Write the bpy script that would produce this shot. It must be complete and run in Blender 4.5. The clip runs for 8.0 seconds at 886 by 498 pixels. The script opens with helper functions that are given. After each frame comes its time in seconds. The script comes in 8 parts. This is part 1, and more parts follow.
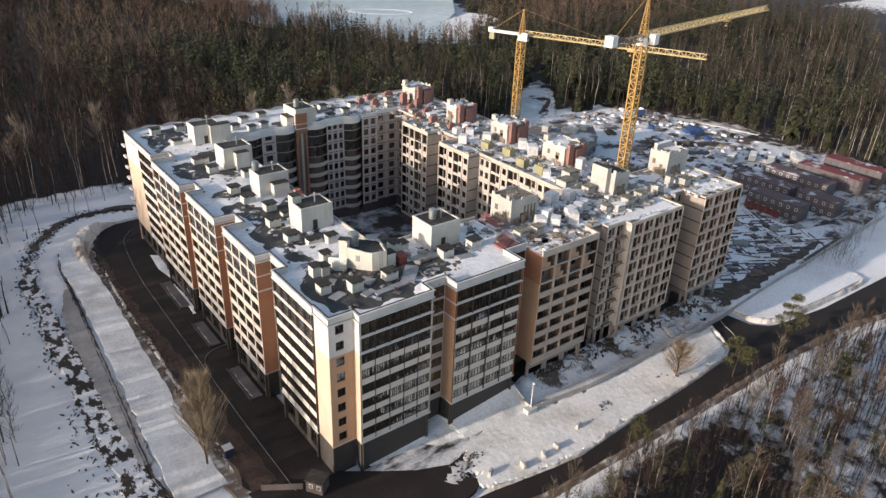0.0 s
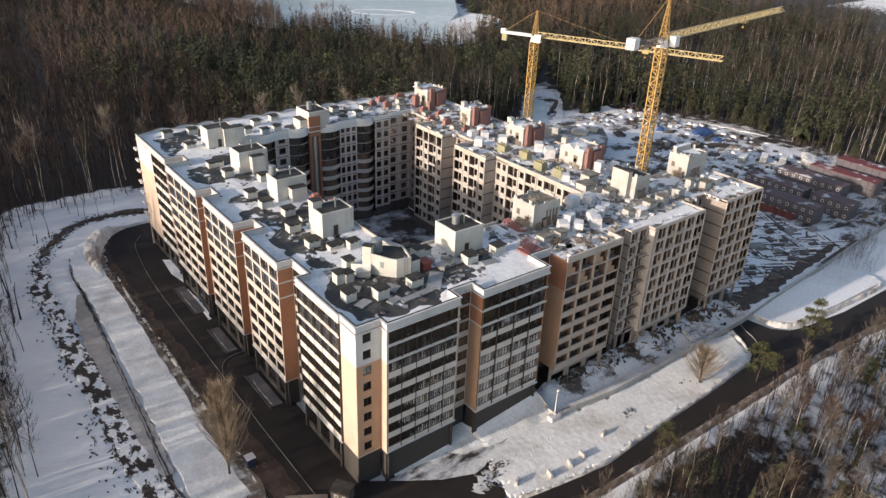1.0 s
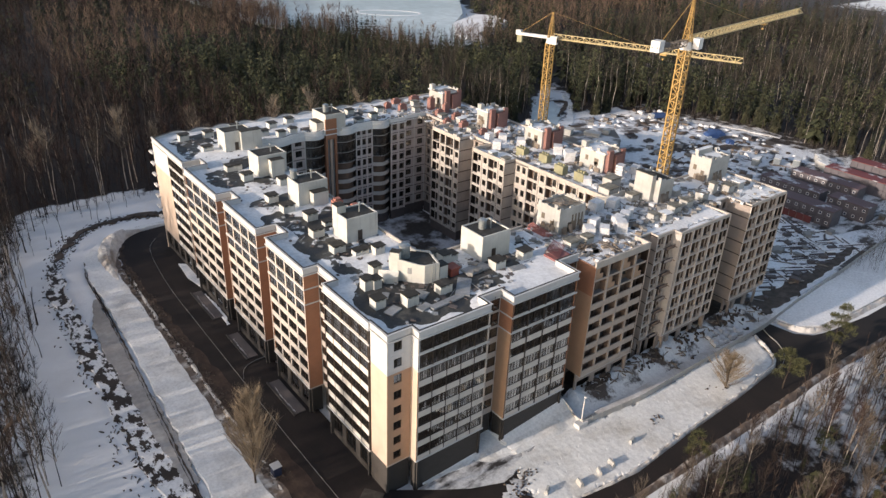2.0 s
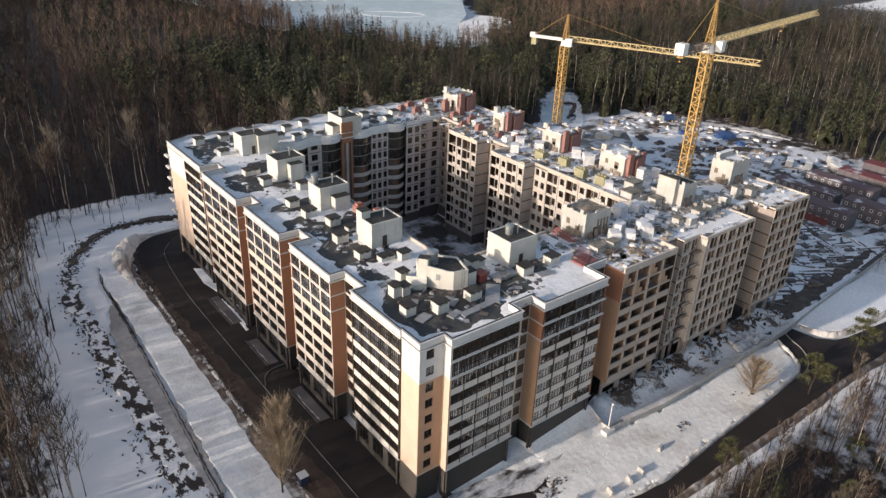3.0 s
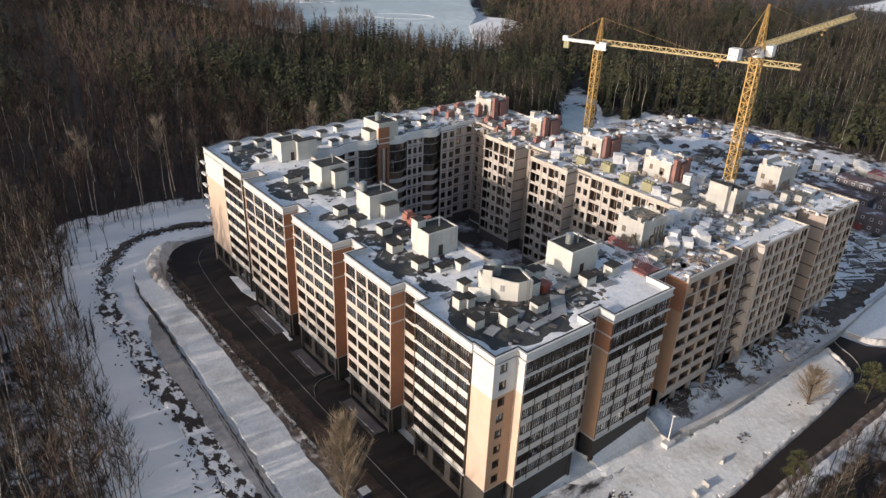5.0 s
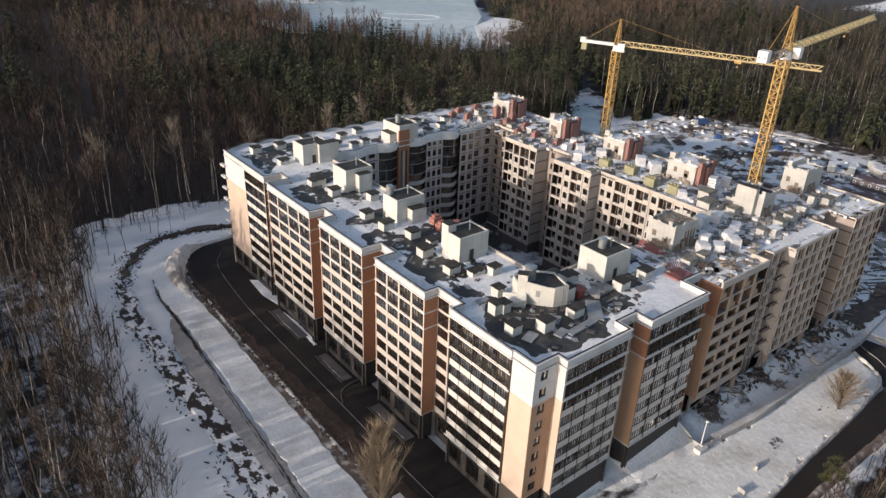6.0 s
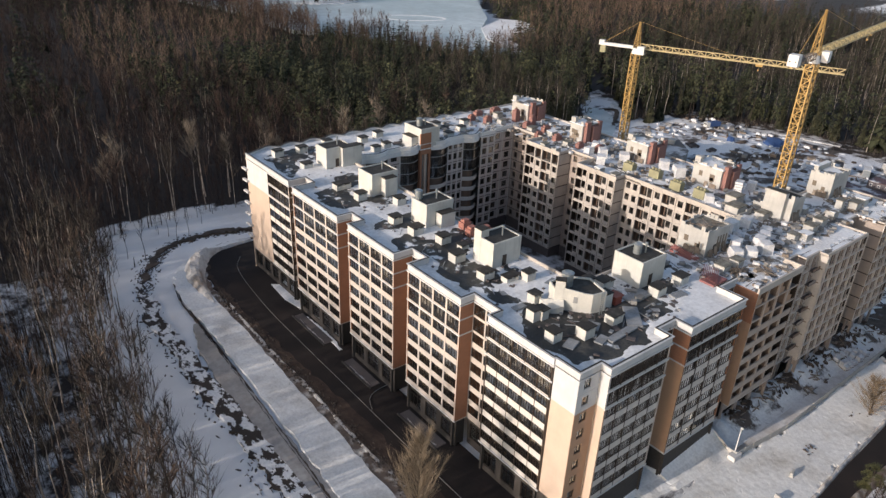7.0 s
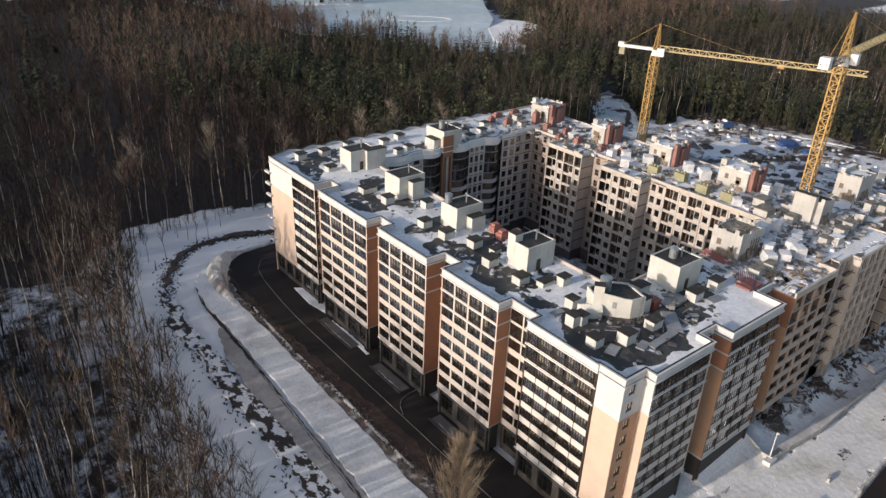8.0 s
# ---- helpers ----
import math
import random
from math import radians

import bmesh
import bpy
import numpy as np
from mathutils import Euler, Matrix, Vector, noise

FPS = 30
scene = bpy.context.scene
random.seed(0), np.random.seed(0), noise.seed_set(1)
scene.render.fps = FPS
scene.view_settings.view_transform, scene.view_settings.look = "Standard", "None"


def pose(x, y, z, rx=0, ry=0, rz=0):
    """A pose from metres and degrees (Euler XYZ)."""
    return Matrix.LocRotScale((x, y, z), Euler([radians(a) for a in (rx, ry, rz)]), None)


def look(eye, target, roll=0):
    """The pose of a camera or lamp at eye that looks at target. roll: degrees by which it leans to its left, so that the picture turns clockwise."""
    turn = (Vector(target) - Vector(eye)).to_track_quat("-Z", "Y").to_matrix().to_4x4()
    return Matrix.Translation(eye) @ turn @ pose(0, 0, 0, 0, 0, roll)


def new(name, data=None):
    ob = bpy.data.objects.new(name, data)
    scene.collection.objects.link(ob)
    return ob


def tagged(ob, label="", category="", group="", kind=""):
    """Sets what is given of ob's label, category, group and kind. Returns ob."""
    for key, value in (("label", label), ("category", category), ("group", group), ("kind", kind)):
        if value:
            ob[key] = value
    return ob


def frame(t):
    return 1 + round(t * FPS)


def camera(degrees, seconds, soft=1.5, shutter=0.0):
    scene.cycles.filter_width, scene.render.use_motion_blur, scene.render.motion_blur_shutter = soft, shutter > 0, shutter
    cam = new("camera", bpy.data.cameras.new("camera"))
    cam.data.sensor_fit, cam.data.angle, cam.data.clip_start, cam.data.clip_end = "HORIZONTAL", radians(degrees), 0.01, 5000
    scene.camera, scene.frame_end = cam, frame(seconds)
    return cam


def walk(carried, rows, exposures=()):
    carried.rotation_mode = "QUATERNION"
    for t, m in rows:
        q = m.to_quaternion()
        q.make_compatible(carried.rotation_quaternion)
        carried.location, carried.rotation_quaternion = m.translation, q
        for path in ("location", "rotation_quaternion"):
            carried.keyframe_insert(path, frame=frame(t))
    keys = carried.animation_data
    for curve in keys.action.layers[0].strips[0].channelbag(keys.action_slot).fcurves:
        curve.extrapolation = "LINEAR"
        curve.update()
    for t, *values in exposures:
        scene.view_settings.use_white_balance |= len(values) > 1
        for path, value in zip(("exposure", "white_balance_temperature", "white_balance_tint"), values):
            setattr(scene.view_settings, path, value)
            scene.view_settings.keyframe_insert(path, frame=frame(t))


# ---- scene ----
cam = camera(64.3, 8.0, soft=1.45)
PATH = [
    (0, (-1.832, -0.751, 88.74), (-0.729, 0.653, 87.839), 2.3),
    (0.5, (-3.052, 1.52, 88.721), (-1.946, 2.922, 87.82), 2.3),
    (1, (-4.35, 3.778, 88.687), (-3.241, 5.178, 87.786), 2.3),
    (1.5, (-5.724, 6.018, 88.667), (-4.615, 7.417, 87.766), 2.3),
    (3, (-10.226, 12.676, 88.616), (-9.11, 14.071, 87.718), 2.3),
    (3.5, (-11.908, 14.885, 88.598), (-10.79, 16.279, 87.7), 2.3),
    (4, (-13.632, 17.117, 88.576), (-12.511, 18.51, 87.678), 2.3),
    (4.5, (-15.367, 19.362, 88.563), (-14.244, 20.754, 87.667), 2.3),
    (6, (-20.89, 26.367, 88.587), (-19.762, 27.754, 87.691), 2.3),
    (6.5, (-22.882, 28.78, 88.605), (-21.751, 30.166, 87.71), 2.4),
    (7, (-24.977, 31.191, 88.662), (-23.844, 32.575, 87.768), 2.4),
    (7.5, (-27.128, 33.542, 88.738), (-25.993, 34.924, 87.844), 2.4),
    (8, (-29.26, 35.863, 88.788), (-28.123, 37.245, 87.894), 2.4),
]
walk(cam, [(t, look(eye, target, roll)) for t, eye, target, roll in PATH], [(0.0, 0.59, 6590, 14), (4.0, 0.42, 6500, 14), (8.0, 0.26, 6340, 14)])

# ---- light ----
SUN_EL, SUN_DIR = 14.0, Vector((1.0, -0.10, 0.0)).normalized()
sun_data = bpy.data.lights.new("sun", "SUN")
sun_data.energy, sun_data.angle, sun_data.color = 3.45, radians(0.6), (1.0, 0.89, 0.77)
sun = new("sun", sun_data)
sun.matrix_basis = look((-200, 120, 160), Vector((-200, 120, 160)) + SUN_DIR * math.cos(radians(SUN_EL)) - Vector((0, 0, math.sin(radians(SUN_EL)))))
world = bpy.data.worlds.new("winter_sky")
world.use_nodes = True
scene.world = world
sky = world.node_tree.nodes.new("ShaderNodeTexSky")
sky.sky_type, sky.sun_disc = "NISHITA", False
sky.dust_density, sky.ozone_density = 1.7, 0.75
sky.sun_elevation, sky.sun_rotation = radians(SUN_EL), math.atan2(-SUN_DIR.x, -SUN_DIR.y)
background = world.node_tree.nodes["Background"]
background.inputs["Strength"].default_value = 0.15
world.node_tree.links.new(sky.outputs["Color"], background.inputs["Color"])


# ---- materials ----
class Nodes:
    """A node material with short calls for the few nodes used here."""

    def __init__(self, name):
        self.mat = bpy.data.materials.new(name)
        self.mat.use_nodes = True
        self.tree = self.mat.node_tree
        self.bsdf = self.tree.nodes["Principled BSDF"]

    def node(self, kind, **inputs):
        made = self.tree.nodes.new(kind)
        for key, value in inputs.items():
            socket = made.inputs[key.replace("_", " ")]
            if isinstance(value, bpy.types.NodeSocket):
                self.tree.links.new(value, socket)
            else:
                socket.default_value = value
        return made

    def place(self):
        return self.tree.nodes.new("ShaderNodeNewGeometry").outputs["Position"]

    def noise(self, scale, detail=4.0, rough=0.6, stretch=None):
        at = self.place()
        if stretch:
            at = self.node("ShaderNodeMapping", Vector=at, Scale=stretch).outputs["Vector"]
        return self.node("ShaderNodeTexNoise", Vector=at, Scale=scale, Detail=detail, Roughness=rough).outputs["Fac"]

    def ramp(self, fac, low, high):
        made = self.node("ShaderNodeMapRange", Value=fac)
        made.inputs["From Min"].default_value, made.inputs["From Max"].default_value = low, high
        made.clamp = True
        return made.outputs["Result"]

    def mix(self, fac, a, b):
        made = self.tree.nodes.new("ShaderNodeMix")
        made.data_type = "RGBA"
        for index, value in ((0, fac), (6, a), (7, b)):
            socket = made.inputs[index]
            if isinstance(value, bpy.types.NodeSocket):
                self.tree.links.new(value, socket)
            else:
                socket.default_value = value if index == 0 else (*value, 1)
        return made.outputs[2]

    def finish(self, colour, rough=0.8, bump=None, height=0.1, metal=0.0):
        for name, value in (("Base Color", colour), ("Roughness", rough), ("Metallic", metal)):
            socket = self.bsdf.inputs[name]
            if isinstance(value, bpy.types.NodeSocket):
                self.tree.links.new(value, socket)
            else:
                socket.default_value = (*value, 1) if name == "Base Color" else value
        if bump is not None:
            made = self.node("ShaderNodeBump", Height=bump, Distance=height)
            made.inputs["Strength"].default_value = 0.6
            self.tree.links.new(made.outputs["Normal"], self.bsdf.inputs["Normal"])
        return self.mat


def shade(c, k):
    return tuple(min(1.0, v * k) for v in c)


def plaster(name, colour, spread=0.18, rough=0.85, streak=0.35):
    """Painted or rendered wall: broad patches, fine grain and faint upright rain streaks."""
    n = Nodes(name)
    base = n.mix(n.ramp(n.noise(0.35), 0.3, 0.7), shade(colour, 1 - spread), shade(colour, 1 + spread * 0.4))
    grain = n.mix(n.ramp(n.noise(5.0, 3), 0.35, 0.7), base, shade(colour, 1 - spread * 0.8))
    worn = n.mix(0.35, base, grain)
    streaks = n.ramp(n.noise(1.0, 3, 0.6, (2.2, 2.2, 0.12)), 0.55, 0.8)
    dirty = n.node("ShaderNodeMath", Value=streaks)
    dirty.operation, dirty.inputs[1].default_value = "MULTIPLY", streak
    return n.finish(n.mix(dirty.outputs[0], worn, shade(colour, 0.55)), rough, n.noise(9.0, 3), 0.01)


def cladding(name, colour, joint, size=(0.6, 0.3)):
    """Wall faced with courses of brick or stone; joints as fine relief and tone."""
    n = Nodes(name)
    at = n.place()
    split = n.node("ShaderNodeSeparateXYZ", Vector=at)
    along = n.node("ShaderNodeMath", Value=split.outputs["X"])
    n.tree.links.new(split.outputs["Y"], along.inputs[1])
    flat = n.node("ShaderNodeCombineXYZ", X=along.outputs[0], Y=split.outputs["Z"])
    bricks = n.node("ShaderNodeTexBrick", Vector=flat.outputs[0], Scale=1.0)
    bricks.inputs["Brick Width"].default_value, bricks.inputs["Row Height"].default_value = size
    bricks.inputs["Mortar Size"].default_value = size[1] * 0.06
    bricks.inputs["Color1"].default_value = (*shade(colour, 0.85), 1)
    bricks.inputs["Color2"].default_value = (*shade(colour, 1.12), 1)
    bricks.inputs["Mortar"].default_value = (*joint, 1)
    broad = n.mix(n.ramp(n.noise(0.25), 0.3, 0.75), shade(colour, 0.8), shade(colour, 1.1))
    return n.finish(n.mix(0.5, bricks.outputs["Color"], broad), 0.85, bricks.outputs["Fac"], -0.01)


def patchy(name, a, b, scale, low, high, rough=0.8, fine=4.0, height=0.05, stretch=None):
    """Two tones in patches of about 1/scale metres, with grain."""
    n = Nodes(name)
    mask = n.ramp(n.noise(scale, 6, 0.62, stretch), low, high)
    grain = n.ramp(n.noise(fine, 4), 0.3, 0.75)
    first = n.mix(grain, shade(a, 0.82), shade(a, 1.08))
    second = n.mix(grain, shade(b, 0.72), shade(b, 1.15))
    return n.finish(n.mix(mask, first, second), rough, n.noise(fine * 0.5, 5), height)


def steel(name, colour, rough=0.45, metal=0.0):
    n = Nodes(name)
    worn = n.mix(n.ramp(n.noise(1.6, 5), 0.45, 0.75), colour, shade(colour, 0.7))
    return n.finish(worn, rough, n.noise(14.0, 2), 0.004, metal)


def glass(name, tint):
    """Clear coated pane: mirrors more at a flat angle, else lets the view through."""
    n = Nodes(name)
    tree = n.tree
    clear = n.node("ShaderNodeBsdfTransparent", Color=(*tint, 1))
    gloss = n.node("ShaderNodeBsdfGlossy", Color=(0.92, 0.95, 0.96, 1), Roughness=0.05)
    facing = n.node("ShaderNodeLayerWeight", Blend=0.5)
    steep = n.node("ShaderNodeMath", Value=facing.outputs["Facing"])
    steep.operation, steep.inputs[1].default_value = "POWER", 4.0
    amount = n.node("ShaderNodeMapRange", Value=steep.outputs[0])
    amount.inputs["To Min"].default_value, amount.inputs["To Max"].default_value = 0.09, 0.75
    mixed = tree.nodes.new("ShaderNodeMixShader")
    each = tree.nodes.new("ShaderNodeNewGeometry").outputs["Random Per Island"]
    spread = n.node("ShaderNodeMapRange", Value=each)
    spread.inputs["To Min"].default_value, spread.inputs["To Max"].default_value = 0.4, 2.8
    coat = n.node("ShaderNodeMath", Value=amount.outputs[0])
    coat.operation, coat.use_clamp = "MULTIPLY", True
    tree.links.new(spread.outputs[0], coat.inputs[1])
    tree.links.new(coat.outputs[0], mixed.inputs[0])
    tree.links.new(clear.outputs[0], mixed.inputs[1])
    tree.links.new(gloss.outputs[0], mixed.inputs[2])
    tree.links.new(mixed.outputs[0], tree.nodes["Material Output"].inputs["Surface"])
    return n.mat


def roof_cover(name, low, high, dark, pale, scale):
    """Wet blotchy roofing felt under melting snow with soft rounded edges."""
    n = Nodes(name)
    felt = n.mix(n.ramp(n.noise(0.45, 5, 0.6), 0.42, 0.66), dark, pale)
    felt = n.mix(n.ramp(n.noise(2.6, 3), 0.5, 0.8), felt, shade(dark, 0.6))
    snow = n.mix(n.ramp(n.noise(0.9, 4), 0.35, 0.75), (0.82, 0.82, 0.82), (0.66, 0.68, 0.71))
    depth = n.noise(scale, 5.0, 0.5)
    mask = n.ramp(depth, low, high)
    felt = n.mix(n.ramp(depth, low - 0.05, low - 0.01), felt, n.mix(n.ramp(n.noise(1.7, 4), 0.45, 0.6), felt, (0.33, 0.37, 0.39)))
    rough = n.ramp(n.noise(0.45, 5, 0.6), 0.40, 0.60)
    wet = n.node("ShaderNodeMapRange", Value=rough)
    wet.inputs["To Min"].default_value, wet.inputs["To Max"].default_value = 0.45, 0.9
    return n.finish(n.mix(mask, felt, snow), wet.outputs[0], n.noise(1.3, 6, 0.7), 0.12)


def ground_cover():
    """Snow that gives way to shade-toned leaf litter and brush where the cover value is high."""
    n = Nodes("snow_and_shaded_litter")
    grain = n.ramp(n.noise(0.9, 4), 0.3, 0.75)
    snow = n.mix(n.ramp(n.noise(0.045, 5), 0.45, 0.75), (0.79, 0.785, 0.78), (0.64, 0.63, 0.62))
    # Litter kept near black: deep shade under the trees is in its colour.
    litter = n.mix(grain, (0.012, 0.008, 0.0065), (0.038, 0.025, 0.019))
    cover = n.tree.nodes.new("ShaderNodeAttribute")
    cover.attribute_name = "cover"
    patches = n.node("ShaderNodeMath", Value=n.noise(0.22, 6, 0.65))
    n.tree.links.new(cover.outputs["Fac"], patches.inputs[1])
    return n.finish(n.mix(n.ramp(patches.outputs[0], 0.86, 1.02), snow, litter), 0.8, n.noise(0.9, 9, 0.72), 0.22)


GROUND = ground_cover()
WHITE = plaster("white_render", (0.57, 0.565, 0.555), 0.14, streak=0.3)
CREAM = plaster("cream_render", (0.52, 0.46, 0.405), 0.12, streak=0.25)
PEACH = plaster("peach_render", (0.55, 0.425, 0.33), 0.12, streak=0.15)
BRICK = cladding("orange_brick", (0.37, 0.17, 0.095), (0.24, 0.15, 0.10), (0.5, 0.15))
STONE = cladding("dark_stone", (0.055, 0.048, 0.043), (0.05, 0.045, 0.04), (0.9, 0.45))
CONCRETE = plaster("raw_concrete", (0.36, 0.30, 0.26), 0.2, streak=0.4)
PALE_CONCRETE = plaster("pale_concrete", (0.50, 0.448, 0.395), 0.22, streak=0.45)
GREY_CONCRETE = plaster("grey_concrete", (0.27, 0.26, 0.245), 0.2, streak=0.3)
HUT = plaster("lift_house_render", (0.56, 0.555, 0.515), 0.2, streak=0.6)
# Dark tone stands in for the shade of unlit rooms.
UNLIT_ROOM = plaster("unlit_room_plaster", (0.16, 0.13, 0.10), 0.2)
# Brick tone darkened to hold the shade inside loggias.
SHADE_BRICK = plaster("shade_toned_brick", (0.225, 0.155, 0.115), 0.3)
FRAME = steel("brown_window_frame", (0.04, 0.028, 0.021), 0.5)
LOGGIA = plaster("loggia_render", (0.54, 0.46, 0.37), 0.2)
TAN = plaster("tan_render", (0.46, 0.295, 0.19), 0.12, streak=0.15)
GLASS = glass("window_glass", (0.74, 0.75, 0.74))
CAP = patchy("weathered_cap", (0.028, 0.024, 0.019), (0.085, 0.078, 0.067), 0.6, 0.5, 0.75, 0.75)
BITUMEN_SNOW = roof_cover("bitumen_with_snow", 0.62, 0.64, (0.016, 0.017, 0.019), (0.085, 0.083, 0.074), 0.35)
ROOF_SNOW = roof_cover("snowy_roof", 0.445, 0.475, (0.085, 0.073, 0.062), (0.20, 0.175, 0.15), 0.2)
RAW_CAP = patchy("mossy_raw_slab", (0.135, 0.125, 0.098), (0.30, 0.285, 0.245), 0.7, 0.4, 0.7, 0.85, 3.0, 0.05)
PALE_SHEET = patchy("pale_roof_sheet", (0.22, 0.23, 0.235), (0.36, 0.37, 0.38), 0.6, 0.4, 0.7, 0.6)
ZINC = steel("zinc", (0.34, 0.37, 0.38), 0.4, 0.6)
YELLOW = steel("crane_yellow", (0.42, 0.262, 0.082), 0.5)
WHITE_STEEL = steel("white_steel", (0.72, 0.70, 0.66), 0.5)
SNOW = patchy("snow", (0.87, 0.865, 0.86), (0.72, 0.71, 0.70), 0.045, 0.45, 0.75, 0.75, 1.8, 0.25)
TRODDEN = patchy("trodden_snow", (0.72, 0.71, 0.70), (0.42, 0.37, 0.32), 0.14, 0.45, 0.75, 0.8, 1.2, 0.2)
# Wet tone darkened further to hold the forest's shade on the yard.
ASPHALT = patchy("shade_toned_wet_asphalt", (0.011, 0.0068, 0.0058), (0.024, 0.0152, 0.0122), 0.16, 0.42, 0.75, 0.9, 2.6, 0.05, (1, 0.55, 1))
EARTH = patchy("brown_earth", (0.040, 0.024, 0.017), (0.085, 0.056, 0.040), 0.4, 0.4, 0.7, 0.95, 1.8, 0.2, (1, 0.4, 1))
CHURNED = patchy("churned_site", (0.74, 0.75, 0.77), (0.085, 0.072, 0.064), 0.085, 0.485, 0.57, 0.85, 1.0, 0.3)
# Slush and mud, toned darker to hold the courtyard's shade too.
COURT_GROUND = patchy("courtyard_slush", (0.62, 0.63, 0.66), (0.07, 0.06, 0.054), 0.085, 0.42, 0.52, 0.85, 1.0, 0.3)
MUD = patchy("frozen_mud", (0.05, 0.038, 0.03), (0.12, 0.09, 0.07), 0.5, 0.4, 0.7, 0.9, 1.5, 0.3)
GRIT = patchy("gritty_verge", (0.16, 0.12, 0.095), (0.55, 0.52, 0.48), 0.35, 0.5, 0.66, 0.9, 1.5, 0.2)
ICE = patchy("grey_ice", (0.27, 0.25, 0.23), (0.46, 0.44, 0.42), 0.1, 0.4, 0.7, 0.75, 0.8, 0.05, (1, 0.3, 1))
LAKE_ICE = patchy("lake_ice", (0.44, 0.50, 0.51), (0.64, 0.69, 0.70), 0.012, 0.45, 0.7, 0.4, 0.15, 0.05)
BARK = patchy("grey_bark", (0.034, 0.024, 0.0185), (0.088, 0.064, 0.049), 0.9, 0.4, 0.7, 0.9, 5.0, 0.03)
DARK_BARK = patchy("dark_bark", (0.018, 0.0125, 0.010), (0.052, 0.037, 0.028), 0.9, 0.4, 0.7, 0.9, 5.0, 0.03)
BIRCH = patchy("birch_bark", (0.46, 0.40, 0.34), (0.13, 0.105, 0.085), 0.5, 0.46, 0.70, 0.85, 5.0, 0.02)
# Twig tone kept very low to hold the wood's inner shade.
TWIG = patchy("bare_twigs", (0.016, 0.0086, 0.0066), (0.076, 0.040, 0.029), 0.06, 0.42, 0.74, 0.9, 2.0, 0.02)
GREY_TWIG = patchy("grey_twigs", (0.026, 0.021, 0.016), (0.096, 0.077, 0.056), 0.06, 0.42, 0.72, 0.9, 2.0, 0.02)
PALE_TWIG = patchy("pale_twigs", (0.080, 0.064, 0.050), (0.165, 0.134, 0.104), 0.14, 0.4, 0.68, 0.9, 2.0, 0.02)
LIGHT_BROWN_TWIG = patchy("light_brown_twigs", (0.090, 0.061, 0.045), (0.215, 0.150, 0.107), 0.06, 0.4, 0.7, 0.9, 2.0, 0.02)
LIGHT_TWIG = patchy("light_birch_twigs", (0.17, 0.138, 0.105), (0.30, 0.25, 0.195), 0.2, 0.35, 0.7, 0.9, 2.0, 0.02)
GOLD_TWIG = patchy("ochre_twigs", (0.22, 0.168, 0.112), (0.34, 0.265, 0.18), 0.2, 0.35, 0.7, 0.9, 2.0, 0.02)
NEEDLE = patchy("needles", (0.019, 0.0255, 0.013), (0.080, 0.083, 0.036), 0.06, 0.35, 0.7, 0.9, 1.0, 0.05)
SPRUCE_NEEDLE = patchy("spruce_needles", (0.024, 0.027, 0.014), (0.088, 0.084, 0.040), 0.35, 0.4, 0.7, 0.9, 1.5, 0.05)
# Lit copy of the needles: sunlight is put into this colour.
SUNLIT_NEEDLE = patchy("sunlit_pine_needles", (0.062, 0.068, 0.026), (0.120, 0.115, 0.048), 0.15, 0.35, 0.7, 0.9, 1.0, 0.05)
PINK_STEEL = plaster("faded_red_primer", (0.29, 0.115, 0.105), 0.25, 0.6)
OLD_RED = plaster("old_red_sheet", (0.17, 0.042, 0.038), 0.3, 0.6)
RUST = plaster("red_oxide", (0.26, 0.065, 0.045), 0.25, 0.6)
REDBRICK = cladding("red_brick", (0.33, 0.14, 0.11), (0.26, 0.16, 0.12), (0.5, 0.15))
LIME = plaster("yellow_green_block", (0.30, 0.285, 0.175), 0.3)
WRAP = patchy("white_wrap", (0.70, 0.70, 0.71), (0.50, 0.50, 0.51), 0.8, 0.45, 0.7, 0.4, 3.0, 0.08)
CABIN = plaster("cabin_grey", (0.12, 0.10, 0.095), 0.2)
CABIN_WALL = plaster("site_cabin_sheet", (0.115, 0.100, 0.108), 0.25, 0.6)
BLUE = steel("blue_tarpaulin", (0.05, 0.10, 0.24), 0.5)
NAVY = steel("navy_sheet", (0.02, 0.028, 0.06), 0.5)
MUD_IN_SNOW = patchy("mud_in_snow", (0.80, 0.795, 0.79), (0.042, 0.031, 0.025), 0.5, 0.475, 0.515, 0.85, 2.0, 0.15, (1, 0.6, 1))
TAN_CONCRETE = plaster("tan_concrete", (0.47, 0.385, 0.32), 0.2, streak=0.4)
ROOF_DRIFT = patchy("roof_drift", (0.80, 0.805, 0.81), (0.56, 0.565, 0.57), 0.22, 0.46, 0.72, 0.7, 1.6, 0.12)
YARD_SNOW = patchy("yard_snow", (0.80, 0.795, 0.77), (0.55, 0.52, 0.47), 0.11, 0.46, 0.72, 0.8, 2.2, 0.06)
# Lighter than the other render: courtyard bounce light is in its colour.
COURT = plaster("bounce_lifted_render", (0.60, 0.515, 0.465), 0.2, streak=0.4)
# Brighter copy of WHITE: bounced light on the shaded court side.
CORNICE = plaster("shade_lifted_white", (0.78, 0.78, 0.77), 0.12, streak=0.3)
JIB_YELLOW = steel("pale_crane_yellow", (0.54, 0.43, 0.22), 0.5)
FRONT_CONCRETE = plaster("front_concrete", (0.58, 0.525, 0.475), 0.24, streak=0.5)
IVORY = plaster("ivory_render", (0.61, 0.565, 0.51), 0.12, streak=0.25)
RAW_WHITE = plaster("whitewashed_block", (0.46, 0.45, 0.425), 0.26, streak=0.6)
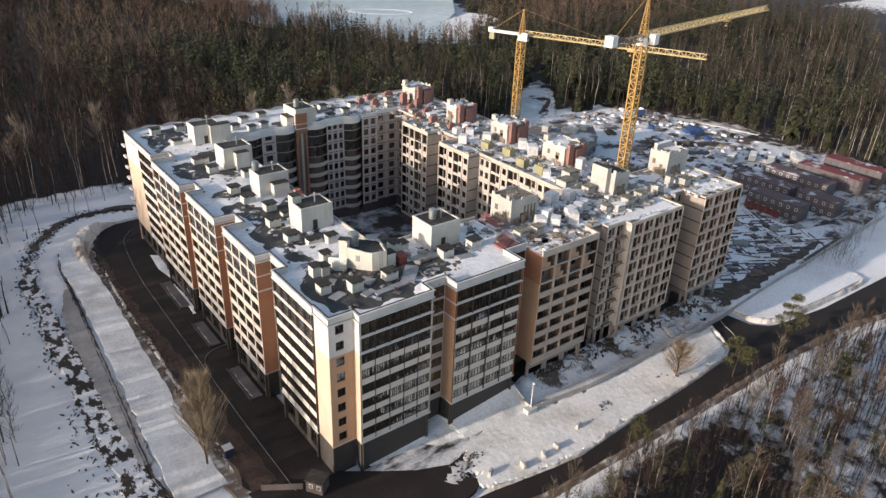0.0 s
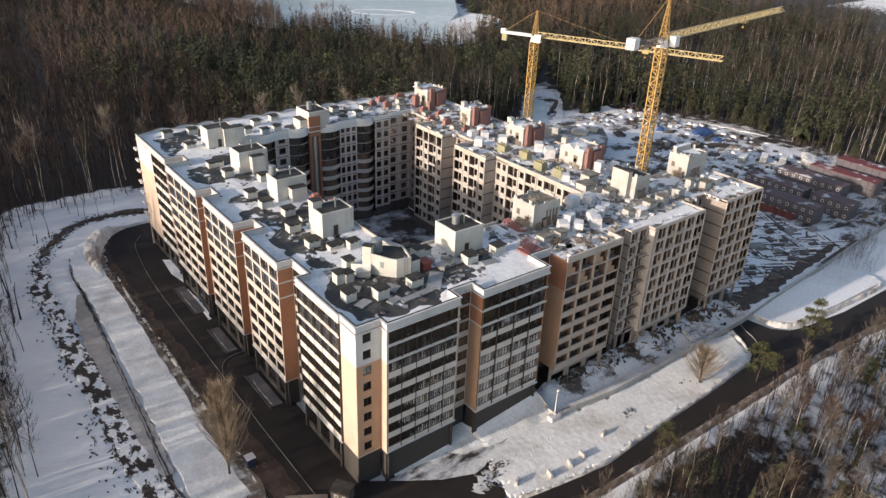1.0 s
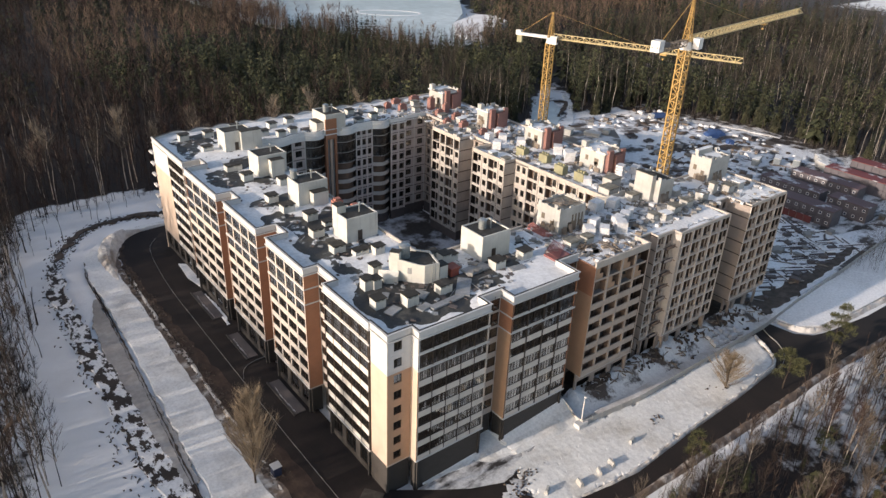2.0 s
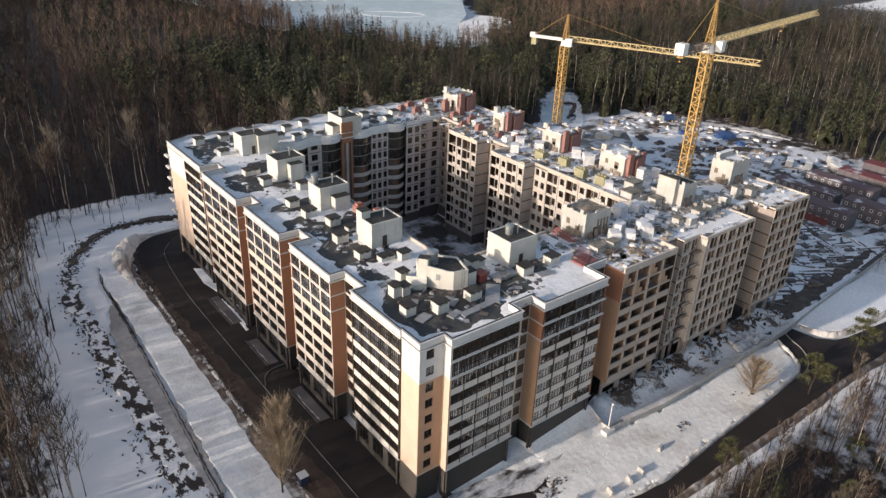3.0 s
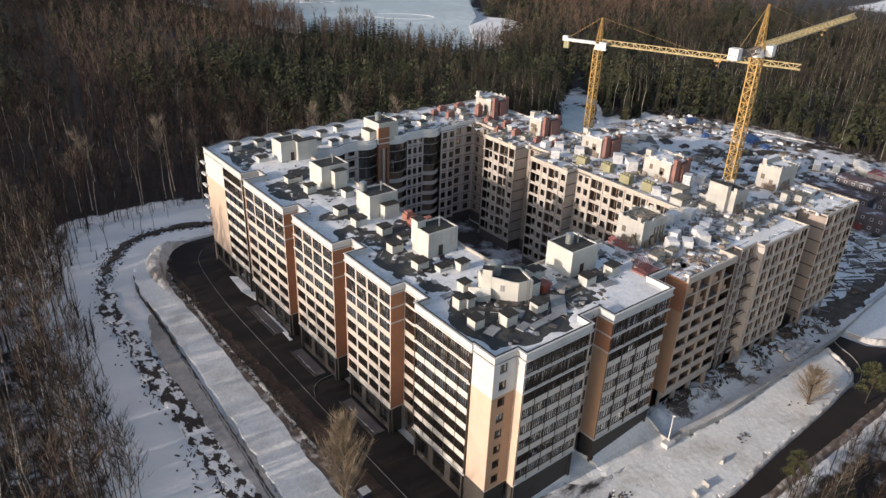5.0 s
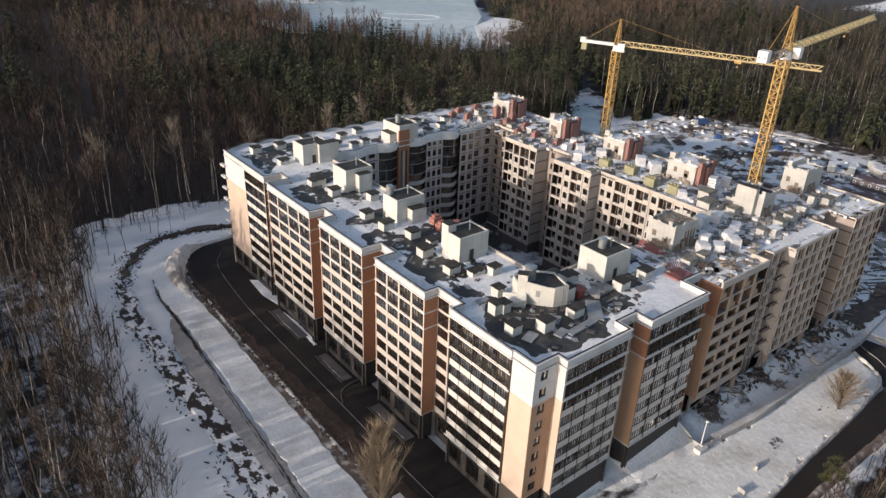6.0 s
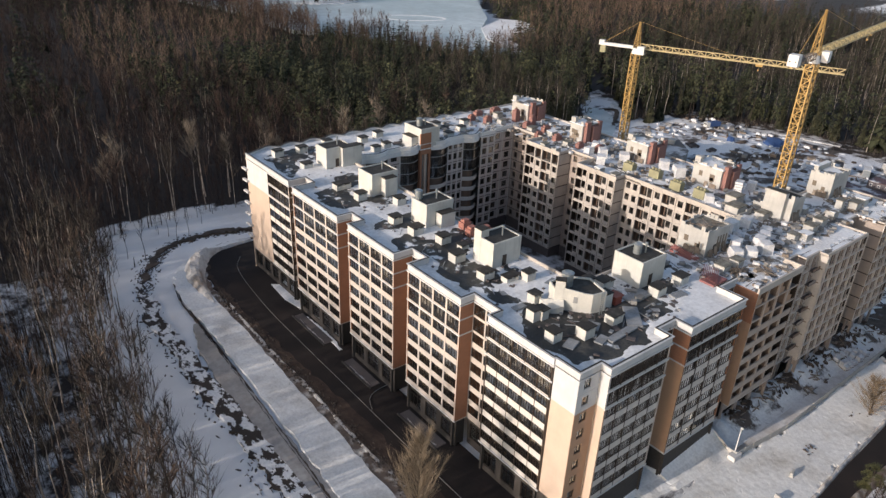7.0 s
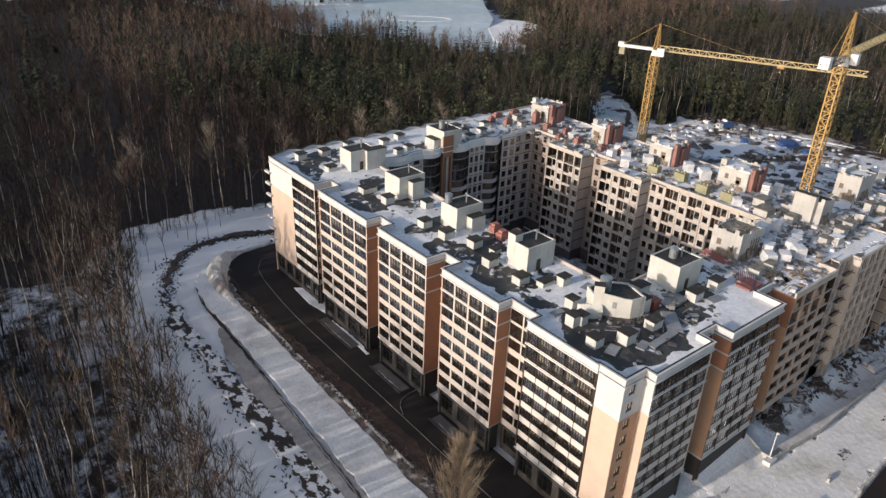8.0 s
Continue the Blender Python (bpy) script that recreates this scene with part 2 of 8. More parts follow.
RED_ROOF = patchy("red_roof_with_snow", (0.17, 0.038, 0.036), (0.62, 0.60, 0.60), 0.16, 0.55, 0.62, 0.7)
DARK_ROOF = patchy("dark_roof_with_snow", (0.115, 0.066, 0.068), (0.58, 0.58, 0.60), 0.16, 0.54, 0.60, 0.7)
DIRTY_SNOW = patchy("dirty_ploughed_snow", (0.66, 0.63, 0.59), (0.26, 0.21, 0.17), 0.22, 0.47, 0.68, 0.85, 1.4, 0.35, (1, 0.45, 1))
SPOIL = patchy("spoil_in_snow", (0.74, 0.735, 0.72), (0.095, 0.075, 0.062), 0.16, 0.53, 0.61, 0.85, 1.6, 0.2)
BANK_SNOW = patchy("settled_snow", (0.78, 0.785, 0.775), (0.56, 0.55, 0.53), 0.16, 0.45, 0.7, 0.8, 1.9, 0.10, (1, 0.5, 1))
SLUSH = patchy("thin_slush", (0.040, 0.034, 0.031), (0.66, 0.66, 0.66), 0.30, 0.42, 0.55, 0.7, 2.4, 0.12, (0.45, 1, 1))
SLAB_TOP = patchy("raw_slab_with_snow", (0.15, 0.135, 0.12), (0.62, 0.62, 0.63), 0.14, 0.50, 0.58, 0.8)
PINK_BRICK = cladding("dusty_pink_brick", (0.27, 0.135, 0.115), (0.24, 0.17, 0.15), (0.5, 0.15))
TIMBER = patchy("old_timber", (0.16, 0.125, 0.095), (0.32, 0.27, 0.22), 0.7, 0.4, 0.7, 0.85, 6.0, 0.03)


# ---- mesh building ----
class Shape:
    """Collects boxes, prisms and bars for one mesh."""

    def __init__(self):
        self.v, self.f = [], []

    def add(self, verts, faces, m=None):
        k = len(self.v)
        self.v.extend([tuple(m @ Vector(p)) for p in verts] if m is not None else verts)
        self.f.extend([tuple(i + k for i in face) for face in faces])
        return self

    def box(self, x0, y0, z0, x1, y1, z1, m=None):
        x0, x1, y0, y1, z0, z1 = min(x0, x1), max(x0, x1), min(y0, y1), max(y0, y1), min(z0, z1), max(z0, z1)
        verts = [(x0, y0, z0), (x1, y0, z0), (x1, y1, z0), (x0, y1, z0), (x0, y0, z1), (x1, y0, z1), (x1, y1, z1), (x0, y1, z1)]
        return self.add(verts, [(3, 2, 1, 0), (4, 5, 6, 7), (0, 1, 5, 4), (1, 2, 6, 5), (2, 3, 7, 6), (3, 0, 4, 7)], m)

    def prism(self, poly, z0, z1, m=None):
        n = len(poly)
        verts = [(p[0], p[1], z0) for p in poly] + [(p[0], p[1], z1) for p in poly]
        faces = [tuple(range(n - 1, -1, -1)), tuple(range(n, 2 * n))] + [(i, (i + 1) % n, n + (i + 1) % n, n + i) for i in range(n)]
        return self.add(verts, faces, m)

    def bar(self, a, b, r0, r1=None, n=4):
        a, b = Vector(a), Vector(b)
        r1 = r0 if r1 is None else r1
        q = (b - a).to_track_quat("Z", "Y").to_matrix()
        verts = []
        for p, r in ((a, r0), (b, r1)):
            for i in range(n):
                w = 2 * math.pi * (i + 0.5) / n
                verts.append(tuple(p + q @ Vector((r * math.cos(w), r * math.sin(w), 0))))
        faces = [tuple(range(n - 1, -1, -1)), tuple(range(n, 2 * n))] + [(i, (i + 1) % n, n + (i + 1) % n, n + i) for i in range(n)]
        return self.add(verts, faces)

    def plate(self, xs, zs, solid, y0, y1, m=None):
        """A plate in the XZ plane on a lattice of lines, thick from y0 to y1; cells where solid(i, j) is false are holes."""
        k, nx = {}, len(xs)
        verts, faces = [], []

        def at(i, j, back):
            key = (i, j, back)
            if key not in k:
                k[key] = len(verts)
                verts.append((xs[i], y1 if back else y0, zs[j]))
            return k[key]
        filled = {(i, j) for i in range(nx - 1) for j in range(len(zs) - 1) if solid(i, j)}
        for i, j in sorted(filled):
            faces.append((at(i, j, 0), at(i + 1, j, 0), at(i + 1, j + 1, 0), at(i, j + 1, 0)))
            faces.append((at(i, j + 1, 1), at(i + 1, j + 1, 1), at(i + 1, j, 1), at(i, j, 1)))
            for di, dj, a, b in ((-1, 0, (i, j + 1), (i, j)), (1, 0, (i + 1, j), (i + 1, j + 1)), (0, -1, (i, j), (i + 1, j)), (0, 1, (i + 1, j + 1), (i, j + 1))):
                if (i + di, j + dj) not in filled:
                    faces.append((at(*b, 0), at(*a, 0), at(*a, 1), at(*b, 1)))
        return self.add(verts, faces, m)

    def mesh(self, name, *mats):
        data = bpy.data.meshes.new(name)
        data.from_pydata(self.v, [], self.f)
        for one in mats:
            data.materials.append(one)
        data.update()
        return data


WORLD_OF = {}
ORIGIN = Matrix.Identity(4)


def thing(name, x, y, z=0.0, label="", category="", group="", kind=""):
    ob = new(name)
    ob.empty_display_size = 0.5
    ob.matrix_basis = pose(x, y, z)
    WORLD_OF[ob.name] = ob.matrix_basis.copy()
    return tagged(ob, label, category, group, kind)


def link_part(name, data, parent, m=ORIGIN, label=""):
    """One mesh object under a thing or a part, at the world pose m."""
    ob = new(name, data)
    if parent is not None:
        ob.parent = parent
        ob.matrix_parent_inverse = WORLD_OF[parent.name].inverted()
    ob.matrix_basis = m
    WORLD_OF[ob.name] = m.copy()
    return tagged(ob, label)


def part(name, shape, material, parent, label="", m=ORIGIN):
    return link_part(name, shape.mesh(name, material), parent, m, label)


def sheet(name, shape, material, label, category):
    return tagged(part(name, shape, material, None), label, category, "", "structure")


def arrays_mesh(name, verts, tris, slots, mats):
    """A mesh of triangles straight from arrays."""
    data = bpy.data.meshes.new(name)
    data.vertices.add(len(verts))
    data.vertices.foreach_set("co", np.asarray(verts, dtype=np.float32).ravel())
    data.loops.add(len(tris) * 3)
    data.loops.foreach_set("vertex_index", np.asarray(tris, dtype=np.int32).ravel())
    data.polygons.add(len(tris))
    data.polygons.foreach_set("loop_start", np.arange(0, len(tris) * 3, 3, dtype=np.int32))
    for one in mats:
        data.materials.append(one)
    data.polygons.foreach_set("material_index", np.asarray(slots, dtype=np.int32))
    data.update(calc_edges=True)
    data.validate()
    return data


def ribbon(path, widths):
    """Left and right edges of a strip along a smoothed path."""
    pts = smooth(path)
    ws = np.interp(np.linspace(0, 1, len(pts)), np.linspace(0, 1, len(widths)), widths)
    left, right = [], []
    for i, p in enumerate(pts):
        d = Vector(pts[min(i + 1, len(pts) - 1)]) - Vector(pts[max(i - 1, 0)])
        n = Vector((-d.y, d.x)).normalized()
        left.append(Vector(p) + n * ws[i] / 2)
        right.append(Vector(p) - n * ws[i] / 2)
    return left, right


def smooth(path, steps=8):
    out = []
    p = [Vector(a) for a in path]
    p = [2 * p[0] - p[1]] + p + [2 * p[-1] - p[-2]]
    for i in range(1, len(p) - 2):
        for k in range(steps):
            t = k / steps
            out.append(0.5 * (2 * p[i] + (p[i + 1] - p[i - 1]) * t + (2 * p[i - 1] - 5 * p[i] + 4 * p[i + 1] - p[i + 2]) * t * t
                              + (3 * p[i] - p[i - 1] - 3 * p[i + 1] + p[i + 2]) * t ** 3))
    return out + [p[-2]]


def strip_shape(path, widths, z0, z1, ragged=0.0, seed=1):
    """A low solid strip that follows a path, with uneven edges."""
    left, right = ribbon(path, widths)
    shape, n = Shape(), len(left)
    rng = random.Random(seed)
    verts = []
    for a, b in zip(left, right):
        d = (b - a).normalized() if (b - a).length > 0 else Vector((1, 0))
        ja, jb = rng.uniform(-ragged, ragged), rng.uniform(-ragged, ragged)
        a, b = a + d * ja, b + d * jb
        verts += [(a.x, a.y, z0), (a.x + d.x * 0.15, a.y + d.y * 0.15, z1), (b.x - d.x * 0.15, b.y - d.y * 0.15, z1), (b.x, b.y, z0)]
    faces = []
    for i in range(n - 1):
        k = 4 * i
        for j in range(3):
            faces.append((k + j, k + j + 1, k + j + 5, k + j + 4))
    shape.add(verts, [f[::-1] for f in faces])
    return shape


def ridge_shape(path, widths, heights, seed, steps=10, rough=0.35):
    """A heaped bank along a line: rounded section, uneven crest and foot."""
    line = smooth(path, steps)
    n, s, rows = len(line), Shape(), []
    profile = ((-1.0, 0.0), (-0.72, 0.42), (-0.38, 0.85), (0.0, 1.0), (0.34, 0.88), (0.68, 0.45), (1.0, 0.0))

    def along(values, f):
        k = f * (len(values) - 1)
        i = min(int(k), len(values) - 2)
        return values[i] + (values[i + 1] - values[i]) * (k - i)
    for i, p in enumerate(line):
        d = Vector(line[min(i + 1, n - 1)]) - Vector(line[max(i - 1, 0)])
        side = Vector((-d.y, d.x)).normalized()
        f = i / (n - 1)
        w, h = along(widths, f) / 2, along(heights, f)
        for u, e in profile:
            q = Vector(p) + side * u * w * (1 + 0.25 * noise.noise((p[0] * 0.4, p[1] * 0.4, seed + u)))
            rows.append((q.x, q.y, -0.5 + (0.5 + h) * e * (1 + rough * noise.noise((q.x * 0.55, q.y * 0.55, seed)) + 0.5 * rough * noise.noise((q.x * 1.6, q.y * 1.6, seed + 5)))))
    m = len(profile)
    s.add(rows, [(i * m + j, i * m + j + 1, (i + 1) * m + j + 1, (i + 1) * m + j) for i in range(n - 1) for j in range(m - 1)])
    return s


# ---- ground ----
def ground_height(x, y):
    """Gentle lie of the land; level round the building."""
    far = max(0.0, math.hypot(x - 90, (y - 130)) - 190) / 300
    return 0.35 * noise.noise((x * 0.035, y * 0.035, 1.3)) - 0.35 + min(far, 1.0) * 2.0 * noise.noise((x * 0.004, y * 0.004, 5.1))


WOOD = [(-320, 40), (-30, 84), (-4, 100), (-2, 118), (0, 142), (1.5, 165), (4, 192), (9, 215), (22, 227), (45, 229), (60, 222), (135, 212), (175, 222), (212, 224), (226, 226), (262, 220), (290, 170), (288, 95), (300, 60),
        (700, 20), (900, 420), (620, 720), (520, 660), (424, 540), (386, 468), (382, 444), (376, 422), (322, 392), (308, 366), (290, 366), (274, 372), (263, 388), (256, 408), (246, 432), (232, 460), (210, 492), (208, 530), (214, 560), (214, 600), (205, 720), (-120, 720), (-420, 480)]
CLEARING = [(208, 212), (214, 228), (232, 248), (252, 261), (270, 274), (276, 268), (263, 249), (248, 236), (230, 216)]
GLADE = [(-11, 207), (-6, 192), (-9, 180), (-14, 162), (-18, 146), (-24, 122), (-32, 96), (-44, 92), (-42, 150), (-36, 190), (-26, 210)]
ROADSIDE = [(30, 50), (70, 54), (130, 53.5), (170, 48), (230, 38), (230, -80), (30, -80)]


def inside(poly, x, y):
    hit = False
    for (x0, y0), (x1, y1) in zip(poly, poly[1:] + poly[:1]):
        if (y0 > y) != (y1 > y) and x < (x1 - x0) * (y - y0) / (y1 - y0) + x0:
            hit = not hit
    return hit


def cover_at(x, y):
    """How much litter and brush covers the snow: thick in the deep wood, thin at its edge."""
    if inside(GLADE, x, y):
        return 0.42 + 0.16 * noise.noise((x * 0.06, y * 0.06, 2.0))
    if 276 < x < 294 and 96 < y < 216 and not inside(WOOD, x - 1, y):
        return 0.44 + 0.3 * noise.noise((x * 0.12, y * 0.07, 5.0))
    if inside(CLEARING, x, y):
        return 0.38 + 0.2 * noise.noise((x * 0.08, y * 0.08, 2.0))
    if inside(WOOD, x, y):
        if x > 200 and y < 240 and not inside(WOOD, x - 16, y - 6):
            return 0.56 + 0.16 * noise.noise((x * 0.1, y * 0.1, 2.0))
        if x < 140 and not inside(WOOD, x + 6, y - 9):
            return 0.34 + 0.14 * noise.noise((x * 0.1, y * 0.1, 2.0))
        # Cover raised here to darken snow lying in the wood's shade.
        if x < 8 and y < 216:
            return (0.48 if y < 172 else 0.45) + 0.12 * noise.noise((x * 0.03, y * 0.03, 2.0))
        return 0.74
    if inside(ROADSIDE, x, y):
        return 0.62 + 0.22 * noise.noise((x * 0.03, y * 0.03, 7.0)) - max(0, x - 92) * 0.0055
    return 0.18


def build_ground():
    def ticks(low, high, centre, near, step):
        out, p = [], low
        while p < high:
            out.append(p)
            gap = abs(p - centre)
            p += step if gap < near else (12 if gap < 640 else 150)
        return out + [high]
    xs, ys = ticks(-3000, 3000, 80, 190, 4), ticks(-2400, 3600, 130, 190, 4)
    shape = Shape()
    shape.v = [(x, y, ground_height(x, y)) for y in ys for x in xs]
    w = len(xs)
    shape.f = [(j * w + i, j * w + i + 1, (j + 1) * w + i + 1, (j + 1) * w + i) for j in range(len(ys) - 1) for i in range(w - 1)]
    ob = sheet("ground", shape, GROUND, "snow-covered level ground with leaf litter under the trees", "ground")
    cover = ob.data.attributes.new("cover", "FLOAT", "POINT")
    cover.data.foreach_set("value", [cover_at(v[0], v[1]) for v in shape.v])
    return ob


build_ground()
sheet("yard_road", Shape().prism([(26.5, 60), (26.8, 119), (26.8, 160), (27, 176), (28.5, 189), (31, 198), (36, 201.5), (48, 202.5), (48, 190), (41, 188), (41, 80), (46, 76.5), (51, 73.4), (56, 72.0), (60, 71.2), (61.4, 70.2), (59.6, 69), (60.6, 67.6), (58.6, 66.2), (59.6, 64.6), (57.5, 63.2), (54, 62.5), (50, 60)], -0.5, 0.16),
      ASPHALT, "dark wet asphalt yard road beside the building", "road")
sheet("road", Shape().prism([(20, 65), (59, 61.5), (78, 58.6), (94, 59.5), (112, 60), (128, 61), (131, 64), (135, 71.0), (143, 72.5), (144, 66), (147, 63), (151, 61.8), (167, 59.6), (198, 58.3), (330, 52),
                             (330, 38), (181, 49), (164, 52.5), (136, 54.5), (122, 54.5), (97, 55), (72, 55.6), (59, 57), (20, 59)], -0.6, 0.10), ASPHALT, "dark wet asphalt road between snowbanks", "road")
DITCH = [(47, 204.6), (38.4, 205.6), (31.2, 202.8), (24.4, 197.2), (20.2, 190.8), (18.6, 183), (18.3, 172), (18, 160), (17.5, 147.6), (17, 136), (16.6, 126), (16.1, 115), (15.6, 105.7), (15.3, 96), (16.5, 90)]
sheet("ditch", strip_shape(DITCH, [0.3, 0.35, 0.4, 0.4, 0.5, 0.6, 0.6], -0.4, 0.15, 0.14, 3), MUD, "narrow dark muddy drainage ditch in the snow", "ditch")
sheet("rut", strip_shape([(x - 0.5, y) for x, y in DITCH[4:]], [0.1, 0.16, 0.2, 0.24, 0.26, 0.24], -0.4, 0.14, 0.14, 23), MUD, "dark muddy rut beside the ditch", "rut")
sheet("verge", strip_shape([(29, 198), (26.6, 189), (25.4, 176), (25.2, 160), (25.2, 146), (25.6, 133), (25.4, 119), (25.5, 100), (25.5, 84)], [3.0, 2.2, 2.4, 2.6, 2.4, 3.5, 2.4], -0.4, 0.2, 0.5, 4),
      GRIT, "gritty brown snow verge along the road", "verge")
sheet("ice_strip", strip_shape([(17.4, 170), (15.8, 160), (15.3, 148), (15.1, 135), (15.1, 125), (15.3, 115), (15.2, 106), (15.1, 100)], [1.2, 3.8, 4.2, 3.8, 3.6, 3.0, 2.0], -0.4, 0.09, 0.3, 5),
      ICE, "strip of smooth grey ice beside the ditch", "ice")
sheet("snow_bank", strip_shape([(46, 204), (38, 204.2), (31, 201), (25.8, 196.5), (22.8, 190), (21.8, 180), (21.8, 160), (21.5, 140), (21, 120), (20.5, 104), (20.5, 88)], [1.5, 2.4, 5.0, 6.4, 6.8, 6.8, 7.2, 7.6, 8.0], -0.4, 0.34, 0.3, 6),
      BANK_SNOW, "settled bank of snow between ditch and road", "snow")
sheet("earth_verge", strip_shape([(30.4, 197), (28.2, 189), (27.6, 176), (27.7, 160), (27.8, 146), (28.2, 133), (28.6, 119), (28.6, 100), (29.4, 84)], [1.6, 1.4, 1.8, 2.4, 3.2, 4.2, 4.4, 4.6], -0.3, 0.185, 0.5, 44), EARTH, "bare brown earth between snow verge and road", "earth")
sheet("kerb", strip_shape([(39, 195), (36, 190), (34.4, 181), (33.2, 165), (33.0, 150), (32.9, 130), (32.8, 102), (33, 80)], [0.22, 0.22], -0.3, 0.30, 0.02, 7), GREY_CONCRETE, "pale concrete kerb", "kerb")
sheet("pavement", Shape().prism([(33.3, 122), (35, 125.2), (42, 126), (42, 186), (37, 186), (34.6, 180), (33.4, 165)], -0.4, 0.22), ASPHALT, "damp dark paving beside the building", "pavement")
# Dark sheet put where the open ground storey lies in shade.
sheet("undercroft", Shape().prism([(83, 79), (148.8, 79), (148.8, 97), (83, 97)], -0.5, 0.19), MUD, "dark bare earth under the unfinished building", "ground")
sheet("front_yard", Shape().prism([(79.1, 72.8), (94, 71.2), (140, 71.4), (150, 73), (150, 78.9), (79.1, 78.9)], -0.5, 0.14), TRODDEN, "trodden snow in front of the building", "ground")
sheet("site_yard", Shape().prism([(148, 74), (212, 76.5), (280, 84), (280, 180), (250, 215), (170, 220), (131, 205), (131, 98)], -0.5, 0.12), CHURNED, "churned snow and mud of the building site", "ground")
sheet("courtyard", Shape().prism([(59, 97), (110, 97), (113, 171), (59, 171)], -0.5, 0.15), COURT_GROUND, "trodden snow and mud in the courtyard", "ground")
sheet("courtyard_snow", strip_shape([(66, 104), (76, 118), (86, 134), (92, 148), (95, 156)], [9, 12, 9, 7, 3], 0.0, 0.22, 0.8, 77), SNOW, "swept snow across the courtyard", "snow")
sheet("snow_plot", Shape().prism([(146, 73), (150, 74.2), (189, 73.5), (192, 66), (190.5, 61.2), (168, 62.2), (152, 64), (147, 67)], -0.5, 0.45), SNOW, "clean snow on a raised plot beside the road", "snow")
sheet("lake", Shape().prism([(190, 660), (212, 560), (206, 530), (208, 490), (230, 458), (244, 430), (254, 406), (261, 387), (273, 370), (290, 364), (302, 368), (306, 380), (334, 436), (372, 472), (426, 545), (520, 660), (640, 900), (300, 1000), (170, 760)], -3.0, 2.2), LAKE_ICE, "frozen lake under pale blue ice", "lake")
sheet("shore", Shape().prism([(302, 374), (312, 372), (322, 394), (378, 424), (388, 448), (378, 462), (336, 438), (306, 398)], -3.0, 2.6), SNOW, "open snowy shore beside the lake", "snow")


sheet("snow_yard", Shape().prism([(152, 76), (180, 76), (208, 78), (209, 96), (196, 106), (165, 104), (152, 97)], -0.4, 0.2), SNOW, "snow-covered storage yard of the site", "snow")
for y0, y1 in ((106, 117.5), (127.5, 138), (146, 160)):
    ramp = thing("entrance_ramp", 37.2, (y0 + y1) / 2, 0.2, "low concrete entrance ramp along the plinth", "ramp", "entrance ramps")
    part("slab", Shape().box(36.6, y0, 0.0, 38.9, y1, 0.35), CABIN, ramp)
    part("side_wall", Shape().box(36.3, y0 - 0.3, 0.0, 36.597, y1 + 0.3, 0.5), STONE, ramp)
    part("snow_strip", strip_shape([(37.0, y0 + 0.6), (36.9, (y0 + y1) / 2), (37.1, y1 - 2.0)], [0.25, 0.45, 0.2], 0.3, 0.39, 0.12, int(y0)), DIRTY_SNOW, ramp)
sheet("kerb", strip_shape([(139.6, 71.2), (138.2, 69), (136.6, 65.6), (133.6, 62.6), (129.4, 60.8), (125, 60.6)], [0.22, 0.22], 0.0, 0.32, 0.02, 19), GREY_CONCRETE, "pale concrete kerb round the junction corner", "kerb")
sheet("kerb_island", strip_shape([(33.2, 121.6), (34.6, 124.6), (37, 126), (41, 126.3)], [0.25, 0.25], 0.0, 0.36, 0.02, 18), GREY_CONCRETE, "pale concrete kerb round the paving", "kerb")
sheet("islet", strip_shape([(268, 604), (290, 598), (312, 596), (330, 604)], [6, 16, 18, 8], 1.0, 2.8, 1.5, 47), SNOW, "low snowy islet with trees in the frozen lake", "snow")
sheet("lake_track", strip_shape([(317 + 21 * math.cos(a) + 6 * math.sin(a), 498 - 14 * math.cos(a) + 12 * math.sin(a)) for a in [k * math.pi / 8 for k in range(17)]], [2.2, 2.2], 1.8, 2.35, 0.2, 8), SNOW, "oval track of swept snow on the lake ice", "snow")
# Bluish sheet: shade on the clearing's snow put into its colour.
sheet("pond", strip_shape([(209, 214), (219, 223), (231, 234), (243, 246)], [8, 13, 14, 6], -1.0, 0.22, 0.35, 61), LAKE_ICE, "small frozen pond beside the forest track", "pond")
sheet("forest_track", strip_shape([(212, 206), (226, 215), (238, 226), (249, 237), (257, 248)], [4, 3.5, 3, 3, 2], -1.0, 0.3, 0.35, 12), BANK_SNOW, "snowy track leading into the forest", "track")
sheet("stream", strip_shape([(226, 222), (236, 229), (247, 237), (248, 241), (242, 244)], [1.4, 2.0, 2.0, 1.2], -1.0, 0.42, 0.4, 13), MUD, "dark wheel ruts along the forest track", "track")
sheet("snow_patch", Shape().prism([(39, 176.6), (41.8, 174.5), (42.4, 164), (39.5, 161.6), (38.4, 168)], 0.0, 0.36), SNOW, "patch of snow on the pavement", "snow")
sheet("snow_patch", strip_shape([(38.6, 158), (38.9, 150), (38.6, 142)], [1.2, 1.5, 0.9], 0.0, 0.34, 0.2, 14), SNOW, "strip of snow on the pavement", "snow")
sheet("plot_verge", ridge_shape([(146, 71), (147.2, 66.5), (152, 63.6), (168, 61.8), (189, 60.8), (192, 65)], [1.0, 2.2, 1.8, 1.6, 1.8, 0.8], [0.4, 0.5, 0.42, 0.4, 0.46, 0.4], 12.0, 14, 0.7), DIRTY_SNOW, "dirty ploughed snow round the plot", "verge")



FRONT_SNOW = [(58.6, 72.4), (64, 73.6), (79, 74.6), (79, 72.4), (94, 70.9), (115, 71.1), (134.6, 71), (131.5, 66), (129, 62.8), (124, 61.8), (112, 60.9), (95, 60.4), (78, 59.6), (66, 60.9), (60.6, 62.4), (58.6, 64.2), (60.4, 65.8), (58.2, 67.2), (61.6, 68.4), (59.4, 69.8), (62, 70.8)]


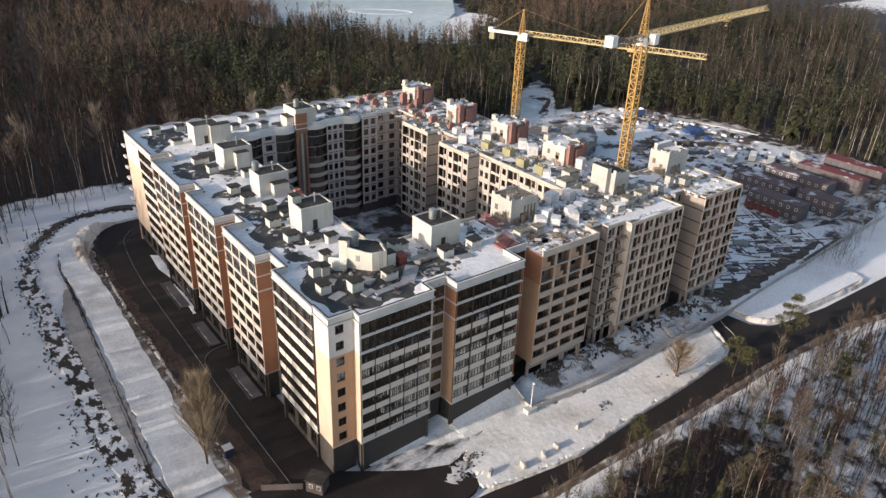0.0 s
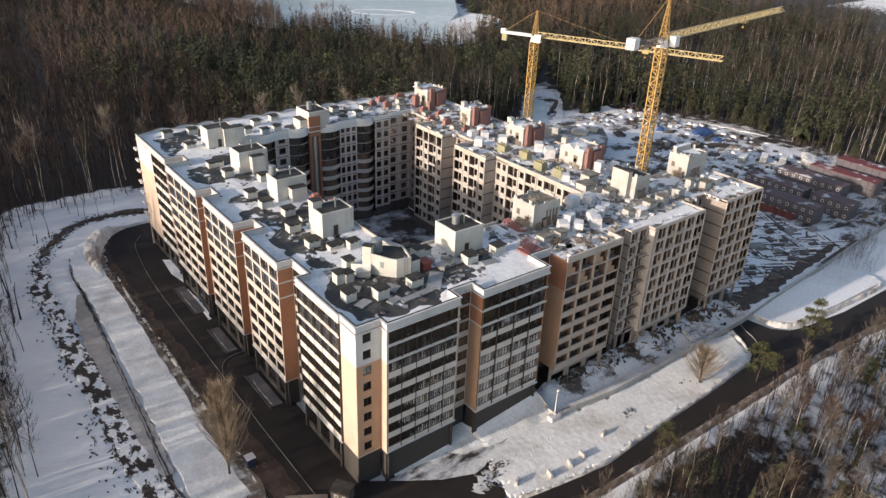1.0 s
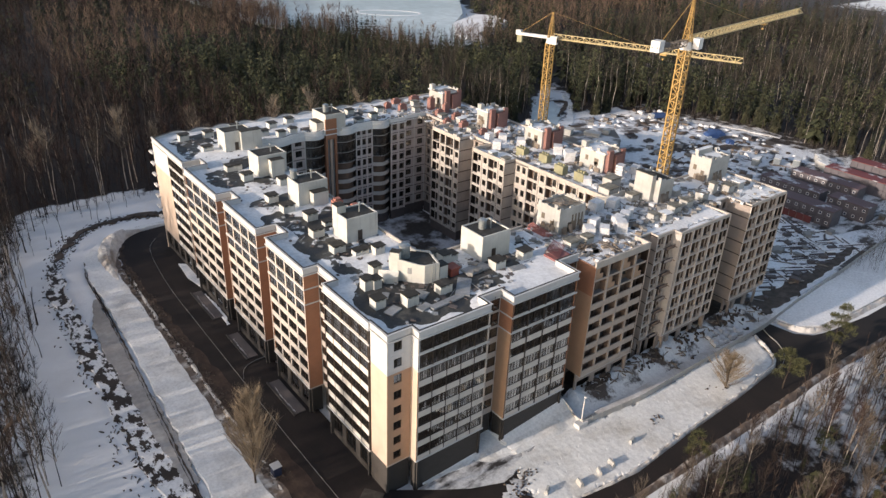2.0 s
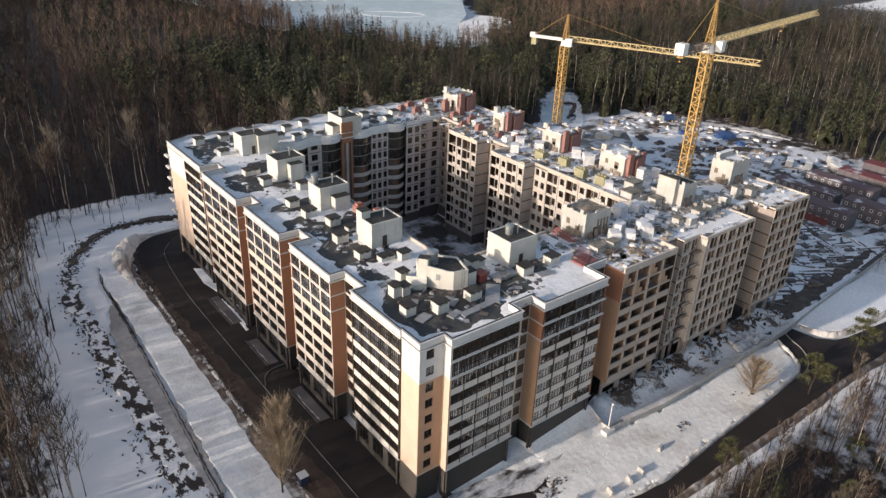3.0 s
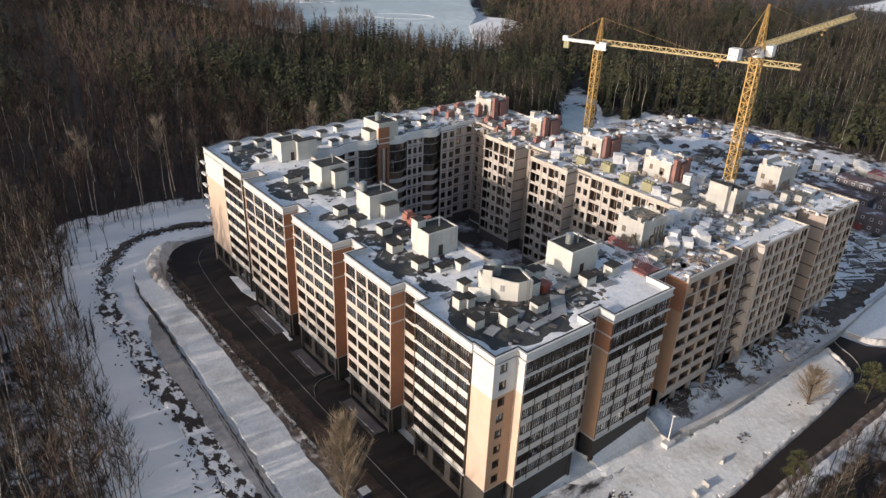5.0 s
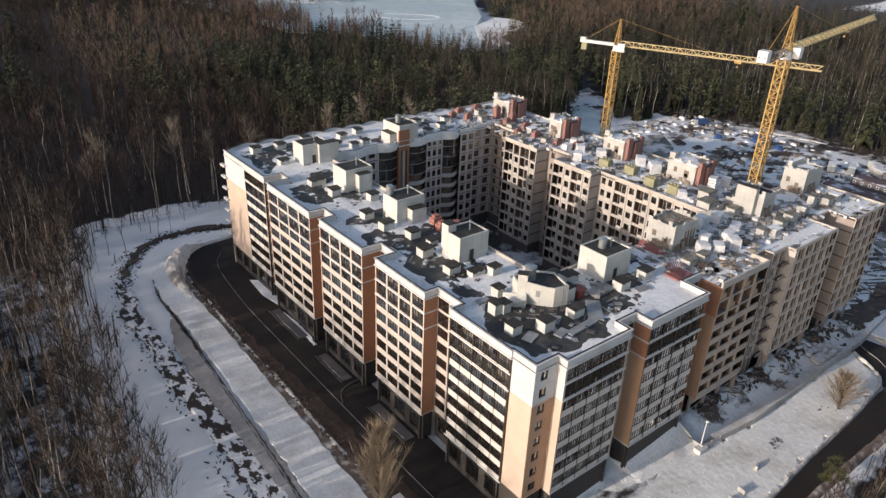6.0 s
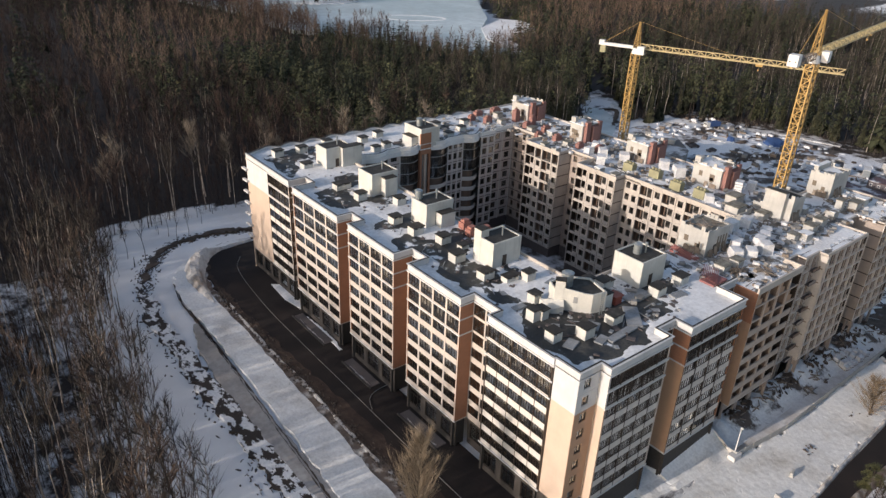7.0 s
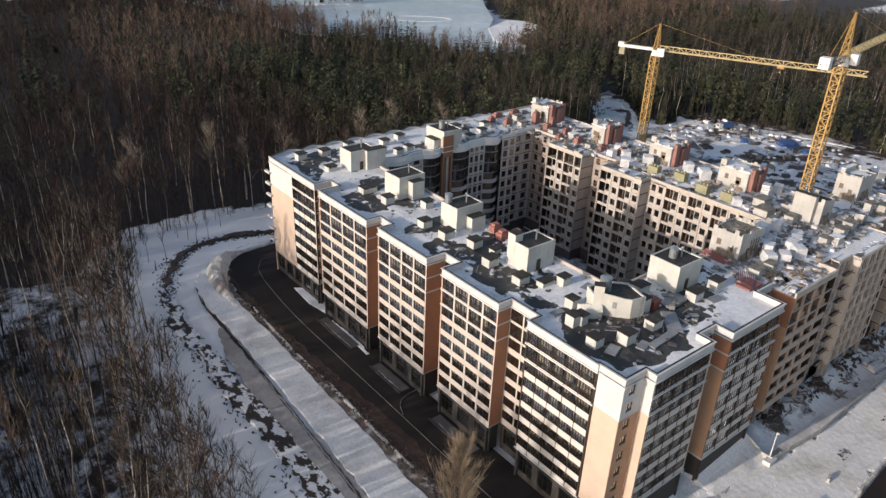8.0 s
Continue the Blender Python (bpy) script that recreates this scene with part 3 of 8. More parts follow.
def trampled_snow(poly, cell, lift, seed):
    """Snow with footprints, clods and soft drifts as real relief; it ends in a broken edge."""
    x0, x1, y0, y1 = min(p[0] for p in poly), max(p[0] for p in poly), min(p[1] for p in poly), max(p[1] for p in poly)
    nx, ny = int((x1 - x0) / cell) + 3, int((y1 - y0) / cell) + 3
    rng, s, keep = random.Random(seed), Shape(), set()
    for j in range(ny):
        for i in range(nx):
            x, y = x0 + (i - 1) * cell, y0 + (j - 1) * cell
            wx, wy = x + 0.9 * noise.noise((x * 0.5, y * 0.5, seed)), y + 0.9 * noise.noise((x * 0.5, y * 0.5, seed + 4))
            z = lift + 0.10 * noise.noise((x * 0.15, y * 0.15, seed)) + 0.035 * noise.noise((x * 0.9, y * 0.9, seed)) + rng.uniform(-0.003, 0.003)
            if rng.random() < 0.012:
                z -= rng.uniform(0.02, 0.05)
            if inside(poly, wx, wy):
                keep.add((i, j))
            else:
                z = 0.04
            s.v.append((x + rng.uniform(-0.3, 0.3) * cell, y + rng.uniform(-0.3, 0.3) * cell, z))
    for j in range(ny - 1):
        for i in range(nx - 1):
            if any(c in keep for c in ((i, j), (i + 1, j), (i, j + 1), (i + 1, j + 1))):
                k = j * nx + i
                s.f.append((k, k + 1, k + nx + 1, k + nx))
    return s


sheet("front_snow", trampled_snow(FRONT_SNOW, 0.4, 0.19, 3), YARD_SNOW, "trampled bright snow between road and building", "snow")


def scatter_clods():
    """Frozen clods and bare mud patches along the dug strip."""
    rng = random.Random(11)
    path = smooth([(52, 209.5), (40, 213.5), (28.3, 213), (20.8, 207), (14.8, 197.5), (11.2, 183.4), (10.2, 171.8), (10.4, 157.8), (10.2, 148.2), (10.6, 138.9), (11.2, 128.1), (10.6, 119.6), (10.6, 109.5), (11.5, 96)], 10)
    shape = Shape()
    for i, p in enumerate(path[:-1]):
        d = (Vector(path[i + 1]) - Vector(p))
        n = Vector((-d.y, d.x)).normalized()
        f = i / len(path)
        if f > 0.34 and noise.noise((p[0] * 0.09, p[1] * 0.09, 3.0)) < -0.22:
            continue
        for _ in range(20 if f < 0.34 else 6):
            q = Vector(p) + d * rng.random() + n * (rng.gauss(0, 0.8 + 1.5 * f) - (1.5 * f if rng.random() < 0.5 else 0))
            a, b = rng.uniform(0.15, 0.85), rng.uniform(0.08, 0.32)
            lump(shape, q.x, q.y, ground_height(q.x, q.y) - 0.12, a, b, rng.uniform(0.2, 0.34), math.atan2(d.y, d.x) + rng.gauss(0, 0.5), rng)
    return tagged(part("mud_clods", shape, MUD, None), "dark frozen clods of dug mud on snow", "mud", "", "stuff")


def lump(shape, x, y, z, a, b, h, turn, rng, n=7):
    """An uneven low mound: a ragged foot ring, a smaller top ring."""
    verts = []
    for level, scale in ((0.0, 1.0), (0.75, 0.72), (1.0, 0.3)):
        for i in range(n):
            w = 2 * math.pi * i / n
            r = scale * rng.uniform(0.7, 1.2)
            u, v = a * r * math.cos(w), b * r * math.sin(w)
            verts.append((x + u * math.cos(turn) - v * math.sin(turn), y + u * math.sin(turn) + v * math.cos(turn), z + h * level))
    faces = [tuple(range(2 * n, 3 * n))]
    for k in range(2):
        faces += [(k * n + i, k * n + (i + 1) % n, (k + 1) * n + (i + 1) % n, (k + 1) * n + i) for i in range(n)]
    shape.add(verts, faces)


scatter_clods()
sheet("mud_band", strip_shape([(54, 208.6), (46, 211.8), (40, 213.5), (28.3, 213), (20.8, 207), (14.8, 197.5), (11.6, 186)], [0.8, 2.2, 2.6, 2.4, 1.8, 1.2, 0.5], -1.0, 0.05, 1.0, 51), MUD, "dark frozen mud dug out along the snow", "mud")
sheet("mud_streaks", strip_shape([(12.6, 196), (11.2, 183.4), (10.4, 171.8), (10.8, 157.8), (11.0, 148.2), (11.4, 138.9), (12.0, 128.1), (11.8, 119.6), (12.2, 109.5), (12.8, 97), (13.5, 86)], [2.6, 4.2, 3.4, 3.6, 4.6, 4.6, 5.2, 4.6, 5.4, 5.6], -1.0, 0.06, 0.8, 52), MUD_IN_SNOW, "streaks of dug mud showing through snow", "mud")
sheet("snow_mound", ridge_shape([(37, 202.6), (31.5, 200.6), (27.6, 196.4), (25.4, 191), (24.3, 184), (24.2, 176)], [2.0, 4.8, 6.2, 5.6, 3.8, 1.4], [0.6, 2.2, 3.2, 2.8, 1.7, 0.5], 3.0), DIRTY_SNOW, "ploughed mound of dirty snow at the road bend", "snow")
sheet("verge_bank", ridge_shape([(27.4, 178), (26.6, 166), (26.4, 150), (26.6, 136), (26.4, 120), (26.6, 104), (26.4, 90)], [0.8, 1.8, 1.4, 2.2, 1.5, 2.0, 1.2], [0.1, 0.3, 0.25, 0.4, 0.25, 0.3, 0.2], 8.0, 14, 0.6), DIRTY_SNOW, "low ploughed ridge of dirty snow along the road", "snow")


def verge_debris():
    """Dark clods and dead stalks at the edge between bank and road."""
    r, shape = random.Random(63), Shape()
    for _ in range(900):
        y = r.uniform(92, 184)
        x = 26.9 + r.gauss(0, 0.8) + 0.8 * noise.noise((y * 0.2, 0, 4))
        lump(shape, x, y, 0.05, r.uniform(0.12, 0.6), r.uniform(0.1, 0.3), r.uniform(0.15, 0.4), r.uniform(1.2, 1.9), r, 6)
    for _ in range(260):
        y = r.uniform(100, 178)
        x = 25.9 + r.gauss(0, 0.5)
        shape.bar((x, y, 0.1), (x + r.uniform(-0.4, 0.4), y + r.uniform(-0.4, 0.4), r.uniform(0.7, 1.9)), 0.035, 0.01, 3)
    return tagged(part("verge_debris", shape, MUD, None), "dark clods and dead stalks along the road verge", "debris", "", "stuff")


verge_debris()

# ---- the apartment building ----
Z0, STOREY, FLOORS, ROOF, TOP = 6.0, 3.0, 8, 30.0, 31.2
MESHES = {}


def shared(key, build, *mats):
    if key not in MESHES:
        MESHES[key] = build().mesh(str(key[0]), *mats)
    return MESHES[key]


def frame_shape(w, h, lights, transom):
    """Window frame with mullions in one piece; origin at its lower outer corner."""
    t = 0.07
    xs, zs = [0.0], [0.0]
    for i in range(lights + 1):
        c = t / 2 + (w - t) * i / lights
        xs += [c - t / 2, c + t / 2]
    for c in ([t / 2, transom, h - t / 2] if transom else [t / 2, h - t / 2]):
        zs += [c - t / 2, c + t / 2]
    xs, zs = xs[1:], zs[1:]
    return Shape().plate(xs, zs, lambda i, j: i % 2 == 0 or j % 2 == 0, 0.0, 0.12)


def pane_shape(w, h, lights, variant):
    """One thin pane a light, each set a trifle askew as real panes are."""
    r, s = random.Random(int(w * 100) + 7 * variant + lights), Shape()
    step = (w - 0.1) / lights
    for i in range(lights):
        s.box(-step / 2 + 0.03, -0.006, 0.0, step / 2 - 0.03, 0.006, h - 0.12, pose(0.05 + step * (i + 0.5), 0.06, 0.06, r.uniform(-0.7, 0.7), 0, r.uniform(-1.4, 1.4)))
    return s


def window(parent, m, u, y, z, w, h, lights=3, transom=0.0, name="window"):
    w, h = round(w, 2), round(h, 2)
    here = m @ pose(u, y, z)
    ob = link_part(name, shared(("window", w, h, lights, transom), lambda: frame_shape(w, h, lights, transom), FRAME), parent, here)
    variant = (int(u * 10) * 7 + int(z * 10) * 13) // 3 % 7
    pane = link_part("pane", shared(("pane", w, h, lights, variant), lambda: pane_shape(w, h, lights, variant), GLASS), ob, here)
    pane.visible_shadow = False
    return ob


def edge_pose(p0, p1):
    """Wall frame: X along the wall seen from outside, Y inwards, Z up. Returns it and the length."""
    d = Vector(p1) - Vector(p0)
    return pose(p0[0], p0[1], 0, 0, 0, math.degrees(math.atan2(d.y, d.x))), d.length


def bands(k, low, high):
    """Sill and head heights of an opening on storey k: taller on the top two."""
    return (0.3, 2.85) if k >= 6 else (low, high)


def glazed_bay(b, p0, p1, cols, pier=0.28, wall=CREAM, post=CREAM, lights=4, floors=range(FLOORS), back=LOGGIA):
    """Glazed loggias in columns between piers, with solid parapets below."""
    m, w = edge_pose(p0, p1)
    step = w / cols
    for i in range(cols + 1):
        a, c = max(0.0, i * step - pier / 2), min(w, i * step + pier / 2)
        link_part("pier", shared(("pier", round(c - a, 2), post.name), lambda: Shape().box(0, 0, Z0, round(c - a, 2), 0.3, ROOF), post), b, m @ pose(a, 0, 0))
    for i in range(cols):
        a, c = i * step + pier / 2, (i + 1) * step - pier / 2
        long = round(c - a, 3)
        below = Z0
        for k in floors:
            z = Z0 + k * STOREY
            sill, head = bands(k, 0.98, 2.84)
            tall = round(z + sill - below, 2)
            link_part("loggia_parapet", shared(("loggia_parapet", long, tall, wall.name), lambda: Shape().box(0, 0.04, 0, long, 0.28, tall), wall), b, m @ pose(a, 0, below))
            window(b, m, a, 0.09, z + sill, c - a, head - sill, lights, 0.0 if k < 6 else 0.95)
            below = z + head
            if w > 9 or cols > 2:
                at = (0.1, 0.3, 0.45)[(i * 5 + k * 3) % 3]
                link_part("loggia_wall", shared(("glazed_back", long, at, back.name), lambda: Shape().plate([-0.1, at * long, (at + 0.4) * long, long + 0.1], [0, 0.1, 2.3, STOREY - 0.2], lambda u, v: u != 1 or v != 1, 1.5, 1.6), back), b, m @ pose(a, 0, z))
        link_part("loggia_parapet", shared(("loggia_parapet", long, round(ROOF - below, 2), wall.name), lambda: Shape().box(0, 0.04, 0, long, 0.28, round(ROOF - below, 2)), wall), b, m @ pose(a, 0, below))
    return m, w


def ledge(b, p0, p1, z, out=0.18, h=0.28, material=None, name="ledge"):
    m, w = edge_pose(p0, p1)
    part(name, Shape().box(-out, -out, z, w + out, 0.02, z + h), material or WHITE, b, "", m)


def blank_wall(b, p0, p1, lower, upper, split=24.0, thick=0.3, holes=(), frames=True, base=Z0):
    """Solid wall in two colours, with columns of window holes (u, width, sill, head) on every storey."""
    m, w = edge_pose(p0, p1)
    xs = [0.02]
    for a, ww, sill, head in holes:
        xs += [a, a + ww]
    xs.append(w - 0.02)
    for z0, z1, material in ((base, split, lower), (split, ROOF, upper)):
        zs = [z0]
        if holes:
            for k in range(round((z1 - z0) / STOREY)):
                zs += [z0 + k * STOREY + holes[0][2], z0 + k * STOREY + holes[0][3]]
        zs.append(z1)
        part("wall", Shape().plate(xs, zs, lambda i, j: i % 2 == 0 or j % 2 == 0, -0.02, thick), material, b, "", m)
        if frames:
            for a, ww, sill, head in holes:
                for k in range(round((z1 - z0) / STOREY)):
                    window(b, m, a, 0.14, z0 + k * STOREY + sill, ww, head - sill, 2)


def plinth_wall(b, p0, p1, inset=0.5, doors=0, material=None):
    m, w = edge_pose(p0, p1)
    n = max(1, int(w / 4.0))
    step = w / n
    xs = [0.02]
    if doors == 1 and w > 5:
        for i in range(n):
            xs += [i * step + 0.7, (i + 1) * step - 0.7]
            window(b, m, i * step + 0.7, inset + 0.15, 1.3, step - 1.4, 3.3, 3, 2.3, "shop_window")
    if doors == 2:
        for i in range(n):
            xs += [i * step + 0.6, (i + 1) * step - 0.6]
    xs.append(w - 0.02)
    part("plinth", Shape().plate(xs, [-1.2, 1.3, 4.6, Z0] if doors != 2 else [-1.2, -0.6, 4.0, Z0], lambda i, j: i % 2 == 0 or j != 1, inset, inset + 0.4), material or STONE, b, "", m)
    if inset > 0.2:
        part("soffit", Shape().box(0, 0.01, Z0 - 0.25, w, inset + 0.1, Z0 - 0.004), CREAM, b, "", m)


def open_frame(b, p0, p1, cols, wall, back, depth=1.4, parapet=1.0, bare=(), pier=0.35, seed=1, floors=range(FLOORS)):
    """Unglazed loggias of the unfinished part: piers, slab edges, parapets, a back wall with raw openings."""
    m, w = edge_pose(p0, p1)
    step, rng = w / cols, random.Random(seed)
    for i in range(cols + 1):
        a, c = max(0.0, i * step - pier / 2), min(w, i * step + pier / 2)
        link_part("pier", shared(("pier", round(c - a, 2), 0.32, wall.name), lambda: Shape().box(0, 0, Z0, round(c - a, 2), 0.32, ROOF), wall), b, m @ pose(a, 0, 0))
        # Inner stretch coloured darker than the pier: loggia shade in its tone.
        link_part("partition", shared(("partition", round(c - a, 2), depth, back.name), lambda: Shape().box(0.02, 0.324, Z0, round(c - a, 2) - 0.02, depth, ROOF - 0.05), back), b, m @ pose(a, 0, 0))
    for i in range(cols):
        a, c = (i * step + pier / 2), ((i + 1) * step - pier / 2)
        long = round(c - a, 3)
        for k in floors:
            z = Z0 + k * STOREY
            tall = 0.32 if k in bare else parapet + 0.1
            link_part("loggia_parapet", shared(("open_parapet", long, tall, wall.name), lambda: Shape().box(0, 0.04, 0, long, 0.26, tall), wall), b, m @ pose(a, 0, z - 0.1))
            at, sill = rng.choice((0.06, 0.2, 0.34)), rng.choice((0.02, 0.02, 0.85))
            link_part("loggia_wall", shared(("loggia_wall", long, at, sill, depth, back.name), lambda: Shape().plate([0, at * long, (at + 0.6) * long, long], [0, sill, 2.5, STOREY], lambda u, v: u != 1 or v != 1, depth, depth + 0.2), back), b, m @ pose(a, 0, z))
        for k in (6, 7):
            if (i + k) % 2:
                link_part("infill", shared(("infill", long), lambda: Shape().box(0.0, 0.3, 0.0, long * 0.42, 0.5, 2.55).box(long * 0.42, 0.3, 0.0, long * 0.7, 0.5, 1.2), TAN), b, m @ pose(a, 0, Z0 + k * STOREY))
        link_part("lintel", shared(("lintel", long, wall.name), lambda: Shape().box(0, 0.04, ROOF - 0.4, long, 0.3, ROOF), wall), b, m @ pose(a, 0, 0))


def panel_wall(b, p0, p1, material, holes=(), first=0):
    """Precast panels, one a storey, with open joints; each panel is a piece."""
    m, w = edge_pose(p0, p1)
    for k in range(first, FLOORS):
        z = Z0 + k * STOREY
        s, u = Shape(), 0.0
        for a, ww, sill, head in holes:
            s.box(u + 0.02, -0.02, z + 0.12, a, 0.25, z + STOREY - 0.12)
            s.box(a, 0, z + 0.05, a + ww, 0.25, z + sill).box(a, 0, z + head, a + ww, 0.25, z + STOREY - 0.05)
            u = a + ww
        s.box(u + 0.02, -0.02, z + 0.12, w - 0.02, 0.25, z + STOREY - 0.12)
        part("panel", s, material, b, "", m)
    # Backing coloured dark so the open joints look shaded.
    part("backing_wall", Shape().box(0.02, 0.26, Z0 + first * STOREY, w - 0.02, 0.4, ROOF) if not holes else Shape().box(0, 0.26, Z0, 0.3, 0.4, ROOF), FRAME, b, "", m)


def arc_points(p0, p1, bulge, n=8):
    """Points of a shallow arc from p0 to p1, bulging outwards."""
    d = Vector(p1) - Vector(p0)
    out = Vector((d.y, -d.x)).normalized()
    return [tuple(Vector(p0) + d * (i / n) + out * bulge * math.sin(math.pi * i / n)) for i in range(n + 1)]


def wall_band(b, path, z0, z1, thick, material, name, closed=False):
    """A band of wall that follows a plan line; thick runs inwards."""
    s = Shape()
    n = len(path)
    inner = offset_line(path, thick, closed)
    count = n if closed else n - 1
    verts = [(p[0], p[1], z) for z in (z0, z1) for p in path] + [(p[0], p[1], z) for z in (z0, z1) for p in inner]
    faces = []
    for i in range(count):
        j = (i + 1) % n
        faces += [(i, j, n + j, n + i), (2 * n + j, 2 * n + i, 3 * n + i, 3 * n + j), (n + i, n + j, 3 * n + j, 3 * n + i), (j, i, 2 * n + i, 2 * n + j)]
    if not closed:
        faces += [(0, n, 3 * n, 2 * n), (n - 1, 3 * n - 1, 4 * n - 1, 2 * n - 1)]
    s.add(verts, faces)
    return part(name, s, material, b)


def offset_line(path, d, closed):
    """The line moved d to its left."""
    out, n = [], len(path)
    for i in range(n):
        a = Vector(path[i]) - Vector(path[i - 1]) if (closed or i > 0) else Vector(path[1]) - Vector(path[0])
        c = Vector(path[(i + 1) % n]) - Vector(path[i]) if (closed or i < n - 1) else a
        na, nc = Vector((-a.y, a.x)).normalized(), Vector((-c.y, c.x)).normalized()
        out.append(tuple(Vector(path[i]) + (na + nc) * (d / max(0.35, 1 + na.dot(nc)))))
    return out


# Plan, anticlockwise. The finished part, then the unfinished part.
BACK_A = [(x, 190.2 + 0.8 * abs(math.sin(math.pi * (x - 44) / 6.2))) for x in [114 - 0.775 * i for i in range(0, 90)]]
COURT_A = [(114, 171.5), (106, 171.5), (106, 170.3), (101, 170.3), (101, 171.5)] + arc_points((101, 171.5), (95.5, 171.5), -1.4)[1:] + [(90, 171.5)] + arc_points((90, 171.5), (83.6, 171.5), -1.2)[1:] + \
          [(83.6, 170.6), (80.2, 170.6), (80.2, 171.5)] + arc_points((80.2, 171.5), (74.5, 171.5), -1.2)[1:] + [(70.5, 171.5)] + arc_points((70.5, 171.5), (64, 171.5), -1.2)[1:] + [(60, 171.5)]
OUT_A = [(40, 79.8), (44.4, 79.8), (44.4, 78), (58.5, 78), (58.5, 80.7), (63, 80.7), (63, 77.6), (78.2, 77.6), (78.2, 82.6), (83.5, 82.6)]
LEFT_A = [(40.2, 188), (40.2, 165.8), (44.4, 165.8), (44.4, 162.2), (39.3, 162.2), (39.3, 143.3), (42.6, 143.3), (42.6, 139.2), (39.3, 139.2), (39.3, 123.6), (43.4, 123.6),
          (43.4, 119.2), (39.3, 119.2), (39.3, 104.6), (42.1, 104.6), (42.1, 98.4), (39.7, 98.4), (39.7, 84.4), (40, 84.4)]
PLAN_A = OUT_A + [(83.5, 98), (60, 98), (60, 171.5)] + COURT_A[::-1][1:] + BACK_A + LEFT_A
FRONT_B = [(83.5, 78.2), (98.8, 78.2), (98.8, 81.8), (103.5, 81.8), (103.5, 80), (108.7, 80), (108.7, 78.3), (126, 78.3), (126, 84), (134.3, 84), (134.3, 78.5), (149, 78.5)]
COURT_B = [(114, 171.5), (114, 160), (108, 160), (108, 147.8), (112.4, 147.8), (112.4, 140), (106, 140), (106, 127.6), (109.4, 127.6), (109.4, 98)]
PLAN_B = FRONT_B + [(149, 98), (132, 98), (132, 191), (114, 190.2)] + COURT_B + [(83.5, 98)]


def building_body(b, plan, roof_material, cores):
    slab = shared(("floor_slab", len(plan)), lambda: Shape().prism(offset_line(plan, 0.4, True), -0.22, 0.0), GREY_CONCRETE)
    for k in range(FLOORS):
        link_part("floor_slab", slab, b, pose(0, 0, Z0 + k * STOREY - 0.01))
    part("roof", Shape().prism(offset_line(plan, 0.32, True), ROOF - 0.3, ROOF), roof_material, b)
    # Unseen cores added to close the view through and keep rooms dark.
    for x0, y0, x1, y1 in cores:
        part("inner_wall", Shape().box(x0, y0, -0.5, x1, y1, ROOF - 0.31), UNLIT_ROOM, b)


def parapet(b, line, material, closed=False, cap=True, top=TOP):
    wall_band(b, offset_line(line, -0.02, closed), ROOF - 0.25, top - 0.12 if cap else top, 0.34, material, "parapet", closed)
    if cap:
        wall_band(b, offset_line(line, -0.2, closed), TOP - 0.12, TOP, 0.62, material, "coping", closed)
        wall_band(b, offset_line(line, 0.12, closed), TOP, TOP + 0.03, 0.28, CAP, "flashing", closed)
        wall_band(b, offset_line(line, -0.2, closed), ROOF - 0.3, ROOF - 0.08, 0.2, material, "cornice", closed)


def roof_snow(b, plan, seed, level, rim, bias, cell=0.5):
    """Melting snow on a flat roof: a soft sheet with rounded edges, thicker along the parapets."""
    poly = np.array(offset_line(plan, 0.3, True))
    nxt = np.roll(poly, -1, axis=0)
    (x0, y0), (x1, y1) = poly.min(0) - cell, poly.max(0) + cell
    xs, ys = np.arange(x0, x1 + cell, cell), np.arange(y0, y1 + cell, cell)
    gx, gy = np.meshgrid(xs, ys)
    gx, gy = gx.ravel(), gy.ravel()
    within, gap = np.zeros(len(gx), bool), np.full(len(gx), 1e9)
    near_x, near_y = gx.copy(), gy.copy()
    for (ax, ay), (bx, by) in zip(poly, nxt):
        if ay != by:
            cross = ((ay > gy) != (by > gy)) & (gx < (bx - ax) * (gy - ay) / (by - ay) + ax)
            within ^= cross
        long = (bx - ax) ** 2 + (by - ay) ** 2
        f = np.clip(((gx - ax) * (bx - ax) + (gy - ay) * (by - ay)) / max(long, 1e-6), 0, 1)
        qx, qy = ax + f * (bx - ax), ay + f * (by - ay)
        d = np.hypot(gx - qx, gy - qy)
        closer = d < gap
        gap[closer], near_x[closer], near_y[closer] = d[closer], qx[closer], qy[closer]
    verts, w = [], len(xs)
    for i in range(len(gx)):
        x, y, d = gx[i], gy[i], gap[i]
        if not within[i]:
            x, y, d = near_x[i], near_y[i], 0.0
        f = 0.0
        if within[i] or gap[i] < 2 * cell:
            f = noise.noise((x * 0.095, y * 0.095, seed)) + 0.42 * noise.noise((x * 0.26, y * 0.26, seed + 3)) + 0.12 * noise.noise((x * 0.9, y * 0.9, seed + 6)) + rim * math.exp(-(d / 1.9) ** 2) + bias(x, y) - level
        verts.append((x, y, ROOF + min(0.13, max(-0.06, f * 0.55)) + (0.012 * noise.noise((x * 0.8, y * 0.8, seed)) if f > 0.1 else 0.0)))
    faces = []
    for j in range(len(ys) - 1):
        for i in range(w - 1):
            k = j * w + i
            quad = (k, k + 1, k + w + 1, k + w)
            if any(within[q] for q in quad) and any(verts[q][2] > ROOF - 0.02 for q in quad):
                faces.append(quad)
    used = sorted({q for f in faces for q in f})
    place = {q: n for n, q in enumerate(used)}
    s = Shape().add([verts[q] for q in used], [tuple(place[q] for q in f) for f in faces])
    ob = part("roof_snow", s, ROOF_DRIFT, b, "melting snow with rounded edges on dark felt")
    ob.data.polygons.foreach_set("use_smooth", [True] * len(ob.data.polygons))
    return ob


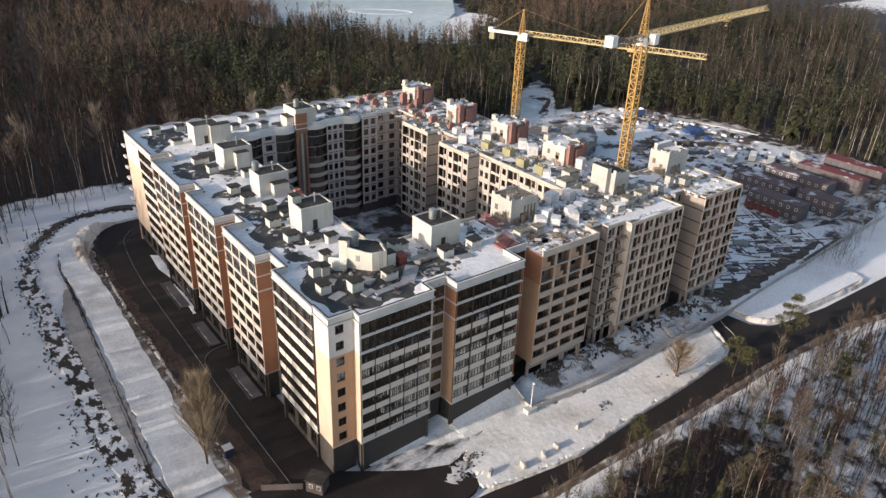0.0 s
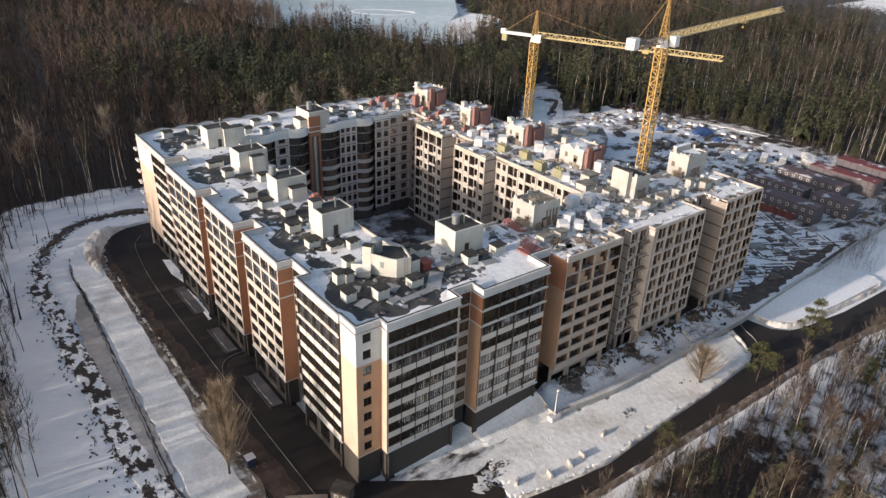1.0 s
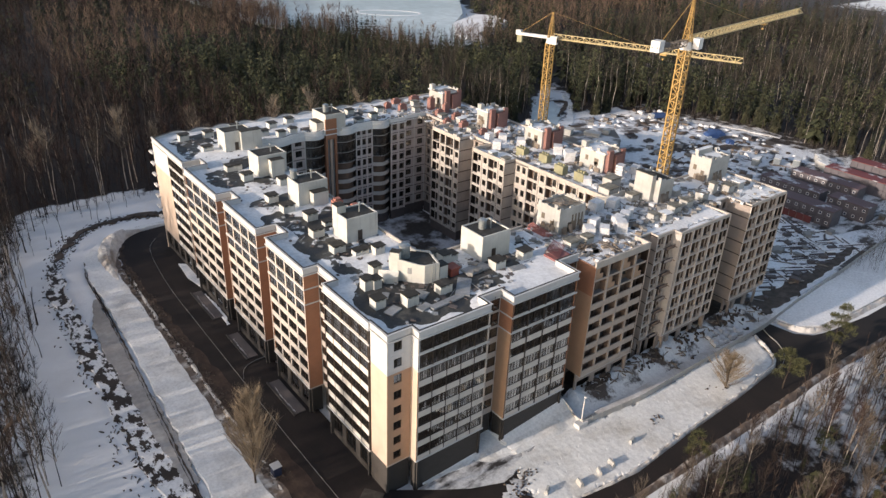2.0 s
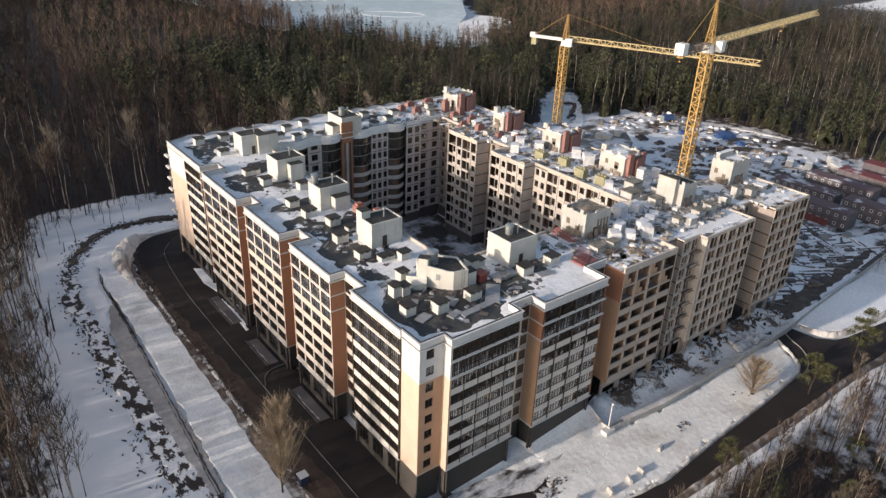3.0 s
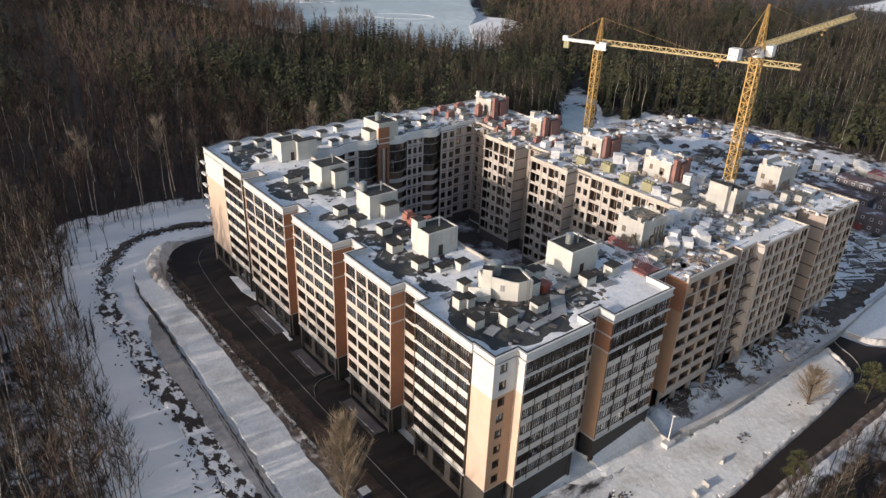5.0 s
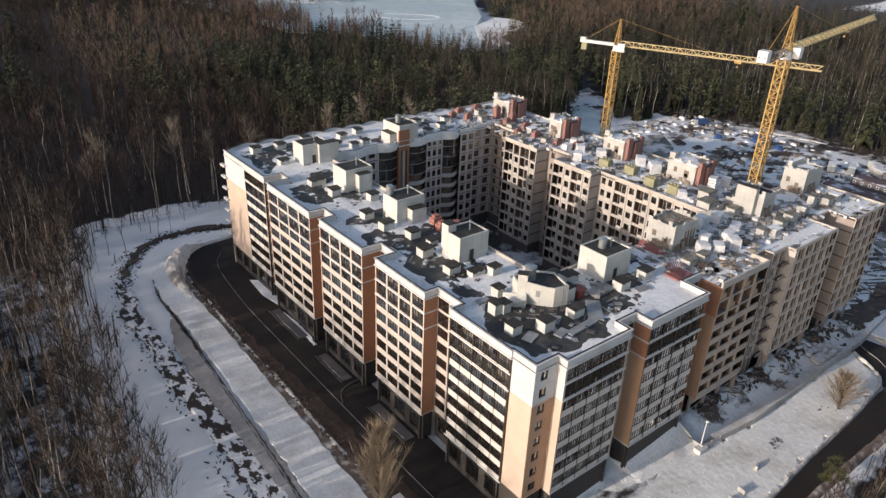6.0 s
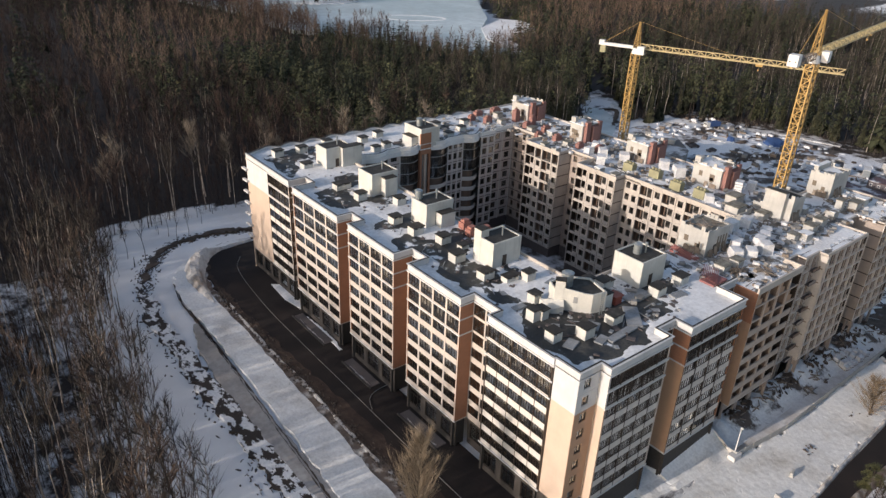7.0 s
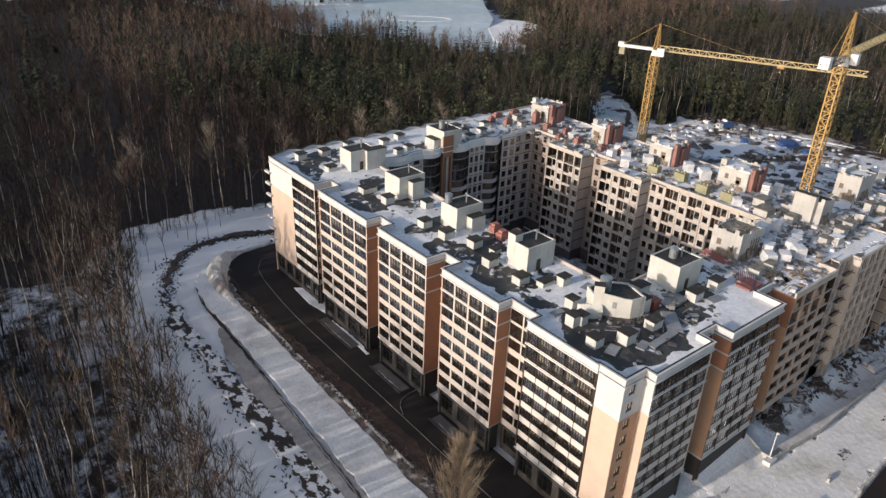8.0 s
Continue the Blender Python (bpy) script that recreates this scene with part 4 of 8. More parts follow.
finished = thing("apartment_building", 60, 130, 0, "finished cream and orange-brick apartment building with brown glazing", "building")
unfinished = thing("apartment_building", 118, 130, 0, "unfinished raw concrete apartment building with open loggias and cluttered roof", "building")
building_body(finished, PLAN_A, BITUMEN_SNOW, [(47, 103, 56, 168), (47, 86, 83, 94), (48, 175, 111, 186)])
building_body(unfinished, PLAN_B, ROOF_SNOW, [(85, 86, 145, 94), (116, 96, 128, 188), (114.5, 174, 115.9, 188)])
parapet(finished, LEFT_A + OUT_A, WHITE)


def arched_parapet(b, line, material):
    """Outer parapet that rises in a row of arches, with a dark metal capping."""
    tops = [ROOF + 0.45 + 0.4 * abs(math.sin(math.pi * (p[0] - 44) / 6.2)) for p in line]
    for name, out, thick, low, high, one in (("parapet", -0.02, 0.34, None, 0.0, material), ("capping", -0.10, 0.5, 0.004, 0.10, FRAME)):
        outer, inner = offset_line(line, out, False), offset_line(line, out + thick, False)
        n, s = len(line), Shape()
        verts = []
        for row, top in ((outer, 0), (outer, 1), (inner, 1), (inner, 0)):
            verts += [(p[0], p[1], t + high if top else (ROOF - 0.25 if low is None else t + low)) for p, t in zip(row, tops)]
        faces = [((k % 4) * n + i, (k % 4) * n + i + 1, ((k + 1) % 4) * n + i + 1, ((k + 1) % 4) * n + i) for k in range(4) for i in range(n - 1)]
        s.add(verts, [f[::-1] for f in faces] + [(0, n, 2 * n, 3 * n), (n - 1, 4 * n - 1, 3 * n - 1, 2 * n - 1)])
        part(name, s, one, b)


arched_parapet(finished, [(114, 190.2)] + BACK_A[1:] + [LEFT_A[0]], WHITE)
parapet(finished, COURT_A[::-1], CORNICE)
wall_band(finished, [(83.5, 98), (60, 98), (60, 171.5)], ROOF - 0.2, ROOF + 0.7, 0.3, PALE_CONCRETE, "parapet")
parapet(unfinished, FRONT_B[:3], PALE_CONCRETE, cap=False, top=31.0)
parapet(unfinished, FRONT_B[2:], PALE_CONCRETE, cap=False, top=30.35)
parapet(unfinished, COURT_B, PALE_CONCRETE, cap=False, top=30.75)
wall_band(unfinished, [(149, 78.5), (149, 98), (132, 98), (132, 191), (114, 190.2)], ROOF - 0.2, ROOF + 0.4, 0.3, PALE_CONCRETE, "parapet")

roof_snow(finished, PLAN_A, 4.2, -0.02, 1.0, lambda x, y: (0.30 if y > 172 and x > 60 else 0.0) - (0.24 if 48 < x < 60 and 81 < y < 94 else 0.0) - (0.15 if 43 < x < 48 and y > 100 else 0.0))
# Left face, from far to near.
blank_wall(finished, (40.2, 188), (40.2, 176.5), PEACH, WHITE)
glazed_bay(finished, (40.2, 176.5), (40.2, 165.8), 4, 0.14, IVORY, FRAME, 3)
glazed_bay(finished, (40.2, 165.8), (44.4, 165.8), 1, 0.2, CREAM, CREAM, 3)
glazed_bay(finished, (44.4, 165.8), (44.4, 162.2), 1, 0.2, CREAM, CREAM, 3)
for (near, far), inner in zip(((162.2, 143.3), (139.2, 123.6), (119.2, 104.6)), (42.6, 43.4, 42.1)):
    glazed_bay(finished, (39.3, near), (39.3, far), 4, 0.42, CREAM, CREAM, 4)
    blank_wall(finished, (39.3, far), (inner, far), BRICK, BRICK)
    blank_wall(finished, (inner + 1.2, near), (39.3, near), BRICK, BRICK)
    for z in (24.0, 27.0):
        ledge(finished, (39.3, far), (inner, far), z - 0.1, 0.06, 0.26)
    for z in (6.0, 24.0, 27.0):
        ledge(finished, (39.3, near), (39.3, far), z - 0.1, 0.1, 0.26)
for near, far, x in ((143.3, 139.2, 42.6), (123.6, 119.2, 43.4), (104.6, 98.4, 42.1)):
    glazed_bay(finished, (x, near), (x, far), 2 if near < 110 else 1, 0.3, CREAM, CREAM, 3)
glazed_bay(finished, (39.7, 98.4), (39.7, 84.4), 5, 0.12, IVORY, FRAME, 5)
glazed_bay(finished, (42.1, 98.4), (39.7, 98.4), 1, 0.12, CREAM, FRAME, 2)
glazed_bay(finished, (39.7, 84.4), (41.1, 84.4), 1, 0.12, CREAM, FRAME, 2)
for z in (6.0, 24.0, 27.0):
    ledge(finished, (39.7, 98.4), (39.7, 84.4), z - 0.1, 0.12, 0.26)
    ledge(finished, (40.2, 176.5), (40.2, 165.8), z - 0.1, 0.12, 0.26)
blank_wall(finished, (40, 84.38), (40, 79.8), PEACH, WHITE)
# Front face.
blank_wall(finished, (40, 79.8), (44.4, 79.8), TAN, WHITE, holes=[(1.2, 1.5, 0.8, 2.45)])
for z in (6.0, 24.0, 27.0):
    ledge(finished, (40, 79.8), (44.2, 79.8), z - 0.1, 0.06, 0.2, PEACH if z < 20 else WHITE)
blank_wall(finished, (44.4, 79.8), (44.4, 78.0), PEACH, WHITE)
# Back walls here take the darker copy, for the shaded front.
glazed_bay(finished, (44.4, 78), (58.5, 78), 5, 0.16, IVORY, FRAME, 6, back=SHADE_BRICK)
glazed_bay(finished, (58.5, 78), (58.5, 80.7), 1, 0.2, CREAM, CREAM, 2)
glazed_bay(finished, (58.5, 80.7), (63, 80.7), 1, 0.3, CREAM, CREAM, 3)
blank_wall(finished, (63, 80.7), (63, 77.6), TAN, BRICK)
glazed_bay(finished, (63, 77.6), (78.2, 77.6), 4, 0.34, IVORY, FRAME, 5, back=SHADE_BRICK)
blank_wall(finished, (78.2, 77.6), (78.2, 82.6), BRICK, BRICK)
glazed_bay(finished, (78.2, 82.6), (83.5, 82.6), 1, 0.4, CREAM, PEACH, 3)
for z in (6.0, 24.0, 27.0):
    ledge(finished, (44.4, 78), (58.5, 78), z - 0.1, 0.12, 0.26)
    ledge(finished, (63, 77.6), (78.2, 77.6), z - 0.1, 0.12, 0.26)
    ledge(finished, (63, 80.6), (63, 77.6), z - 0.1, 0.06, 0.26)
for a, c in zip(LEFT_A + OUT_A[:0], LEFT_A[1:] + OUT_A[:0]):
    plinth_wall(finished, a, c, 0.45, 1)
for a, c in zip(OUT_A, OUT_A[1:]):
    plinth_wall(finished, a, c, 0.3, 0)
plinth_wall(finished, (40, 84.4), (40, 79.8), 0.0)
# Back and hidden sides.
wall_band(finished, BACK_A + [LEFT_A[0]], -1.0, ROOF - 0.25, 0.3, PEACH, "wall")
wall_band(finished, [(83.5, 98), (60, 98), (60, 171.5)], -1.0, ROOF - 0.25, 0.3, PALE_CONCRETE, "wall")
for k in range(1, FLOORS):
    part("balcony", Shape().box(39.5, 187.2, Z0 + k * STOREY - 0.1, 40.18, 189.6, Z0 + k * STOREY + 0.35), WHITE, finished)


def court_wall(b, p0, p1, cols, wall):
    """Courtyard face: columns of dark windows between pale pilasters."""
    m, w = edge_pose(p0, p1)
    step = w / cols
    wide = min(1.9, step * 0.62)
    holes = [(i * step + (step - wide) * 0.5, wide, 0.75, 2.45) for i in range(cols)]
    blank_wall(b, p0, p1, wall, wall, holes=holes, base=Z0 - STOREY)
    for i in range(cols + 1):
        u = min(max(i * step - 0.16, 0.0), w - 0.32)
        part("pilaster", Shape().box(u, -0.14, Z0 - STOREY, u + 0.32, -0.025, ROOF - 0.32), IVORY, b, "", m)
    m2, w2 = edge_pose(p0, p1)
    part("plinth", Shape().box(0.02, 0.04, -1.0, w2 - 0.02, 0.35, Z0 - STOREY - 0.004), CABIN, b, "", m2)


def court_bow(b, line, wall):
    """Bowed balcony stack: solid parapets with open or glazed gaps between."""
    for k in range(-1, FLOORS):
        z = Z0 + k * STOREY
        low = -0.05 if k >= FLOORS - 3 else 0.95
        wall_band(b, line, z - 0.15, z + low, 0.18, wall, "balcony")
        if k >= FLOORS - 3:
            pane = wall_band(b, offset_line(line, 0.07, False), z + low, z + STOREY - 0.15, 0.02, GLASS, "balcony_glazing")
            pane.visible_shadow = False
            bars = Shape()
            for p in line:
                bars.box(p[0] - 0.05, p[1] - 0.05, z + low, p[0] + 0.05, p[1] + 0.05, z + STOREY - 0.15)
            part("mullion", bars, FRAME, b)
    back = offset_line(line, 1.1, False)
    wall_band(b, back, -0.5, ROOF - 0.3, 0.2, SHADE_BRICK, "wall")
    wall_band(b, line, -0.5, Z0 - STOREY - 0.15, 0.3, CABIN, "plinth")


flat = [((114, 171.5), (106, 171.5), 2), ((106, 170.3), (101, 170.3), 2), ((95.5, 171.5), (90, 171.5), 3), ((74.5, 171.5), (70.5, 171.5), 1), ((64, 171.5), (60, 171.5), 1)]
for p0, p1, cols in flat:
    court_wall(finished, p1, p0, cols, COURT)
for p0, p1, bulge in (((95.5, 171.5), (101, 171.5), 1.4), ((83.6, 171.5), (90, 171.5), 1.2), ((74.5, 171.5), (80.2, 171.5), 1.2), ((64, 171.5), (70.5, 171.5), 1.2)):
    court_bow(finished, arc_points(p0, p1, bulge), IVORY)
for x in (80.2, 81.6, 83.0):
    part("pilaster", Shape().box(x, 170.6, -0.5, x + 0.6, 171.6, ROOF - 0.3), BRICK if x != 81.6 else PEACH, finished)
part("wall", Shape().box(80.8, 171.2, -0.5, 83.0, 171.5, ROOF - 0.3), GREY_CONCRETE, finished)
for run in (COURT_A[4:22], COURT_A[24:]):
    wall_band(finished, offset_line(run[::-1], -0.24, False), ROOF - 1.05, ROOF - 0.32, 0.22, CORNICE, "cornice")
    wall_band(finished, offset_line(run[::-1], -0.42, False), ROOF - 0.3, ROOF + 0.25, 0.22, CORNICE, "cornice")
part("gable_panel", Shape().box(80.2, 170.5, 28.4, 83.6, 170.9, 34.0), BRICK, finished, "orange brick gable panel above the courtyard")

def mixed_frame(b, p0, p1, pattern, wall, back, depth=1.5, seed=1, top_open=False, pier=0.36, first=0):
    """Raw facade: open loggias (L) with stepped parapets beside panels with a window hole (W), slab edges proud."""
    m, w = edge_pose(p0, p1)
    widths = [{"L": 1.6, "W": 1.1, "N": 0.5}[c] for c in pattern]
    unit, rng, u = w / sum(widths), random.Random(seed), 0.0
    spans = []
    for one in widths:
        spans.append((u, u + one * unit))
        u += one * unit
    for i in range(len(spans) + 1):
        c = spans[i][0] if i < len(spans) else w
        a, e = max(0.0, c - pier / 2), min(w, c + pier / 2)
        long = round(e - a, 2)
        link_part("pier", shared(("pier", long, depth, wall.name, first), lambda: Shape().box(0, -0.14, Z0 + first * STOREY, long, 0.32, ROOF), wall), b, m @ pose(a, 0, 0))
        link_part("partition", shared(("partition", long, depth, back.name, first), lambda: Shape().box(0.02, 0.324, Z0 + first * STOREY, long - 0.02, depth, ROOF - 0.05), back), b, m @ pose(a, 0, 0))
    for k in range(first, FLOORS):
        z = Z0 + k * STOREY
        part("slab_edge", Shape().box(0, -0.05, z - 0.22, w, 0.03, z + 0.04), wall, b, "", m)
        bare = top_open and k == FLOORS - 1
        for (a, e), kind in zip(spans, pattern):
            a, e = a + pier / 2, e - pier / 2
            long = round(e - a, 3)
            if kind == "W" and not bare:
                lo, hi = round(long * 0.5 - 0.68, 2), round(long * 0.5 + 0.68, 2)
                link_part("panel", shared(("window_panel", long, wall.name), lambda: Shape().plate([0, lo, hi, long], [0, 0.85, 2.35, STOREY], lambda i, j: i != 1 or j != 1, 0.05, 0.27), wall), b, m @ pose(a, 0, z))
                continue
            link_part("loggia_wall", shared(("raw_back", long, depth, back.name), lambda: Shape().plate([0, 0.1 * long, 0.85 * long, long], [0, 0.05, 2.5, STOREY], lambda i, j: i != 1 or j != 1, depth, depth + 0.2), back), b, m @ pose(a, 0, z))
            if bare:
                continue
            split = round(long * 0.58, 2)
            tall = rng.choice((0.9, 1.0, 1.05, 0.4))
            link_part("loggia_parapet", shared(("stepped", long, tall, wall.name), lambda: Shape().box(0, 0.05, 0, split, 0.25, 0.4).box(split, 0.05, 0, long, 0.25, tall).box(split - 0.06, 0.05, tall, split + 0.06, 0.25, STOREY), TAN_CONCRETE if wall is FRONT_CONCRETE else wall), b, m @ pose(a, 0, z))
    part("lintel", Shape().box(0, 0.04, ROOF - 0.35, w, 0.3, ROOF + 0.02), wall, b, "", m)


def string_courses(b, p0, p1, material):
    """Thin dark joints of the floor levels on a plain wall."""
    m, w = edge_pose(p0, p1)
    for k in range(-1, FLOORS + 1):
        part("string_course", Shape().box(-0.05, -0.07, Z0 + k * STOREY - 0.12, w + 0.05, 0.0, Z0 + k * STOREY + 0.06), material, b, "", m)


# Unfinished part, front.
blank_wall(unfinished, (83.5, 82.6), (83.5, 78.2), TAN, BRICK)
open_frame(unfinished, (83.5, 78.2), (98.8, 78.2), 4, TAN_CONCRETE, SHADE_BRICK, 1.5, 1.15, (6, 7), 0.4, 2)
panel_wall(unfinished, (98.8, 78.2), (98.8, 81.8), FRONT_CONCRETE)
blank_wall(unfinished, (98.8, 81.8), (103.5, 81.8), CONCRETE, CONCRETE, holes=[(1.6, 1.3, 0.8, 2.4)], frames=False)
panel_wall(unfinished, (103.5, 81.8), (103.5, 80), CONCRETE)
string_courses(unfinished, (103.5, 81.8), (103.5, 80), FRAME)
mixed_frame(unfinished, (103.5, 80), (108.7, 80), "LL", FRONT_CONCRETE, SHADE_BRICK, 1.5, 5)
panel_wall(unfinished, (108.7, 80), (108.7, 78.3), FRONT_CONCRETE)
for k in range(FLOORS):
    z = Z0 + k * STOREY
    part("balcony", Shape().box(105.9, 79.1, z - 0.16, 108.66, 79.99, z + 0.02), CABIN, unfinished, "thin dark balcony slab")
    part("balcony_rail", Shape().box(105.9, 79.1, z + 0.02, 108.66, 79.16, z + 0.55), SHADE_BRICK if k % 3 else CONCRETE, unfinished)
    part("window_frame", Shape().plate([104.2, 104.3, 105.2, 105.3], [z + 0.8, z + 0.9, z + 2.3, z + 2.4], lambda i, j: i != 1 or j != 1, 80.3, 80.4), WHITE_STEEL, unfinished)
mixed_frame(unfinished, (108.7, 78.3), (126, 78.3), "NLLLLL", FRONT_CONCRETE, SHADE_BRICK, 1.5, 7)
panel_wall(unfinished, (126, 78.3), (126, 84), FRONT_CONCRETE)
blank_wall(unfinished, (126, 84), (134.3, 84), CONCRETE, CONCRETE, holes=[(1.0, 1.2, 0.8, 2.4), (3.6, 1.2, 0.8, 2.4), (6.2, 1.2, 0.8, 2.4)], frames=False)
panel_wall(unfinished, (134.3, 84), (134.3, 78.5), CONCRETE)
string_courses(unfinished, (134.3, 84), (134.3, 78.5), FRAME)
mixed_frame(unfinished, (134.3, 78.5), (149, 78.5), "LLLL", FRONT_CONCRETE, SHADE_BRICK, 1.5, 9)
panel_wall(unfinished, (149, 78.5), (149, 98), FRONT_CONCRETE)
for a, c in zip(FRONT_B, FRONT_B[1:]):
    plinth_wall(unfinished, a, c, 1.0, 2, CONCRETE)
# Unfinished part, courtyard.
mixed_frame(unfinished, (108, 160), (108, 147.8), "LWLW", PALE_CONCRETE, SHADE_BRICK, 1.5, 12, True, first=-1)
mixed_frame(unfinished, (106, 140), (106, 127.6), "LWLW", PALE_CONCRETE, SHADE_BRICK, 1.5, 13, first=-1)
mixed_frame(unfinished, (109.4, 123), (109.4, 98), "LWLWLWLW", PALE_CONCRETE, SHADE_BRICK, 1.5, 14, first=-1)
blank_wall(unfinished, (109.4, 127.6), (109.4, 123), PALE_CONCRETE, PALE_CONCRETE, holes=[(0.7, 1.2, 0.8, 2.4), (2.7, 1.2, 0.8, 2.4)], frames=False, base=Z0 - STOREY)
panel_wall(unfinished, (108, 147.8), (112.4, 147.8), PALE_CONCRETE, first=-1)
panel_wall(unfinished, (106, 127.6), (109.4, 127.6), PALE_CONCRETE, first=-1)
blank_wall(unfinished, (112.4, 147.8), (112.4, 140), CONCRETE, CONCRETE, holes=[(1.2, 1.2, 0.8, 2.4), (4.8, 1.2, 0.8, 2.4)], frames=False, base=Z0 - STOREY)
blank_wall(unfinished, (114, 171.5), (114, 160), CONCRETE, CONCRETE, holes=[(1.2, 1.2, 0.8, 2.4), (4.2, 1.2, 0.8, 2.4), (8, 1.2, 0.8, 2.4)], frames=False, base=Z0 - STOREY)
panel_wall(unfinished, (112.4, 140), (106, 140), PALE_CONCRETE, first=-1)
panel_wall(unfinished, (114, 160), (108, 160), PALE_CONCRETE, first=-1)
wall_band(unfinished, offset_line(COURT_B, 0.06, False), -1.0, 2.995, 0.3, CABIN, "plinth")
wall_band(unfinished, [(149, 98), (132, 98), (132, 191), (114, 190.2)], -1.0, ROOF - 0.25, 0.3, PALE_CONCRETE, "wall")
wall_band(unfinished, [(109.4, 98), (83.5, 98)], -1.0, ROOF - 0.25, 0.3, PALE_CONCRETE, "wall")
for p0, p1 in (((114, 160), (108, 160)), ((108, 147.8), (112.4, 147.8)), ((112.4, 140), (106, 140)), ((106, 127.6), (109.4, 127.6)), ((114, 171.5), (114, 160))):
    string_courses(unfinished, p0, p1, CABIN)
for p0, p1, cols in flat:
    string_courses(finished, p1, p0, CABIN)
sheet("cabin_yard", Shape().prism([(206, 88), (222, 84), (262, 84), (284, 92), (284, 124), (250, 128), (222, 126), (208, 114)], -0.3, 0.21), SLUSH, "dark trampled ground between the site cabins", "ground")


def bank_height(x, y):
    """Spoil and snow banked against the unfinished front."""
    f = min(1.0, max(0.0, (y - 74.2) / 4.6))
    crest = 1.9 + 0.9 * noise.noise((x * 0.12, 0.0, 5.0)) + 0.5 * noise.noise((x * 0.5, y * 0.5, 6.0))
    return 0.16 + max(0.0, crest) * f * f * (3 - 2 * f) * min(1.0, (x - 79.5) / 4.0, (148.6 - x) / 8.0) + 0.12 * f * noise.noise((x * 1.1, y * 1.1, 2.0))


def spoil_bank():
    xs, ys = [79.6 + 0.6 * i for i in range(115)], [73.8 + 0.52 * j for j in range(13)]
    n = len(ys)
    return Shape().add([(x, y, bank_height(x, y)) for x in xs for y in ys], [(i * n + j, (i + 1) * n + j, (i + 1) * n + j + 1, i * n + j + 1) for i in range(len(xs) - 1) for j in range(n - 1)])


sheet("spoil_bank", spoil_bank(), SPOIL, "dirty snow and dug earth banked against the unfinished front", "snow")


def front_slope():
    """Snow and slush that rises against the plinth towards the unfinished end."""
    top = [(46, 78.35, 0.1), (58.4, 78.35, 0.8), (58.9, 81.0, 1.0), (62.7, 81.0, 1.5), (63.4, 77.95, 1.6), (79, 77.95, 3.2)]
    toe = [(46, 77.9, 0.1), (57, 76.2, 0.15), (58.6, 75.2, 0.15), (62.9, 74.0, 0.15), (64, 73.9, 0.15), (79.6, 72.8, 0.15)]
    rows, n = [], 28
    for i in range(n + 1):
        f = i / n * (len(top) - 1)
        k = min(int(f), len(top) - 2)
        a, b = Vector(top[k]).lerp(Vector(top[k + 1]), f - k), Vector(toe[k]).lerp(Vector(toe[k + 1]), f - k)
        for j in range(7):
            p = b.lerp(a, j / 6)
            p.z += (0.25 * noise.noise((p.x * 0.4, p.y * 0.7, 3.0)) if 0 < j < 6 else 0.0) - 0.25 * math.sin(math.pi * j / 6) * p.z
            rows.append(tuple(p))
    s = Shape().add(rows, [(i * 7 + j, (i + 1) * 7 + j, (i + 1) * 7 + j + 1, i * 7 + j + 1) for i in range(n) for j in range(6)])
    s.add([(79, 77.95, 3.2), (79.6, 72.8, 0.15), (79.6, 72.8, -0.6), (79, 77.95, -0.6)], [(0, 1, 2, 3)])
    return s


sheet("snow_slope", front_slope(), YARD_SNOW, "bank of trodden snow against the plinth", "snow")


# ---- on the roofs ----
def lift_house(b, x0, y0, x1, y1, z1, wall=None, label="", cap=CAP, step=None, door=True, z0=ROOF, pipe=True, rim=True):
    """Stair and lift head on the roof: walls with a rim, a sunk felted top, a lower lobby, a door and a vent pipe."""
    wall = wall or HUT
    s = Shape().box(x0, y0, z0 - 0.05, x1, y1, z1 - 0.35)
    body = part("lift_house", s, wall, b, label)
    if rim:
        r = Shape()
        r.box(x0, y0, z1 - 0.35, x1, y0 + 0.25, z1).box(x0, y1 - 0.25, z1 - 0.35, x1, y1, z1)
        r.box(x0, y0 + 0.25, z1 - 0.35, x0 + 0.25, y1 - 0.25, z1).box(x1 - 0.25, y0 + 0.25, z1 - 0.35, x1, y1 - 0.25, z1)
        part("rim", r, wall, body)
    part("felt", Shape().box(x0 + 0.26, y0 + 0.26, z1 - 0.36, x1 - 0.26, y1 - 0.26, z1 - 0.2), cap, body)
    if step:
        a0, c0, a1, c1, h = step
        part("lobby", Shape().box(a0 - 0.03, c0 - 0.03, z0 - 0.05, a1 + 0.03, c1 + 0.03, h), wall, body)
        part("lobby_cap", Shape().box(a0 - 0.1, c0 - 0.1, h, a1 + 0.1, c1 + 0.1, h + 0.12), cap, body)
    if door:
        u = x0 + (x1 - x0) * 0.35
        part("door", Shape().box(u, y0 - 0.05, z0 + 0.1, u + 0.95, y0 + 0.02, z0 + 2.15), FRAME, body, "dark steel door")
    if pipe:
        px, py = x0 + (x1 - x0) * 0.62, y0 + (y1 - y0) * 0.45
        p = Shape().bar((px, py, z1 - 0.3), (px, py, z1 + 1.5), 0.16, n=8).bar((px, py, z1 + 1.5), (px, py, z1 + 1.75), 0.3, 0.26, 8)
        part("vent_pipe", p, ZINC, body)
    return body


